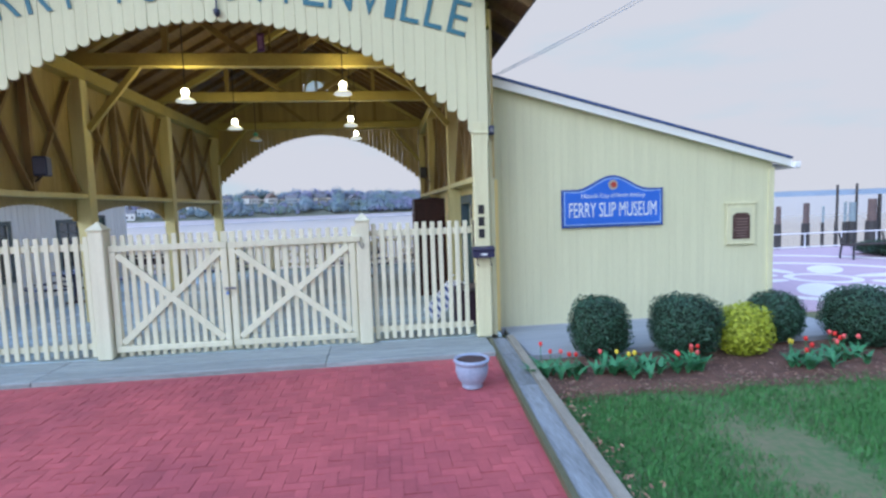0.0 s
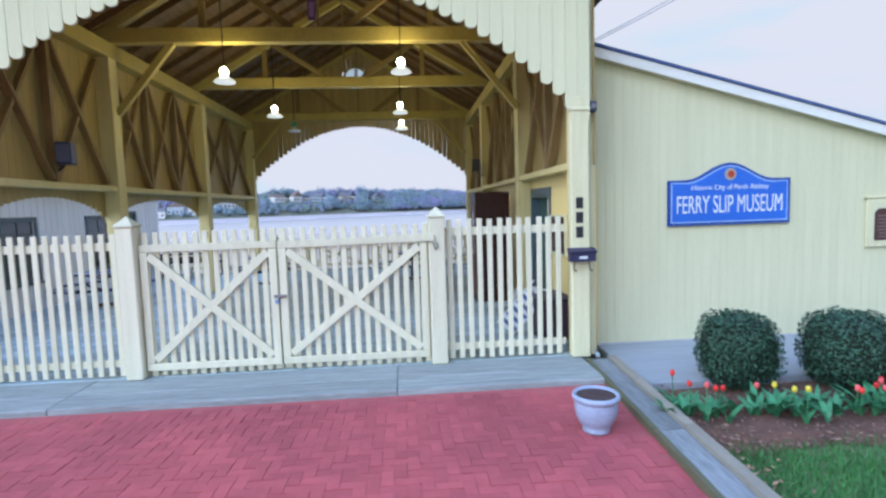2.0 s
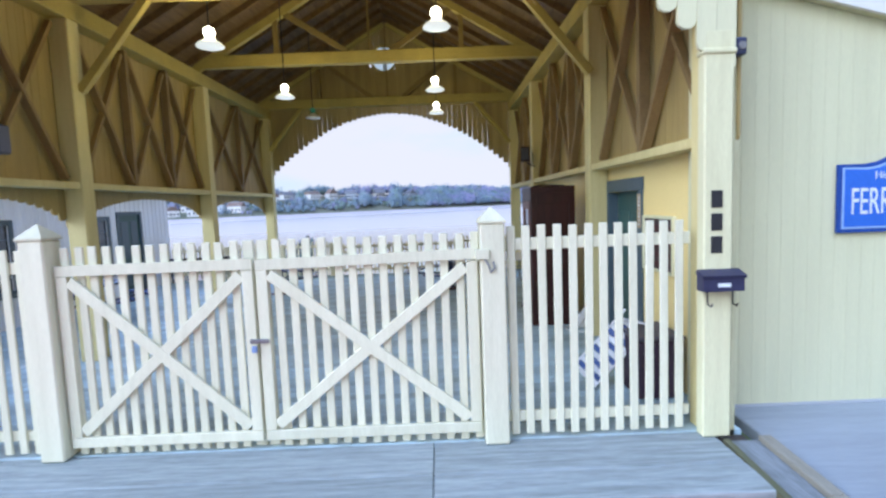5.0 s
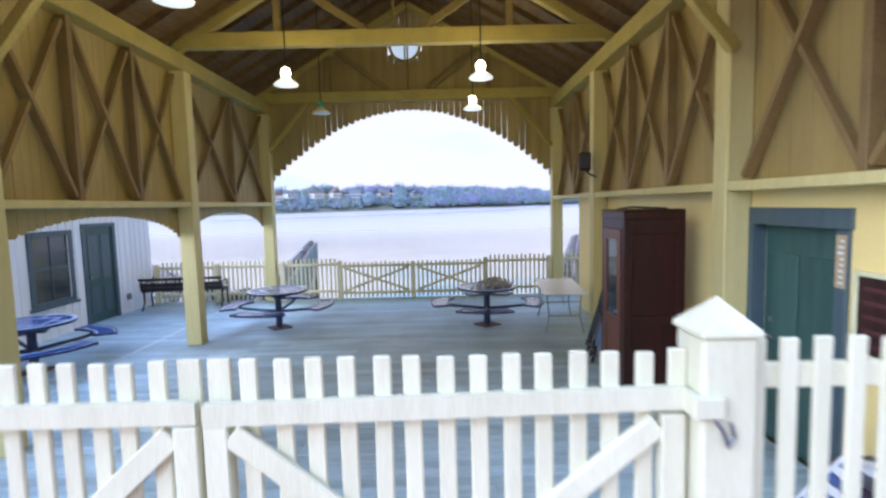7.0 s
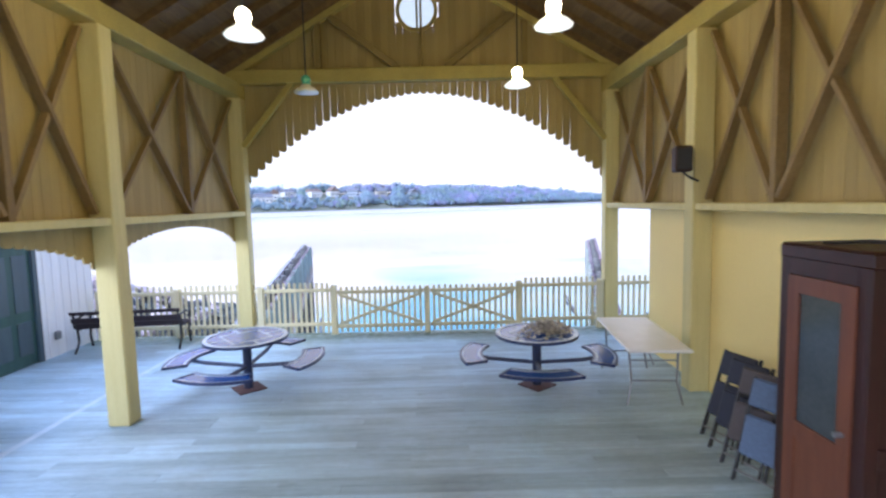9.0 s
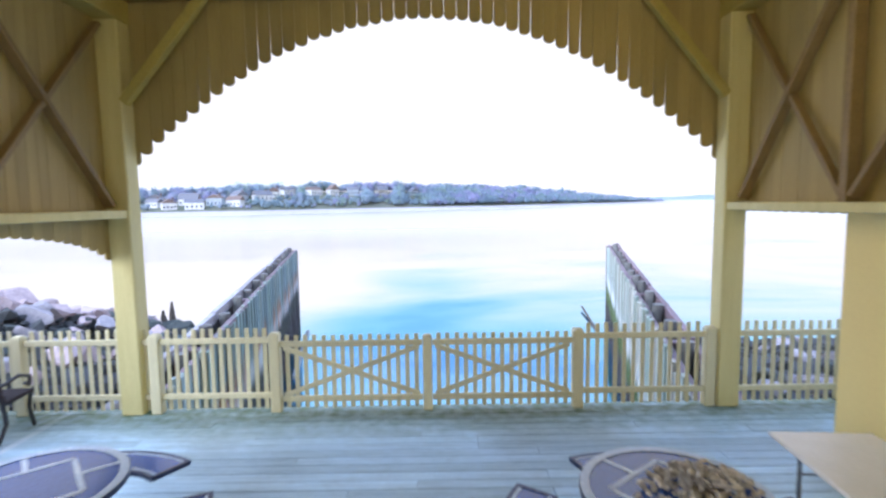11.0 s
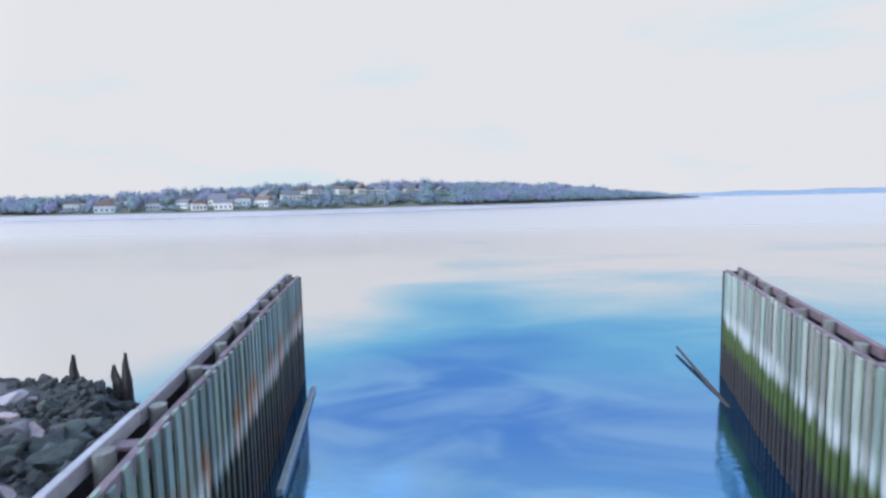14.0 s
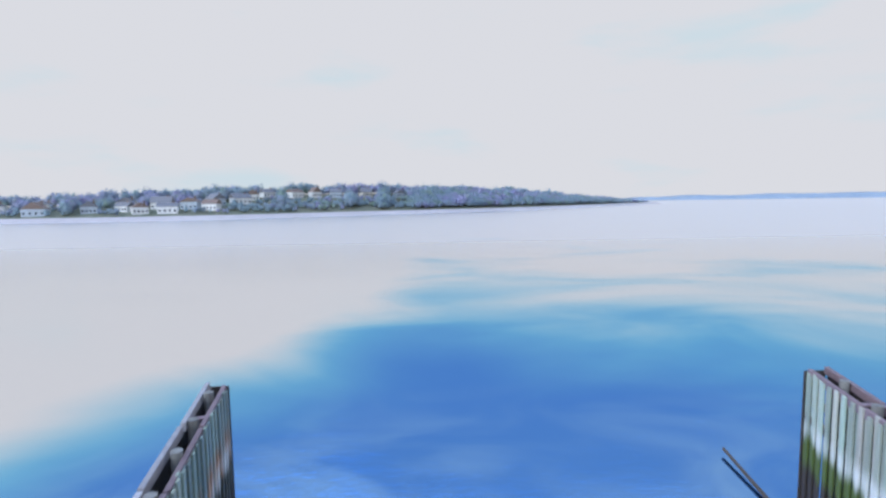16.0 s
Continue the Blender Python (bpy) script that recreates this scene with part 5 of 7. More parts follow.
# ---- annex openings ----
for y0, y1, z0, z1 in ((7.1, 8.2, 0.62, 2.0), (4.3, 5.4, 0.62, 2.0)):
    wd = thing("window_1" if y0 > 6 else "window_2", "sash window with green frame and divided panes", "window", at=(AX, (y0 + y1) / 2, z0), kind="structure")
    hw, hh = (y1 - y0) / 2, z1 - z0
    for b in ((-hw, -hw + 0.10, 0, hh), (hw - 0.10, hw, 0, hh), (-hw + 0.10, hw - 0.10, hh - 0.10, hh), (-hw + 0.10, hw - 0.10, 0, 0.08)):
        bm = B()
        box(bm, -0.05, 0.035, *b, 0.005)
        part("window_frame", bm, TEAL, wd)
    bm = B()
    box(bm, -0.02, 0.075, -hw - 0.04, hw + 0.04, -0.05, 0.0, 0.006)
    part("window_sill", bm, TEAL, wd)
    for b in ((-hw + 0.10, hw - 0.10, hh / 2 - 0.025, hh / 2 + 0.025), (-0.012, 0.012, 0.08, hh - 0.10), (-hw + 0.10, hw - 0.10, hh * 0.74 - 0.012, hh * 0.74 + 0.012)):
        bm = B()
        box(bm, -0.03, 0.0, *b)
        part("glazing_bar", bm, TEAL, wd)
    bm = B()
    box(bm, -0.022, -0.014, -hw + 0.10, hw - 0.10, 0.08, hh - 0.10)
    part("pane", bm, DARKGLASS, wd)
d2 = thing("door_2", "dark green six-panel door with green frame", "door", at=(AX, 9.01, 0.0), kind="structure")
for b in ((-0.53, -0.43, 0, 2.1), (0.43, 0.53, 0, 2.1), (-0.43, 0.43, 2.02, 2.1)):
    bm = B()
    box(bm, -0.06, 0.03, *b, 0.005)
    part("door_frame", bm, TEAL, d2)
bm = B()
box(bm, -0.05, -0.015, -0.43, 0.43, 0.01, 2.02)
leaf = part("door_leaf", bm, GREEN, d2)
for y0, y1 in ((-0.35, -0.06), (0.06, 0.35)):
    for z0, z1 in ((0.2, 0.75), (0.92, 1.85)):
        bm = B()
        box(bm, -0.015, -0.003, y0, y1, z0, z1, 0.005)
        part("panel", bm, TEAL, leaf)
bm = B()
rod(bm, (-0.02, -0.37, 0.98), (0.05, -0.37, 0.98), 0.025)
part("knob", bm, IRON, leaf)
ol = thing("outlet_box", "grey outdoor outlet box on the white wall", "outlet", at=(AX + 0.015, 9.85, 0.30))
bm = B()
box(bm, 0, 0.05, -0.06, 0.06, 0, 0.14, 0.008)
part("cover", bm, IRON, ol)

# ---- bench ----
bn = thing("park_bench", "dark slatted park bench with curled iron arms", "bench", at=(-5.24, 10.2, 0), rz=186)
DKBROWN = mat("dark_brown_slat", (0.035, 0.022, 0.024), rnd=0.1, stretch=(0.5, 6, 6))
for s in (-0.88, 0.88):
    bm = B()
    pipe(bm, [Vector((s, -0.28, 0.02)), Vector((s, -0.22, 0.25)), Vector((s, -0.26, 0.42)), Vector((s, 0.16, 0.42)), Vector((s, 0.28, 0.76))], 0.022)
    pipe(bm, [Vector((s, 0.16, 0.42)), Vector((s, 0.14, 0.2)), Vector((s, 0.28, 0.02))], 0.022)
    pipe(bm, [Vector((s, 0.22, 0.62)), Vector((s, -0.1, 0.66)), Vector((s, -0.27, 0.60)), Vector((s, -0.25, 0.5)), Vector((s, -0.18, 0.55))], 0.02)
    part("end_frame", bm, BLACK, bn)
for k in range(5):
    bm = B()
    box(bm, -0.93, 0.93, -0.25 + k * 0.085, -0.185 + k * 0.085, 0.435, 0.465, 0.006)
    part("seat_slat", bm, DKBROWN, bn)
for u, wd in ((0.22, 0.10), (0.56, 0.10), (1.0, 0.065)):
    bm = B()
    beam(bm, (-0.93, 0.17 + 0.11 * u, 0.43 + 0.31 * u), (0.93, 0.17 + 0.11 * u, 0.43 + 0.31 * u), wd, 0.025, (0, 1, -0.28), 0.005)
    part("back_slat", bm, DKBROWN, bn)


# ---- slip walls ----
def slip_material(pale, dark, algae, rusty):
    m = mat("slip_planking", pale, dark, stretch=V, rnd=0.34, scale=2.5, contrast=0.9, bump=0.35, hue=0.10)
    n, l = m.node_tree.nodes, m.node_tree.links
    b = n["Principled BSDF"]
    old = b.inputs["Base Color"].links[0].from_socket
    geo = n.new("ShaderNodeNewGeometry")
    sep = n.new("ShaderNodeSeparateXYZ")
    l.new(geo.outputs["Position"], sep.inputs[0])
    mp = n.new("ShaderNodeMapping")
    mp.inputs["Scale"].default_value = (1, 1, 0.12)
    l.new(geo.outputs["Position"], mp.inputs[0])
    ns = n.new("ShaderNodeTexNoise")
    ns.inputs["Scale"].default_value, ns.inputs["Detail"].default_value = 2.4, 5
    l.new(mp.outputs[0], ns.inputs[0])

    def band(lo, hi, wob):
        a = n.new("ShaderNodeMath")
        a.operation = "MULTIPLY_ADD"
        a.inputs[1].default_value = wob
        l.new(ns.outputs[0], a.inputs[0])
        l.new(sep.outputs[2], a.inputs[2])
        r = n.new("ShaderNodeMapRange")
        r.interpolation_type = "SMOOTHSTEP"
        r.inputs["From Min"].default_value, r.inputs["From Max"].default_value = lo + wob * 0.5, hi + wob * 0.5
        l.new(a.outputs[0], r.inputs["Value"])
        return r.outputs[0]

    def over(a, fac, colour):
        x = n.new("ShaderNodeMix")
        x.data_type = "RGBA"
        l.new(fac, x.inputs[0])
        x.inputs["A"].default_value = (*colour, 1)
        l.new(a, x.inputs["B"])
        return x.outputs[2]

    # rust runs above the tide line, algae below it, then wet black timber
    ns2 = n.new("ShaderNodeTexNoise")
    ns2.inputs["Scale"].default_value = 0.9
    l.new(mp.outputs[0], ns2.inputs[0])
    rust = n.new("ShaderNodeMapRange")
    rust.inputs["From Min"].default_value, rust.inputs["From Max"].default_value = 0.45 + 0.25 * (1 - rusty), 0.57 + 0.25 * (1 - rusty)
    l.new(ns2.outputs[0], rust.inputs["Value"])
    up = n.new("ShaderNodeMapRange")
    up.inputs["From Min"].default_value, up.inputs["From Max"].default_value = -1.1, -1.9
    l.new(sep.outputs[2], up.inputs["Value"])
    rf = n.new("ShaderNodeMath")
    rf.operation = "MULTIPLY"
    l.new(rust.outputs[0], rf.inputs[0])
    l.new(up.outputs[0], rf.inputs[1])
    inv = n.new("ShaderNodeMath")
    inv.operation = "SUBTRACT"
    inv.inputs[0].default_value = 1.0
    l.new(rf.outputs[0], inv.inputs[1])
    c = over(old, inv.outputs[0], (0.46, 0.18, 0.05))
    # pale salt bloom just above the tide line
    bloom = n.new("ShaderNodeMapRange")
    bloom.inputs["From Min"].default_value, bloom.inputs["From Max"].default_value = 0.40, 0.58
    bloom.inputs["To Min"].default_value, bloom.inputs["To Max"].default_value = 0.15, 0.9
    l.new(ns.outputs[0], bloom.inputs["Value"])
    low = n.new("ShaderNodeMapRange")
    low.interpolation_type = "SMOOTHSTEP"
    low.inputs["From Min"].default_value, low.inputs["From Max"].default_value = -1.55, -2.1
    l.new(sep.outputs[2], low.inputs["Value"])
    bm_ = n.new("ShaderNodeMath")
    bm_.operation = "MULTIPLY"
    l.new(bloom.outputs[0], bm_.inputs[0])
    l.new(low.outputs[0], bm_.inputs[1])
    keep = n.new("ShaderNodeMath")
    keep.operation = "SUBTRACT"
    keep.inputs[0].default_value = 1.0
    l.new(bm_.outputs[0], keep.inputs[1])
    c = over(c, keep.outputs[0], (0.66, 0.66, 0.60))
    # algae grows thicker on the wall that faces the open side
    c = over(c, band(-2.62, -2.12, 1.0), algae)
    c = over(c, band(-3.55, -3.0, 1.0), (0.045, 0.034, 0.026))
    l.new(c, b.inputs["Base Color"])
    return m


SLIPS = {-1: slip_material((0.35, 0.43, 0.35), (0.12, 0.16, 0.13), (0.060, 0.058, 0.034), 1),
         1: slip_material((0.50, 0.53, 0.43), (0.20, 0.23, 0.18), (0.085, 0.115, 0.022), 0)}
CAPWOOD = mat("grey_cap_timber", (0.46, 0.46, 0.48), (0.22, 0.20, 0.22), stretch=(3, 3, 3), rnd=0.2, bump=0.4, contrast=0.8)
WALETOP = mat("purple_brown_timber", (0.25, 0.19, 0.21), (0.13, 0.09, 0.10), stretch=(3, 3, 3), rnd=0.25, bump=0.4, contrast=0.8)
PILEHEAD = mat("pile_head_timber", (0.24, 0.25, 0.23), (0.11, 0.10, 0.10), rnd=0.25, stretch=(3, 3, 1), bump=0.4)
for side, p0, p1 in ((-1, Vector((-3.42, 11.25, 0)), Vector((-8.20, 35.1, 0))), (1, Vector((3.60, 11.25, 0)), Vector((10.25, 35.1, 0)))):
    sw = thing("slip_wall", "weathered timber ferry slip wall with algae below the tide line", "bulkhead", group="slip walls")
    d = (p1 - p0).normalized()
    out = Vector((-d.y, d.x, 0)) * (1 if side < 0 else -1)
    length = (p1 - p0).length
    n = int(length / 0.205)
    ang = math.atan2(d.y, d.x)
    shapes = []
    for k in range(4):
        bm = B()
        box(bm, 0.009, 0.190, 0.0, 0.06, -7.0, 0.0, 0.008)
        shapes.append(mesh_of("plank", bm, SLIPS[side]))
    for k in range(n):
        p = p0 + d * (k * length / n) + out * (random.uniform(-0.01, 0.015) + (0.06 if k % 2 else 0.0))
        z = -0.10 - 0.12 * k / n + random.uniform(-0.09, 0.05)
        part("plank", random.choice(shapes), None, sw, at=Matrix.Translation((p.x, p.y, z)) @ Matrix.Rotation(ang, 4, "Z") @ (Matrix.Identity(4) if side < 0 else Matrix.Translation((0, -0.06, 0))))
    for off, z0, w, h, m in ((0.13, -0.16, 0.13, 0.26, WALETOP), (0.58, -0.05, 0.13, 0.24, CAPWOOD if side < 0 else WALETOP), (0.58, -1.3, 0.13, 0.24, DARKWOOD), (0.13, -1.6, 0.13, 0.26, DARKWOOD)):
        for k in range(8):
            a, b = p0 + d * (k * length / 8) + out * (off + random.uniform(-0.025, 0.025)), p0 + d * ((k + 1) * length / 8 - random.uniform(0.02, 0.12)) + out * (off + random.uniform(-0.025, 0.025))
            bm = B()
            beam(bm, (a.x, a.y, z0 - h / 2), (b.x, b.y, z0 - h / 2 + random.uniform(-0.04, 0.03)), w, h, bevel=0.012)
            part("waler", bm, m, sw)
    for k in range(14):
        p = p0 + d * (0.8 + k * 1.72) + out * 0.35
        bm = B()
        h = random.uniform(-0.10, 0.04)
        rod(bm, (p.x, p.y, -7.0), (p.x + random.uniform(-0.03, 0.03), p.y, h), 0.15, 0.13, n=12)
        part("pile", bm, PILEHEAD, sw)
    for k in (1, 4, 6, 9, 12):                        # short ties laid across the gap
        p = p0 + d * (1.15 + k * 1.72 + random.uniform(0, 0.3))
        q = p + out * 0.56 + d * random.uniform(-0.12, 0.12)
        p = p + out * 0.08
        bm = B()
        beam(bm, (p.x, p.y, -0.19 - 0.004 * k), (q.x, q.y, -0.15 - 0.004 * k), random.uniform(0.16, 0.3), 0.06, bevel=0.01)
        part("cross_tie", bm, WALETOP, sw)
    bm = B()
    a, b = p0 + out * 0.67, p1 + out * 0.67
    beam(bm, (a.x, a.y, -3.6), (b.x, b.y, -3.6), 0.05, 6.6)
    part("outer_planking", bm, DARKWOOD, sw)
    bm = B()
    beam(bm, (p1.x + out.x * 0.35, p1.y, -7), (p1.x + out.x * 0.35, p1.y, -0.25), 0.7, 0.05, (0, 1, 0))
    part("end_planking", bm, DARKWOOD, sw)

for nm, lab, a, b, m in (("drift_timber", "grey timber baulk floating beside the slip wall", (-7.3, 33.4, WATER + 0.05), (-5.85, 25.6, WATER + 0.10), SILL), ("drift_pole", "long dark pole slanting out of the water", (9.75, 38.5, WATER + 0.22), (8.85, 31.5, WATER - 0.05), DARKWOOD)):
    bm = B()
    if nm == "drift_timber":
        beam(bm, a, b, 0.2, 0.22, bevel=0.03)
    else:
        rod(bm, a, b, 0.06, 0.09, n=10)
    tagged(part(nm, bm, m, None, lab), category="timber")
for x, y, h, tilt in ((-15.9, 31.2, 1.05, 0.03), (-14.0, 30.9, 0.75, -0.12), (-13.6, 30.9, 1.2, 0.02)):
    bm = B()
    z0 = -4.3
    spine = [Vector((x, y, z0))] + [Vector((x + tilt * (k + 1) * 0.25 * h + random.uniform(-0.03, 0.03), y, z0 + 0.6 + (k + 1) * h / 4)) for k in range(4)]
    rows = []
    for k, c in enumerate(spine):                  # one splintered skin, uneven all round
        row = []
        for i in range(11):
            a = 2 * math.pi * i / 11
            r = (0.19 - k * 0.034) * (1 + 0.22 * math.sin(i * 2.7 + x * 5) + 0.1 * math.sin(i * 5.1 + k))
            lift = 0.14 * math.sin(i * 1.9 + x * 3) if k == 4 else 0.0
            row.append(bm.verts.new((c.x + r * math.cos(a), c.y + r * math.sin(a), c.z + lift)))
        rows.append(row)
    for lo, hi in zip(rows, rows[1:]):
        for i in range(11):
            j = (i + 1) % 11
            bm.faces.new((lo[i], lo[j], hi[j], hi[i]))
    tip = bm.verts.new(spine[-1] + Vector((0, 0, 0.05)))
    for i in range(11):
        bm.faces.new((rows[-1][i], rows[-1][(i + 1) % 11], tip))
    bm.faces.new(rows[0][::-1])
    tagged(part("post_stump", bm, DARKWOOD, None, "rotten black post stump on the stony shore"), category="post", group="old post stumps")


# ---- rocks ----
def rock(bm, at, r, seed, flat=0.72, sub=3):
    """A broken stone: a lumpy body split along a few random planes."""
    m = Matrix.Translation(at) @ Euler([random.uniform(-0.5, 0.5), random.uniform(-0.5, 0.5), random.uniform(0, 6)]).to_matrix().to_4x4() @ Matrix.Diagonal((r * 1.15, r * random.uniform(0.65, 1.0), r * flat, 1))
    cuts = [(Vector([random.gauss(0, 1) for _ in range(3)]).normalized(), random.uniform(0.40, 0.78)) for _ in range(11)]
    vs = bmesh.ops.create_icosphere(bm, subdivisions=sub, radius=1)["verts"]
    for v in vs:
        c = v.co * (1 + 0.3 * noise.noise(v.co * 0.9 + Vector((seed, seed * 0.7, 0))))
        for way, far in cuts:
            over = c.dot(way) - far
            if over > 0:
                c -= way * over
        c *= 1 + 0.05 * noise.noise(c * 3.1 + Vector((0, seed, 3))) + 0.03 * noise.noise(c * 8.0 + Vector((seed, 0, 1)))
        v.co = m @ c
    return bm


random.seed(5)
ROCK_TINTS = [ROCK, mat("warm_boulder", (0.55, 0.44, 0.42), (0.34, 0.27, 0.27), rnd=0.2, scale=3, fine=18, rough=0.9, bump=0.6), mat("dark_boulder", (0.11, 0.125, 0.12), (0.045, 0.055, 0.045), rnd=0.25, scale=3, fine=18, rough=0.85, bump=0.6)]
n_rock = 0
while n_rock < 290:
    x, y = random.uniform(-19, -4.6), random.uniform(12.3, 28)
    if x > -4.6 - (y - 11.2) * 0.2 - 0.8:
        continue
    top = math.exp(-((x + 11.5) / 4.5) ** 2 - ((y - 18) / 4.5) ** 2)
    if random.random() > 0.25 + top:
        continue
    dry = x + 0.74 * (y - 8.5) < random.gauss(-0.2, 0.7)      # dry: left of a camera sight line, where boulders are made pale
    r = random.choice((0.2, 0.26, 0.32, 0.4, 0.5) if dry else (0.18, 0.24, 0.3, 0.38, 0.5)) * random.uniform(0.85, 1.15)
    bm = B()
    rock(bm, (0, 0, 0), r, n_rock * 1.7)
    light = dry and random.random() < 0.8
    tagged(part("boulder", bm, random.choice(ROCK_TINTS[:2]) if light else ROCK_TINTS[2], None, "pale grey riprap boulder on the shore" if light else "dark grey riprap boulder on the shore", at=(x, y, shore_height(x, y) + r * 0.25)), category="boulder", group="riprap boulders")
    n_rock += 1
n_rock = 0
while n_rock < 45:
    x, y = random.uniform(5.5, 17), random.uniform(12.5, 27)
    if x < 4.5 + (y - 11.2) * 0.287 + 0.8:
        continue
    r = random.uniform(0.25, 0.5)
    bm = B()
    rock(bm, (0, 0, 0), r, n_rock * 2.1 + 50)
    light = random.random() < 0.6
    tagged(part("boulder", bm, ROCK_TINTS[0] if light else ROCK_TINTS[2], None, "pale grey riprap boulder on the shore" if light else "dark grey riprap boulder on the shore", at=(x, y, shore_height(x, y) + r * 0.25)), category="boulder", group="riprap boulders")
    n_rock += 1
# loose stones: a dozen shapes, strewn
templates = []
for k in range(12):
    bm = B()
    rock(bm, (0, 0, 0), 1.0, k * 3.7 + 0.4, sub=1)
    bm.verts.ensure_lookup_table()
    templates.append((np.array([v.co[:] for v in bm.verts]), np.array([[v.index for v in f.verts] for f in bm.faces])))
    bm.free()
vv, ff, base, n_rock = [], [], 0, 0
while n_rock < 9000:
    left = random.random() < 0.8
    if left:
        x, y = random.uniform(-26, -3.8), random.uniform(11.6, 34.5)
        if x > -4.3 - (y - 11.2) * 0.2 - 0.3:
            continue
    else:
        x, y = random.uniform(4.2, 19), random.uniform(11.6, 29)
        if x < 4.4 + (y - 11.2) * 0.287 + 0.3:
            continue
    r = random.uniform(0.05, 0.15) if random.random() < 0.75 else random.uniform(0.15, 0.38)
    tv, tf = random.choice(templates)
    a = random.uniform(0, 6.28)
    turn = np.array([[math.cos(a), math.sin(a), 0], [-math.sin(a), math.cos(a), 0], [0, 0, 1]])
    vv.append(tv @ turn * r + np.array([x, y, shore_height(x, y) + r * 0.2]))
    ff.append(tf + base)
    base += len(tv)
    n_rock += 1
bm = bpy.data.meshes.new("shingle")
bm.from_pydata(np.concatenate(vv).tolist(), [], np.concatenate(ff).tolist())
bm.materials.append(DARKROCK)
tagged(part("shingle", bm, None, None, "dark wet stones covering the shore"), category="stones", kind="stuff")


# ---- shrubs, flowers, grass ----
def leaf_quad(bm, p, nrm, size, spin):
    nrm = nrm.normalized()
    t = nrm.orthogonal().normalized()
    t = (Matrix.Rotation(spin, 3, nrm) @ t)
    b = nrm.cross(t)
    vs = [bm.verts.new(p + t * size * u + b * size * 0.5 * w + nrm * size * 0.12 * (u * u)) for u, w in ((-0.9, 0), (0, -0.8), (1.0, 0), (0, 0.8))]
    bm.faces.new(vs)


LEAFD = mat("dark_box_leaf", (0.045, 0.115, 0.066), (0.014, 0.042, 0.026), rnd=0.5, island=True, rough=0.5, bump=0)
LEAFY = mat("yellow_shrub_leaf", (0.42, 0.46, 0.03), (0.26, 0.33, 0.02), rnd=0.3, island=True, rough=0.5, bump=0)
# cores in darkened leaf colour stand in for the shade inside the shrubs
CORE_D = mat("shrub_shade_green", (0.012, 0.026, 0.013), rnd=0, rough=0.9)
CORE_Y = mat("shrub_shade_yellow", (0.20, 0.24, 0.02), rnd=0, rough=0.9)


def shrub(at, rx, rz_, leaf, core, n, size, label, boxy=0.5, rough_=0.025):
    s = thing("shrub", label, "shrub", at=at, group="clipped shrubs" if leaf is LEAFD else "")
    seed = at[0] * 3.1

    def surf(v):
        # between a ball and a rounded block
        k = (abs(v.x) ** 3.4 + abs(v.y) ** 3.4 + abs(v.z) ** 3.4) ** (1 / 3.4)
        u = v / (k * boxy + v.length * (1 - boxy))
        u *= 1 + 0.10 * noise.noise(v * 1.8 + Vector((seed, 0, 0))) + 0.06 * noise.noise(v * 5 + Vector((0, seed, 0))) + 0.03 * noise.noise(v * 11 + Vector((0, 0, seed)))
        return Vector((u.x * rx, u.y * rx, u.z * rz_ * 0.5 + rz_ * 0.5 + 0.04))
    bm = B()
    vs = bmesh.ops.create_icosphere(bm, subdivisions=3, radius=1)["verts"]
    for v in vs:
        q = surf(v.co.normalized())
        v.co = Vector((q.x * 0.90, q.y * 0.90, rz_ * 0.5 + (q.z - rz_ * 0.5) * 0.90))
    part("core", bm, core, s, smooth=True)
    bm = B()
    for k in range(n):
        v = Vector([random.gauss(0, 1) for _ in range(3)]).normalized()
        q = surf(v)
        c = Vector((0, 0, rz_ * 0.5))
        q = c + (q - c) * random.uniform(0.88, 1.02 + rough_)
        leaf_quad(bm, q, (v + Vector([random.uniform(-0.8, 0.8) for _ in range(3)])), size * random.uniform(0.7, 1.3), random.uniform(0, 6.28))
    part("foliage", bm, leaf, s)
    bm = B()
    for k in range(3):
        rod(bm, (random.uniform(-0.05, 0.05), random.uniform(-0.05, 0.05), -0.08), (random.uniform(-0.12, 0.12), random.uniform(-0.12, 0.12), 0.25), 0.02, 0.012, n=6)
    part("stem", bm, BROWNWOOD, s)
    return s


GZ = -0.12
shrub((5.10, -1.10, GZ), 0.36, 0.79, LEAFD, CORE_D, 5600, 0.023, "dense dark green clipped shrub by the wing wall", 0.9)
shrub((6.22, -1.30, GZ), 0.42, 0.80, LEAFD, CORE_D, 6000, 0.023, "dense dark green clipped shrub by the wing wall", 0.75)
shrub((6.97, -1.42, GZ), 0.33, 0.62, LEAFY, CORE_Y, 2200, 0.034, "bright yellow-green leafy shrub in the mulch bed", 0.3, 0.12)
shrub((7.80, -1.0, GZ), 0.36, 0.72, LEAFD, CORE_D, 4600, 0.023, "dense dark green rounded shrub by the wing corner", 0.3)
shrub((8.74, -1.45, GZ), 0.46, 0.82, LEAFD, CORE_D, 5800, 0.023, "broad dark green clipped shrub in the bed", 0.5)

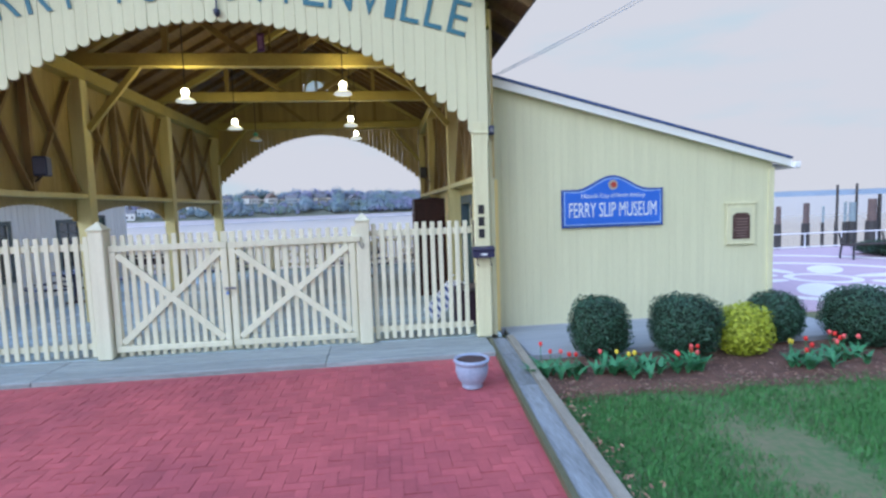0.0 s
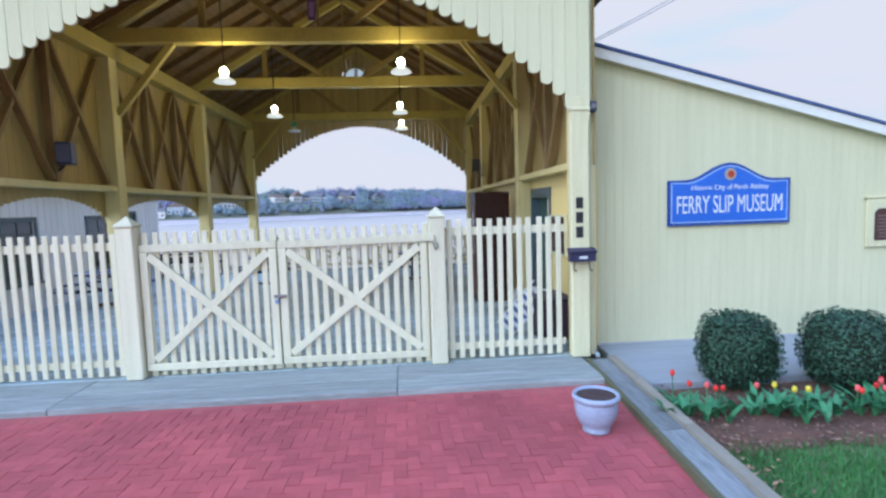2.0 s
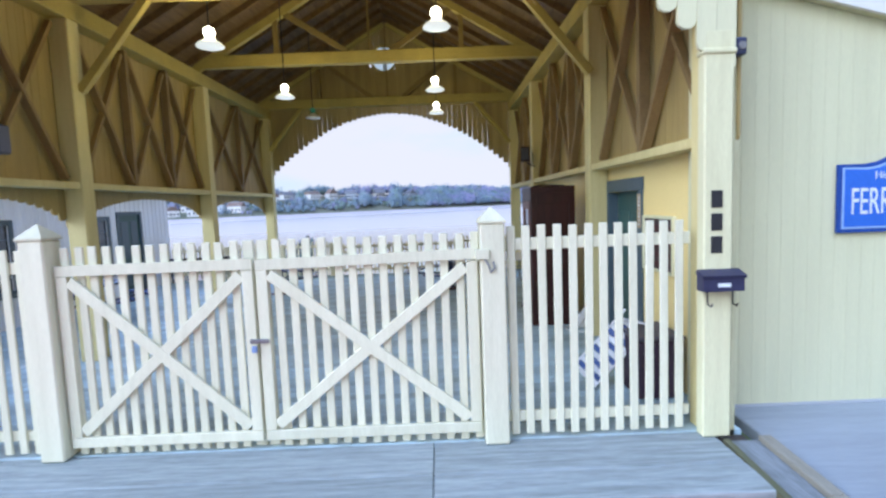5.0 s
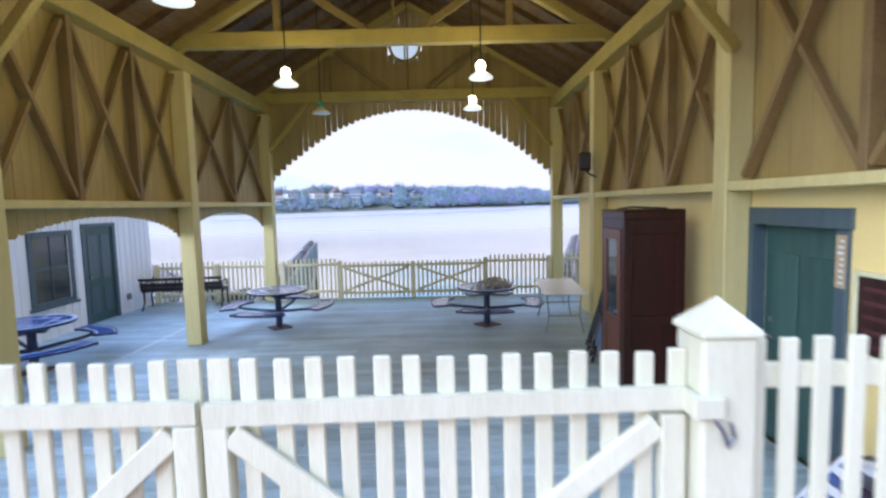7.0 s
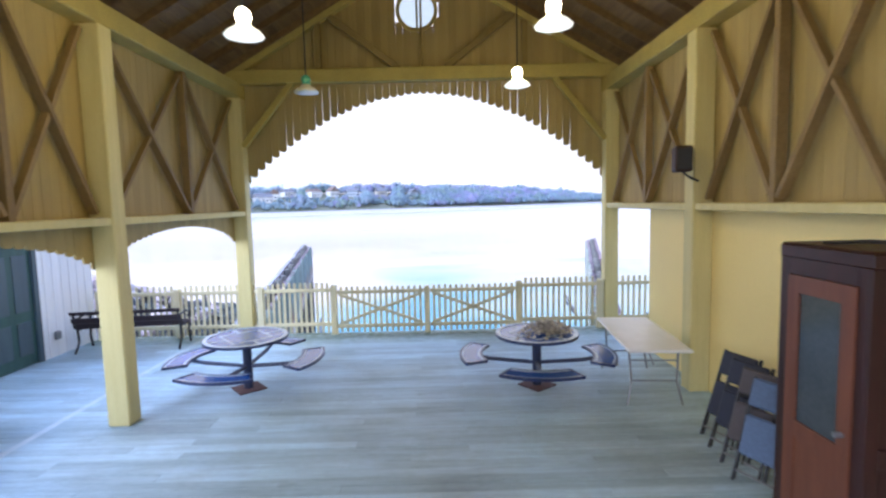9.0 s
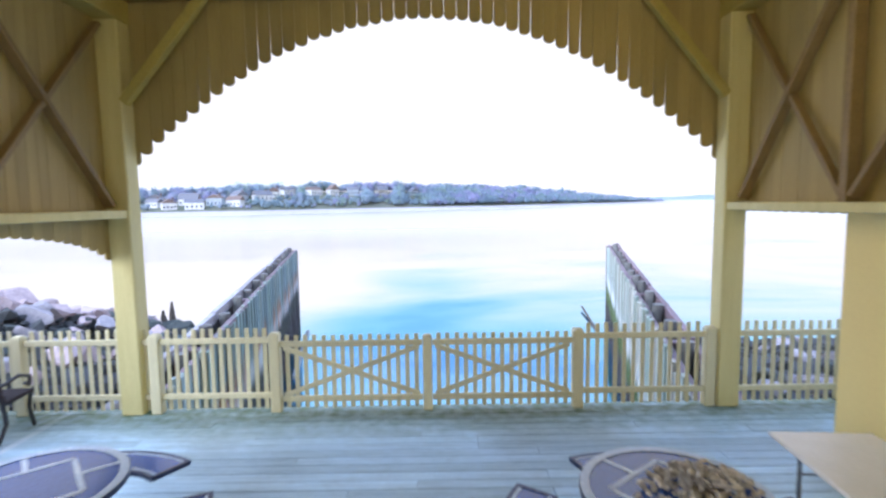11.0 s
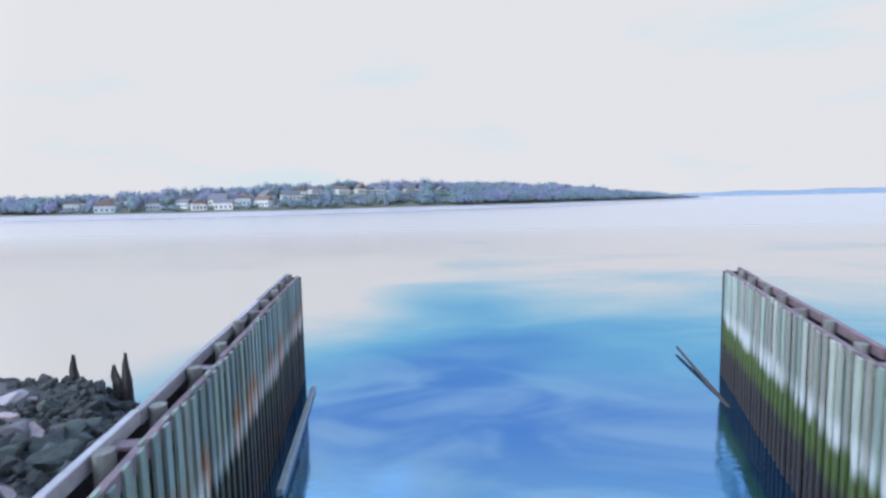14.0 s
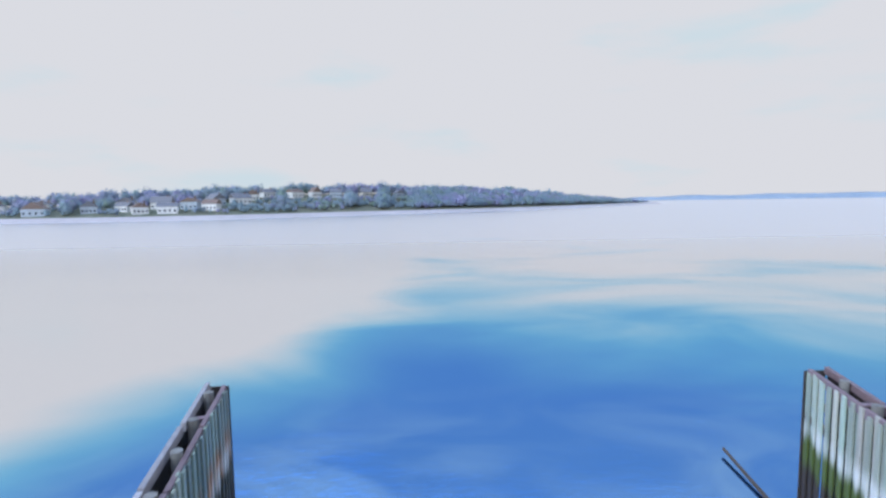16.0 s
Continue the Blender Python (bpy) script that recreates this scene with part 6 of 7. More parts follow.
bm = B()
bx = [4.05 + k * 0.25 for k in range(28)]
by = [-2.45 + k * 0.19 for k in range(9)]
g = [[bm.verts.new((x, y if j else y + 0.18 * noise.noise((x * 1.3, 0, 4)) - (x - 4) * 0.06, -0.145 + 0.035 * noise.noise((x * 2, y * 2, 0)) + (0.05 if 0 < j < 8 else -0.03))) for x in bx] for j, y in enumerate(by)]
for r0, r1 in zip(g, g[1:]):
    for k in range(len(bx) - 1):
        bm.faces.new((r0[k], r0[k + 1], r1[k + 1], r1[k]))
structure("flower_bed", bm, SOIL, "brown mulch bed along the wing", "flower bed")
bm = B()
for k in range(2200):
    x = random.uniform(4.1, 10.6)
    y = random.uniform(-2.45, -0.95) - (x - 4) * 0.05
    m = Matrix.Translation((x, y, -0.10 + random.uniform(-0.01, 0.02))) @ Euler((random.uniform(-0.4, 0.4), random.uniform(-0.4, 0.4), random.uniform(0, 6))).to_matrix().to_4x4() @ Matrix.Diagonal((random.uniform(0.015, 0.05), random.uniform(0.006, 0.016), 0.006, 1))
    bmesh.ops.create_cube(bm, size=1, matrix=m)
tagged(part("mulch", bm, mat("mulch_chips", (0.34, 0.23, 0.19), (0.10, 0.06, 0.045), rnd=0.6, island=True, rough=0.95), None, "shredded brown bark mulch in the bed"), category="mulch", kind="stuff")

TULIP_LEAF = mat("tulip_leaf", (0.07, 0.24, 0.10), (0.04, 0.15, 0.07), rnd=0.3, island=True, rough=0.5, bump=0)
PETALS = {"red": mat("red_petal", (0.70, 0.035, 0.03), rnd=0.15, rough=0.5), "yellow": mat("yellow_petal", (0.75, 0.62, 0.05), rnd=0.15, rough=0.5), "pink": mat("coral_petal", (0.75, 0.12, 0.12), rnd=0.15, rough=0.5)}


def tulip(at, colour):
    t = thing("tulip", colour + " tulip with broad green leaves in the bed", "flower", at=at, rz=random.uniform(0, 360), group="tulips")
    h = random.uniform(0.20, 0.32)
    lx = random.uniform(-0.04, 0.04)
    if colour != "green":
        bm = B()
        rod(bm, (0, 0, 0), (lx, 0, h), 0.006, 0.005, n=5)
        part("stalk", bm, TULIP_LEAF, t)
        bm = B()
        turned(bm, [(0.006, 0.0), (0.020, 0.012), (0.024, 0.032), (0.018, 0.056), (0.010, 0.06)], 8, (lx, 0, h - 0.004))
        part("bloom", bm, PETALS[colour], t, smooth=True)
    bm = B()
    for k in range(random.randint(5, 8)):
        a = random.uniform(0, 6.28)
        ln, w = random.uniform(0.16, 0.30), random.uniform(0.018, 0.034)
        d = Vector((math.cos(a), math.sin(a), 0))
        s = Vector((-d.y, d.x, 0))
        prev = None
        for i, (u, ww) in enumerate(((0, 0.5), (0.35, 1), (0.7, 0.8), (1.0, 0.08))):
            c = d * ln * (0.15 * u + 0.55 * u * u) + Vector((0, 0, ln * (1.0 * u - 0.35 * u * u)))
            cur = (bm.verts.new(c - s * w * ww), bm.verts.new(c + s * w * ww))
            if prev:
                bm.faces.new((prev[0], prev[1], cur[1], cur[0]))
            prev = cur
    part("leaves", bm, TULIP_LEAF, t)


random.seed(11)
for cx, cy, n, cols in ((4.35, -1.75, 12, ("red", "pink", "green", "green", "green")), (4.95, -1.85, 12, ("yellow", "green", "green")), (5.35, -1.9, 8, ("green",)), (5.72, -1.95, 12, ("red", "pink", "green", "green")), (7.35, -2.05, 10, ("yellow", "red", "green", "green")), (7.95, -2.05, 9, ("pink", "yellow", "red", "green")), (8.5, -2.2, 6, ("yellow", "green"))):
    for k in range(n):
        tulip((cx + random.gauss(0, 0.17), cy + random.gauss(0, 0.12), -0.10), random.choice(cols))

GRASS = mat("grass_blade", (0.085, 0.26, 0.06), (0.05, 0.16, 0.045), rnd=0.5, island=True, rough=0.6, bump=0)
rng = np.random.default_rng(3)
verts, faces = [], []
count = 0
while count < 85000:
    x, y = float(rng.uniform(3.75, 10.5)), float(rng.uniform(-6.0, -1.75))
    if y > -2.0 - (x - 4) * 0.075 + 0.35 * noise.noise((x * 2, 0, 1)) or x < 4.05 + (y + 0.6) * 0.075:
        continue
    dens = 0.42 + 1.1 * noise.noise((x * 0.8, y * 0.8, 7)) + 0.3 * noise.noise((x * 2.5, y * 2.5, 2))
    if rng.random() > dens + 0.15:
        continue
    a, ln, w = float(rng.uniform(0, 6.28)), float(rng.uniform(0.03, 0.085)), float(rng.uniform(0.003, 0.006))
    dx, dy = math.cos(a), math.sin(a)
    bend = float(rng.uniform(0.2, 0.9)) * ln
    i = len(verts)
    verts += [(x - dy * w, y + dx * w, -0.165), (x + dy * w, y - dx * w, -0.165), (x + dx * bend, y + dy * bend, -0.165 + ln)]
    faces.append((i, i + 1, i + 2))
    count += 1
me = bpy.data.meshes.new("grass")
me.from_pydata(verts, [], faces)
me.materials.append(GRASS)
tagged(part("grass", me, None, None, "patchy green lawn with bare straw-coloured spots"), category="grass", kind="stuff")

# dead leaves and straw caught along the kerb and the edge of the bed
bm = B()
for k in range(420):
    if k % 3:
        y = random.uniform(-4.6, -1.3)
        x = 4.14 + (y + 0.6) * 0.075 + abs(random.gauss(0, 0.13))
    else:
        x = random.uniform(4.2, 9.5)
        y = -2.12 - (x - 4) * 0.075 + random.gauss(0, 0.14)
    leaf_quad(bm, Vector((x, y, -0.095 + random.uniform(-0.02, 0.015))), Vector((random.gauss(0, 0.4), random.gauss(0, 0.4), 1)), random.uniform(0.012, 0.032), random.uniform(0, 6.28))
tagged(part("fallen_leaves", bm, mat("dead_leaf", (0.42, 0.27, 0.18), (0.25, 0.13, 0.09), rnd=0.45, island=True, rough=0.9, bump=0), None, "dry brown leaves scattered along the bed's edge"), category="leaves", kind="stuff")

# ---- plaza and harbour edge beside the wing ----
PLAZA = mat("pink_paver", (0.56, 0.42, 0.50), (0.47, 0.37, 0.46), rnd=0, scale=5, fine=50, rough=0.8)
PALE = mat("pale_paver", (0.82, 0.80, 0.76), (0.72, 0.70, 0.68), rnd=0, scale=5, fine=50, rough=0.8)
bm = B()
box(bm, 9.3, 60, 0.8, 11.0, -0.4, -0.13)
plaza = structure("plaza", bm, PLAZA, "pinkish paved plaza with a pale flower pattern", "pavement")
cx, cy = 13.35, 4.05
for k in range(8):
    bm = B()
    a = k * math.pi / 4 + math.pi / 4
    d, t = Vector((math.cos(a), math.sin(a), 0)), Vector((-math.sin(a), math.cos(a), 0))
    mid = Vector((cx, cy, 0)) + d * 1.95
    pts = [mid + d * 1.0 * math.cos(u) + t * (0.42 if k % 2 == 0 else 0.26) * math.sin(u) for u in [2 * math.pi * i / 20 for i in range(20)]]
    extrude(bm, [(q.x, q.y) for q in pts], "z", -0.131, -0.125)
    part("petal", bm, PALE, plaza)
for r0, r1, z in ((0.62, 0.84, -0.123), (3.15, 3.5, -0.124), (5.6, 6.0, -0.124)):
    bm = B()
    for k in range(96):
        a, b = 2 * math.pi * k / 96, 2 * math.pi * (k + 1) / 96
        if 0.9 < cy + r1 * math.sin(a) < 10.9 and 0.9 < cy + r1 * math.sin(b) < 10.9 and cx + r1 * min(math.cos(a), math.cos(b)) > 9.35:
            extrude(bm, [(cx + r * math.cos(t), cy + r * math.sin(t)) for r, t in ((r0, a), (r1, a), (r1, b), (r0, b))], "z", -0.131, z)
    part("border_ring", bm, PALE, plaza)
rl = thing("harbour_railing", "white painted railing along the harbour edge", "railing", at=(0, 10.85, -0.13))
for k in range(26):
    bm = B()
    rod(bm, (9.4 + k * 1.6, 0, 0), (9.4 + k * 1.6, 0, 0.6), 0.022, n=8)
    part("baluster", bm, WHITE, rl)
for z in (0.06, 0.6):
    bm = B()
    rod(bm, (9.4, 0, z), (50, 0, z), 0.025, n=8)
    part("rail", bm, WHITE, rl)
for x, h, r, m in ((35.6, 1.1, 0.42, BROWNWOOD), (38.2, 1.3, 0.5, BROWNWOOD), (39.8, 1.0, 0.2, SILL), (41.1, 2.8, 0.22, DARKWOOD), (41.9, 1.3, 0.25, SILL), (42.6, 1.25, 0.55, SILL), (42.95, 2.85, 0.22, DARKWOOD), (44.5, 1.5, 0.7, BROWNWOOD), (45.2, 1.9, 0.3, DARKWOOD)):
    pl = thing("mooring_pile", "old timber mooring pile standing in the harbour", "pile", at=(x, 32, WATER), group="mooring piles")
    bm = B()
    rod(bm, (0, 0, -2), (0.05, 0, h - WATER), r * 0.62, r * 0.45, n=12)
    part("shaft", bm, m, pl)
    bm = B()
    rod(bm, (0, 0, 0), (0, 0, 4.4), r * 0.72, r * 0.62, n=12)
    part("weed_band", bm, DARKWOOD, pl)
sl = thing("street_lamp", "dark cast iron lamp post on the plaza", "street lamp", at=(22.6, 10.4, -0.13))
bm = B()
turned(bm, [(0.16, 0), (0.16, 0.25), (0.09, 0.4), (0.06, 0.9), (0.05, 3.4)], 12)
part("post", bm, BLACK, sl, smooth=True)
bm = B()
turned(bm, [(0.06, 3.4), (0.17, 3.5), (0.2, 3.75), (0.1, 3.95), (0.02, 4.05)], 12)
part("lantern", bm, BLACK, sl, smooth=True)
pb = thing("park_bench", "low bench with dark metal arms on the plaza", "bench", at=(18.1, 7.3, -0.13))
for s in (-0.8, 0.8):
    bm = B()
    pipe(bm, [Vector((s, -0.25, 0)), Vector((s, -0.25, 0.45)), Vector((s, 0.2, 0.45)), Vector((s, 0.3, 0.85))], 0.03)
    pipe(bm, [Vector((s, 0.2, 0.45)), Vector((s, 0.25, 0))], 0.03)
    part("end_frame", bm, BLACK, pb)
for k in range(4):
    bm = B()
    box(bm, -0.9, 0.9, -0.25 + k * 0.11, -0.17 + k * 0.11, 0.45, 0.48)
    part("seat_slat", bm, DKBROWN, pb)
shrub((19.4, 7.8, -0.13), 0.9, 0.45, LEAFD, CORE_D, 1500, 0.04, "low dark green hedge on the plaza", 0.8)

# ---- far shore ----
SHORE = [(-1100, 290), (-600, 325), (-346, 345), (-205, 350), (-136, 371), (-63, 428), (34, 503), (110, 562), (200, 675), (330, 850), (480, 1030)]
RISE = [6, 6, 7, 9.5, 12.5, 15.5, 16.5, 15.5, 13, 6.5, 0]


def along(u):
    k = min(len(SHORE) - 2, int(u))
    f = u - k
    (x0, y0), (x1, y1) = SHORE[k], SHORE[k + 1]
    d = Vector((x1 - x0, y1 - y0)).normalized()
    return Vector((x0 + (x1 - x0) * f, y0 + (y1 - y0) * f)), Vector((-d.y, d.x)), RISE[k] + (RISE[k + 1] - RISE[k]) * f


def far_height(u, back):
    rise = along(u)[2]
    return WATER + min(3.0, back * 0.21) + rise * max(0.0, min(1.0, (back - 15) / 62)) ** 0.8


bm = B()
cols = [i * (len(SHORE) - 1) / 160 for i in range(161)]
backs = [-4, 0, 6, 14, 30, 50, 80, 120, 260]
gg = []
for b in backs:
    row = []
    for u in cols:
        p, nrm, rise = along(u)
        row.append(bm.verts.new((p.x + nrm.x * b, p.y + nrm.y * b, far_height(u, b) if b >= 0 else WATER - 1)))
    gg.append(row)
for r0, r1 in zip(gg, gg[1:]):
    for k in range(len(cols) - 1):
        bm.faces.new((r0[k], r0[k + 1], r1[k + 1], r1[k]))
far_land = structure("far_shore", bm, mat("far_undergrowth", (0.22, 0.21, 0.15), (0.12, 0.14, 0.09), rnd=0, scale=0.02, fine=0.3, rough=0.95, bump=0), "low wooded shore across the water", "land")
far_land.data.materials.append(mat("far_sand", (0.52, 0.47, 0.46), (0.40, 0.36, 0.36), rnd=0, scale=0.02, fine=0.3, rough=0.95, bump=0))
for k, poly in enumerate(far_land.data.polygons):
    poly.material_index = 1 if k < 3 * (len(cols) - 1) else 0

random.seed(21)


def hazed_foliage():
    """Young leaves and bare twigs in drifts, thin enough for light to come through. Distance haze is put into the
    blue-grey colours.
    """
    m = bpy.data.materials.new("hazed_foliage")
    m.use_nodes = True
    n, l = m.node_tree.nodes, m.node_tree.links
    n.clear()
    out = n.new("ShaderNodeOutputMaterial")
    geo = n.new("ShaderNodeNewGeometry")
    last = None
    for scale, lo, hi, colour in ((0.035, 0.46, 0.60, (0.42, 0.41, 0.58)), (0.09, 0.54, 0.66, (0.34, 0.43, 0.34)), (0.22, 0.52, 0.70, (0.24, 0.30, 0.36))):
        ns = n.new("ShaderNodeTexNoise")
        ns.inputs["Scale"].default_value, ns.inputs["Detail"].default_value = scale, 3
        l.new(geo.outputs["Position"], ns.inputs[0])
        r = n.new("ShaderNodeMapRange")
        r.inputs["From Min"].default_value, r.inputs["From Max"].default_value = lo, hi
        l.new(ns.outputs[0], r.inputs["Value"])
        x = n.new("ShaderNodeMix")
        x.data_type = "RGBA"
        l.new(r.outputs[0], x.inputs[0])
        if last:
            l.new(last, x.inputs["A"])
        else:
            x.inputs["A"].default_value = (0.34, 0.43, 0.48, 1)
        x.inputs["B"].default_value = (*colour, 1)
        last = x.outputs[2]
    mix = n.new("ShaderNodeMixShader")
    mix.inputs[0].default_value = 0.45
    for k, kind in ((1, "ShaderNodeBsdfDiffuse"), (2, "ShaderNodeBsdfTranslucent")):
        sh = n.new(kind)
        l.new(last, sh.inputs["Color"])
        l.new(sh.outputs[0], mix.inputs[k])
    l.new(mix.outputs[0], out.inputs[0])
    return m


rng = np.random.default_rng(8)
vv, ff, base, rounded = [], [], 0, []
lumps = []
for k in range(10):
    bm = B()
    bmesh.ops.create_icosphere(bm, subdivisions=2, radius=1)
    for v in bm.verts:
        c = v.co.copy()
        v.co *= 1 + 0.42 * noise.noise(c * 1.5 + Vector((k * 3.7, 0, 0))) + 0.22 * noise.noise(c * 3.6 + Vector((0, k * 2.3, 0)))
    bm.verts.index_update()
    lumps.append((np.array([v.co[:] for v in bm.verts]), np.array([[v.index for v in f.verts] for f in bm.faces])))
    bm.free()
houses = []
for u, b in ((2.37, 34), (2.51, 52), (2.60, 24), (2.82, 30), (2.90, 56), (2.97, 34), (3.22, 24), (3.38, 40), (3.46, 24), (3.64, 36), (3.84, 30), (4.07, 44), (4.28, 48), (4.44, 62), (4.62, 74), (4.85, 66), (5.04, 66), (5.20, 64), (5.47, 66), (5.75, 60)):
    houses.append((u, b))


def near_house(x, y):
    """2 on a house's own plot, 1 in the lane kept low along the camera's sight line from the slip, else 0."""
    found = 0
    for hx, hy in plots:
        run = math.hypot(hx, hy - 20)
        dx, dy = hx / run, (hy - 20) / run
        far, side = x * dx + (y - 20) * dy, abs(x * dy - (y - 20) * dx)
        if math.hypot(x - hx, y - hy) < 11.0:
            return 2
        if side < 10.0 and run - 75 < far < run:
            found = 1
    return found


plots = []
for u, b in houses:
    p, nrm, rise = along(u)
    plots.append((p.x + nrm.x * b, p.y + nrm.y * b))


for k in range(5600):
    u = rng.uniform(0.9, 9.9) if k > 1200 else rng.uniform(5.0, 9.8)
    b = float(rng.choice((21, 30, 42, 58, 76, 94), p=(0.24, 0.2, 0.18, 0.16, 0.12, 0.1))) + float(rng.uniform(-4, 7))
    if u > 9.2:
        b = min(b, 40)
    p, nrm, rise = along(float(u))
    close = near_house(p.x + nrm.x * b, p.y + nrm.y * b) if u < 6 else 0
    if close == 2 or close == 1 and k % 2:
        continue
    size = float(rng.uniform(2.3, 4.8)) * (1.0 + 0.45 * noise.noise((float(u) * 4, b * 0.03, 0))) * (1.0 if u < 9 else 0.75 if u < 9.5 else 0.45) * (0.55 if close else 1.0)
    tall = float(rng.uniform(1.2, 2.2))
    gx, gy, gz = p.x + nrm.x * b, p.y + nrm.y * b, far_height(float(u), b)
    # crown: a lumpy, uneven body with small flat clumps that fray its outline
    lv, lf = lumps[k % len(lumps)]
    turn = float(rng.uniform(0, 6.28))
    spin = np.array([[math.cos(turn), math.sin(turn), 0], [-math.sin(turn), math.cos(turn), 0], [0, 0, 1]])
    shape = np.array([0.92, 0.92, 0.62 + 0.28 * tall]) * size
    mid = np.array([gx, gy, gz + size * (0.62 + 0.25 * tall)])
    vv.append(lv @ spin * shape * 0.62 + mid)
    ff += (lf + base).tolist()
    rounded += [True] * len(lf)
    base += len(lv)
    nq = 64
    v = rng.normal(0, 1, (nq, 3))
    v[:, 2] = np.abs(v[:, 2]) - 0.2
    v /= np.linalg.norm(v, axis=1, keepdims=True)
    centre = v * rng.uniform(0.55, 1.12, (nq, 1)) * shape + mid
    lean = v + rng.normal(0, 0.6, (nq, 3))
    t1 = np.cross(lean, rng.normal(0, 1, (nq, 3)))
    t1 /= np.linalg.norm(t1, axis=1, keepdims=True)
    t2 = np.cross(t1, lean)
    t2 /= np.linalg.norm(t2, axis=1, keepdims=True)
    w = rng.uniform(0.10, 0.21, (nq, 1)) * size
    quad = np.stack([centre + t1 * w, centre + t2 * w * 0.8, centre - t1 * w, centre - t2 * w * 0.8], axis=1)
    vv.append(quad.reshape(-1, 3))
    ff += (np.arange(nq * 4).reshape(-1, 4) + base).tolist()
    rounded += [False] * nq
    base += nq * 4
me = bpy.data.meshes.new("far_woods")
me.from_pydata(np.concatenate(vv).tolist(), [], ff)
me.polygons.foreach_set("use_smooth", rounded)
me.materials.append(hazed_foliage())
tagged(part("far_woods", me, None, None, "grey-green spring woods with painted-in haze along the far shore"), category="trees", kind="stuff")

ROOFM = [mat("far_roof_grey", (0.20, 0.20, 0.22), rnd=0), mat("far_roof_brown", (0.22, 0.16, 0.13), rnd=0)]
WALLM = [mat("far_white_wall", (0.80, 0.80, 0.78), rnd=0, scale=0.3, fine=2), mat("far_cream_wall", (0.66, 0.62, 0.52), rnd=0, scale=0.3, fine=2), mat("far_blue_wall", (0.50, 0.56, 0.62), rnd=0, scale=0.3, fine=2)]
WINM = mat("far_window", (0.05, 0.06, 0.08), rnd=0, rough=0.2)
for u, b in houses:
    p, nrm, rise = along(u)
    hx, hy, hz = p.x + nrm.x * b, p.y + nrm.y * b, far_height(u, b)
    w, dp, h = random.uniform(9, 14), random.uniform(7, 9), random.choice((4.6, 5.4, 6.2))
    rh = random.uniform(2.5, 4.5)
    wm = random.choice(WALLM[:1] * 3 + WALLM)
    hs_ = thing("far_house", "white gabled house on the far shore" if wm is WALLM[0] else "pale gabled house on the far shore", "house", at=(hx, hy, hz - 1.0), rz=math.degrees(math.atan2(nrm.y, nrm.x)) - 90 + random.uniform(-25, 25), group="far houses")
    bm = B()
    box(bm, -w / 2, w / 2, -dp / 2, dp / 2, 0, h)
    part("wall", bm, wm, hs_)
    bm = B()
    if random.random() < 0.5:
        extrude(bm, [(-w / 2 - 0.5, h - 0.2), (w / 2 + 0.5, h - 0.2), (0, h + rh)], "y", -dp / 2 - 0.5, dp / 2 + 0.5)
    else:
        extrude(bm, [(-dp / 2 - 0.5, h - 0.2), (dp / 2 + 0.5, h - 0.2), (0, h + rh)], "x", -w / 2 - 0.5, w / 2 + 0.5)
    part("roof", bm, random.choice(ROOFM), hs_)
    for fl in range(2 if h > 6.2 else 1):
        for k in range(4):
            bm = B()
            x = -w / 2 + (k + 0.5) * w / 4
            box(bm, x - 0.6, x + 0.6, -dp / 2 - 0.06, -dp / 2, 1.6 + fl * 3.0, 3.1 + fl * 3.0)
            part("window", bm, WINM, hs_)
    bm = B()
    box(bm, w / 4, w / 4 + 0.9, -0.5, 0.5, h, h + rh + 1.0)
    part("chimney", bm, ROOFM[1], hs_)

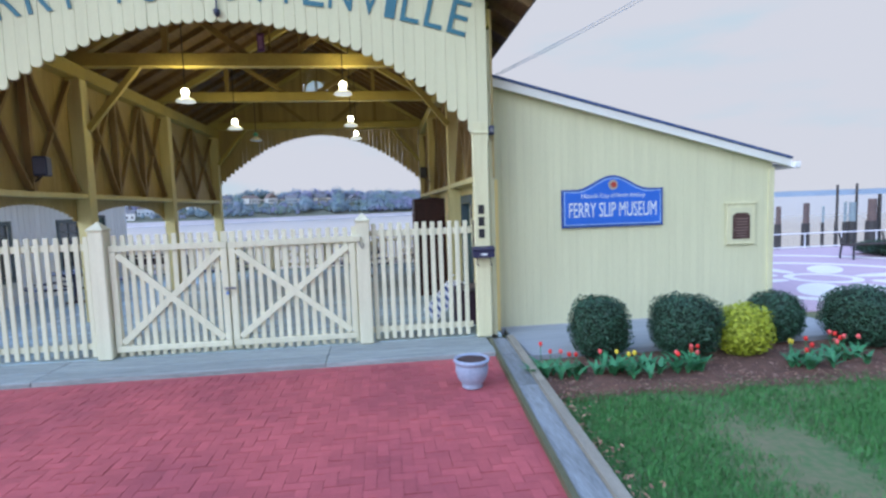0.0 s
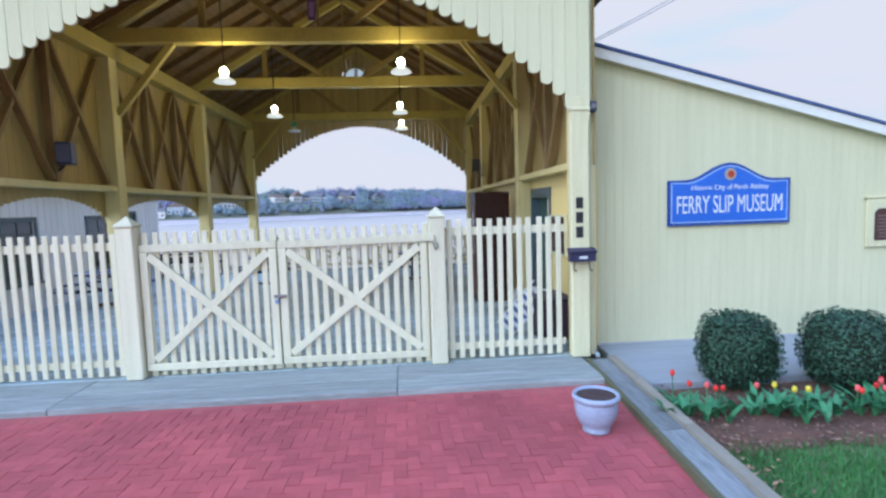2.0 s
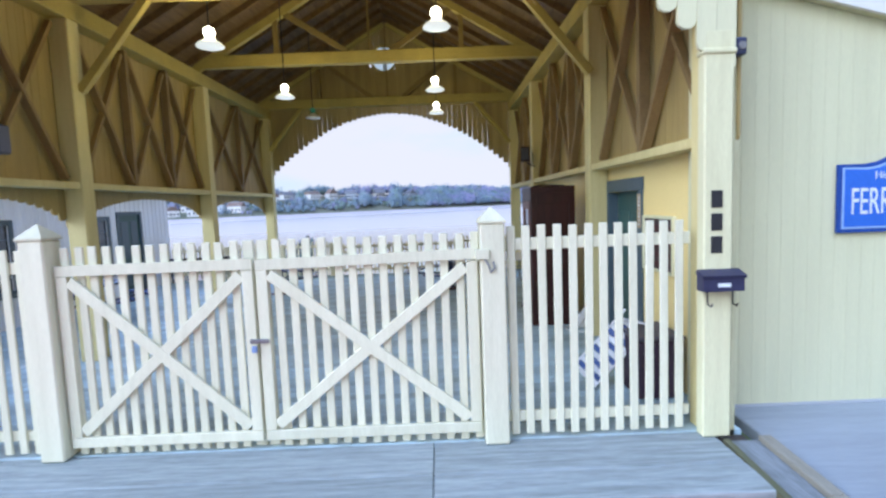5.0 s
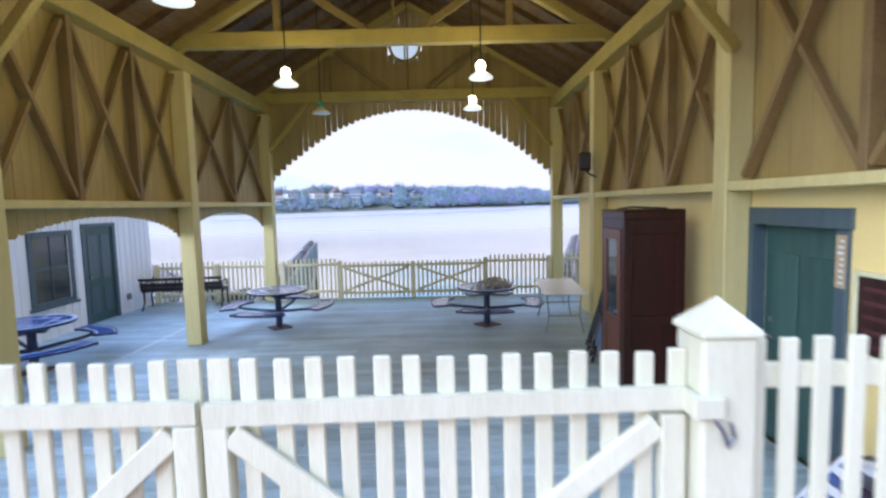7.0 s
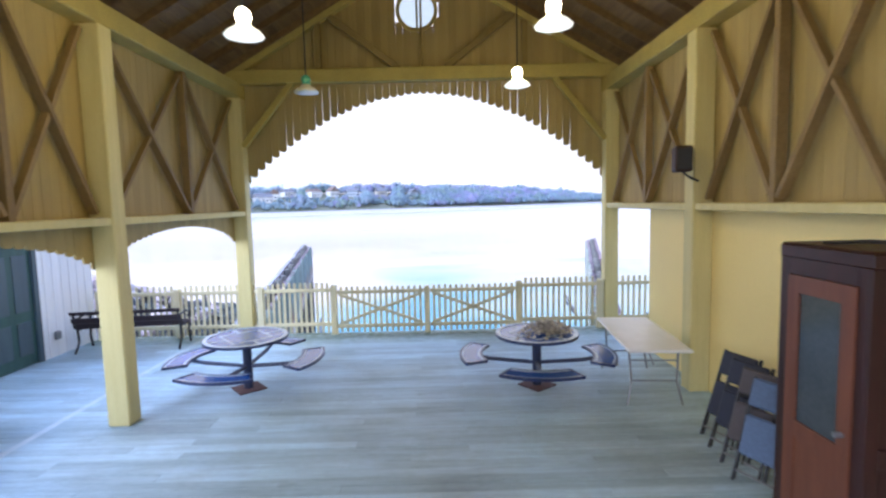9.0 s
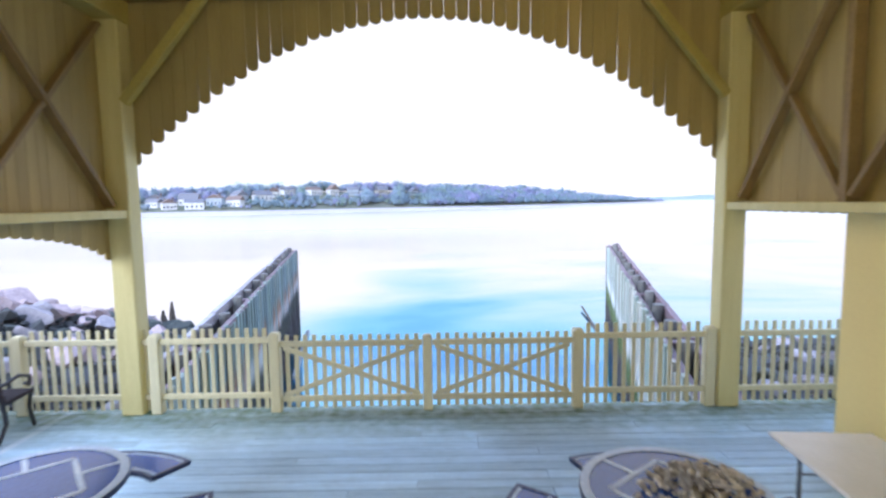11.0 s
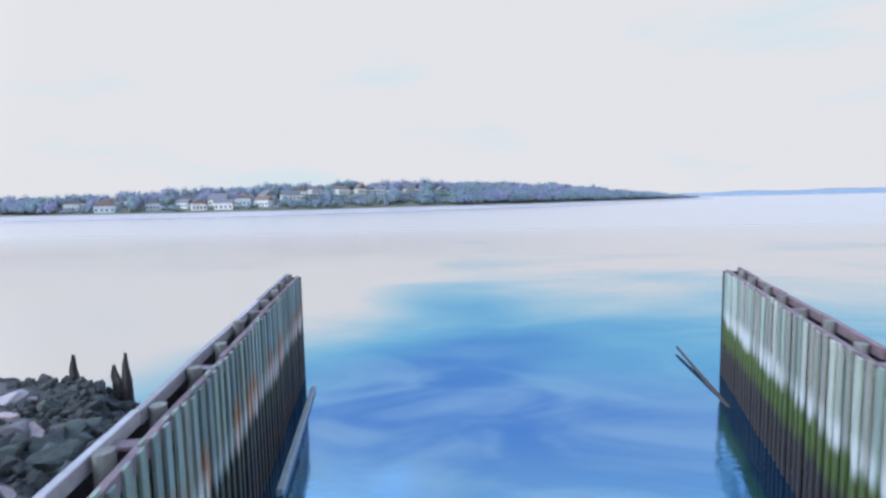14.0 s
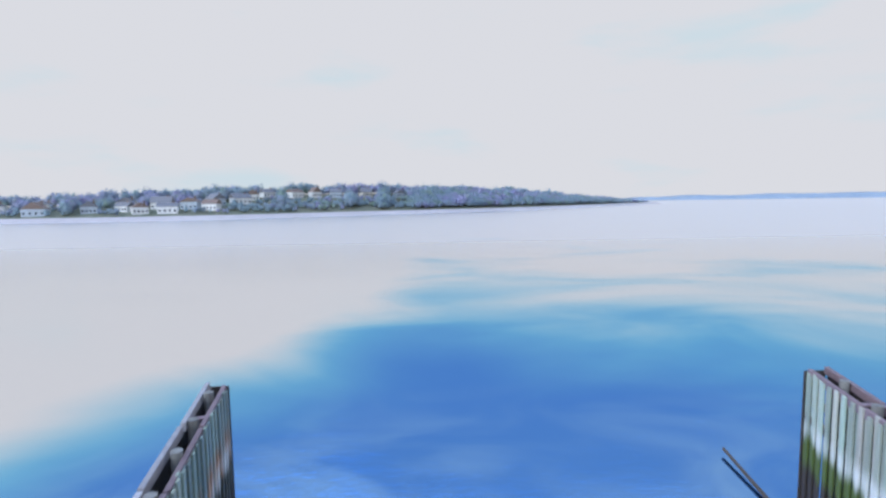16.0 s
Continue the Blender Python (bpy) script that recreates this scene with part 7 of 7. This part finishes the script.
bm = B()
row0, row1, row2 = [], [], []
for i in range(41):
    x = 900 + i * 70
    h = 26 * (1 - math.exp(-i * 0.12)) + 10 * noise.noise((i * 0.3, 0, 0)) + 3
    row0.append(bm.verts.new((x, 3300 - i * 20, WATER - 1)))
    row1.append(bm.verts.new((x, 3320 - i * 20, WATER + max(2, h))))
    row2.append(bm.verts.new((x, 3500 - i * 20, WATER + max(2, h) * 1.2)))
for a, b in ((row0, row1), (row1, row2)):
    for i in range(40):
        bm.faces.new((a[i], a[i + 1], b[i + 1], b[i]))
# blue distance haze put into the hills' base colour
structure("backdrop", bm, mat("hazed_hills", (0.26, 0.31, 0.37), (0.21, 0.26, 0.32), rnd=0, scale=0.01, fine=0.1, bump=0), "distant hills tinted with blue haze beyond the bay", "hills")

# ---- herringbone bricks of the paving ----
random.seed(2)
L, W = 0.205, 0.1
bm = B()
box(bm, 0.003, L - 0.003, 0.003, W - 0.003, -0.07, 0.0, 0.004)
BR_H = mesh_of("brick", bm, BRICK)
bm = B()
box(bm, 0.003, W - 0.003, 0.003, L - 0.003, -0.07, 0.0, 0.004)
BR_V = mesh_of("brick", bm, BRICK)
near, vv, ff, base = [], [], [], 0
cell = np.array([(x, y, z) for z in (-0.07, 0) for x, y in ((0, 0), (1, 0), (1, 1), (0, 1))], float)
quads = np.array([(4, 5, 6, 7), (0, 1, 5, 4), (1, 2, 6, 5), (2, 3, 7, 6), (3, 0, 4, 7)])
rows_y = int((APRON[3] - APRON[2]) / W)
cols_x = int((APRON[1] - APRON[0]) / W)
for r in range(rows_y):
    for c in range(cols_x):
        k = (c - r) % 4
        x, y = APRON[0] + c * W, APRON[2] + r * W
        if k == 0 and c < cols_x - 1:
            hor = True
        elif k == 3 and r < rows_y - 1:
            hor = False
        else:
            continue
        if x > 3.74 + (y + 0.6) * 0.075:
            continue
        z = -0.062 + random.uniform(-0.004, 0.002)
        if -1.9 < y and x > -1.2 and len(near) < 300:
            near.append((hor, x, y, z))
        else:
            sx, sy = (L - 0.006, W - 0.006) if hor else (W - 0.006, L - 0.006)
            pts = cell * np.array([sx, sy, 1]) + np.array([x + 0.003, y + 0.003, z])
            vv.append(pts)
            ff.append(quads + base)
            base += 8
for hor, x, y, z in near:
    part("brick", BR_H if hor else BR_V, None, pavement, at=(x, y, z))
me = bpy.data.meshes.new("bricks")
me.from_pydata(np.concatenate(vv).tolist(), [], np.concatenate(ff).tolist())
me.materials.append(BRICK_FAR)
tagged(part("bricks", me, None, pavement, "red herringbone paving bricks"), kind="stuff")
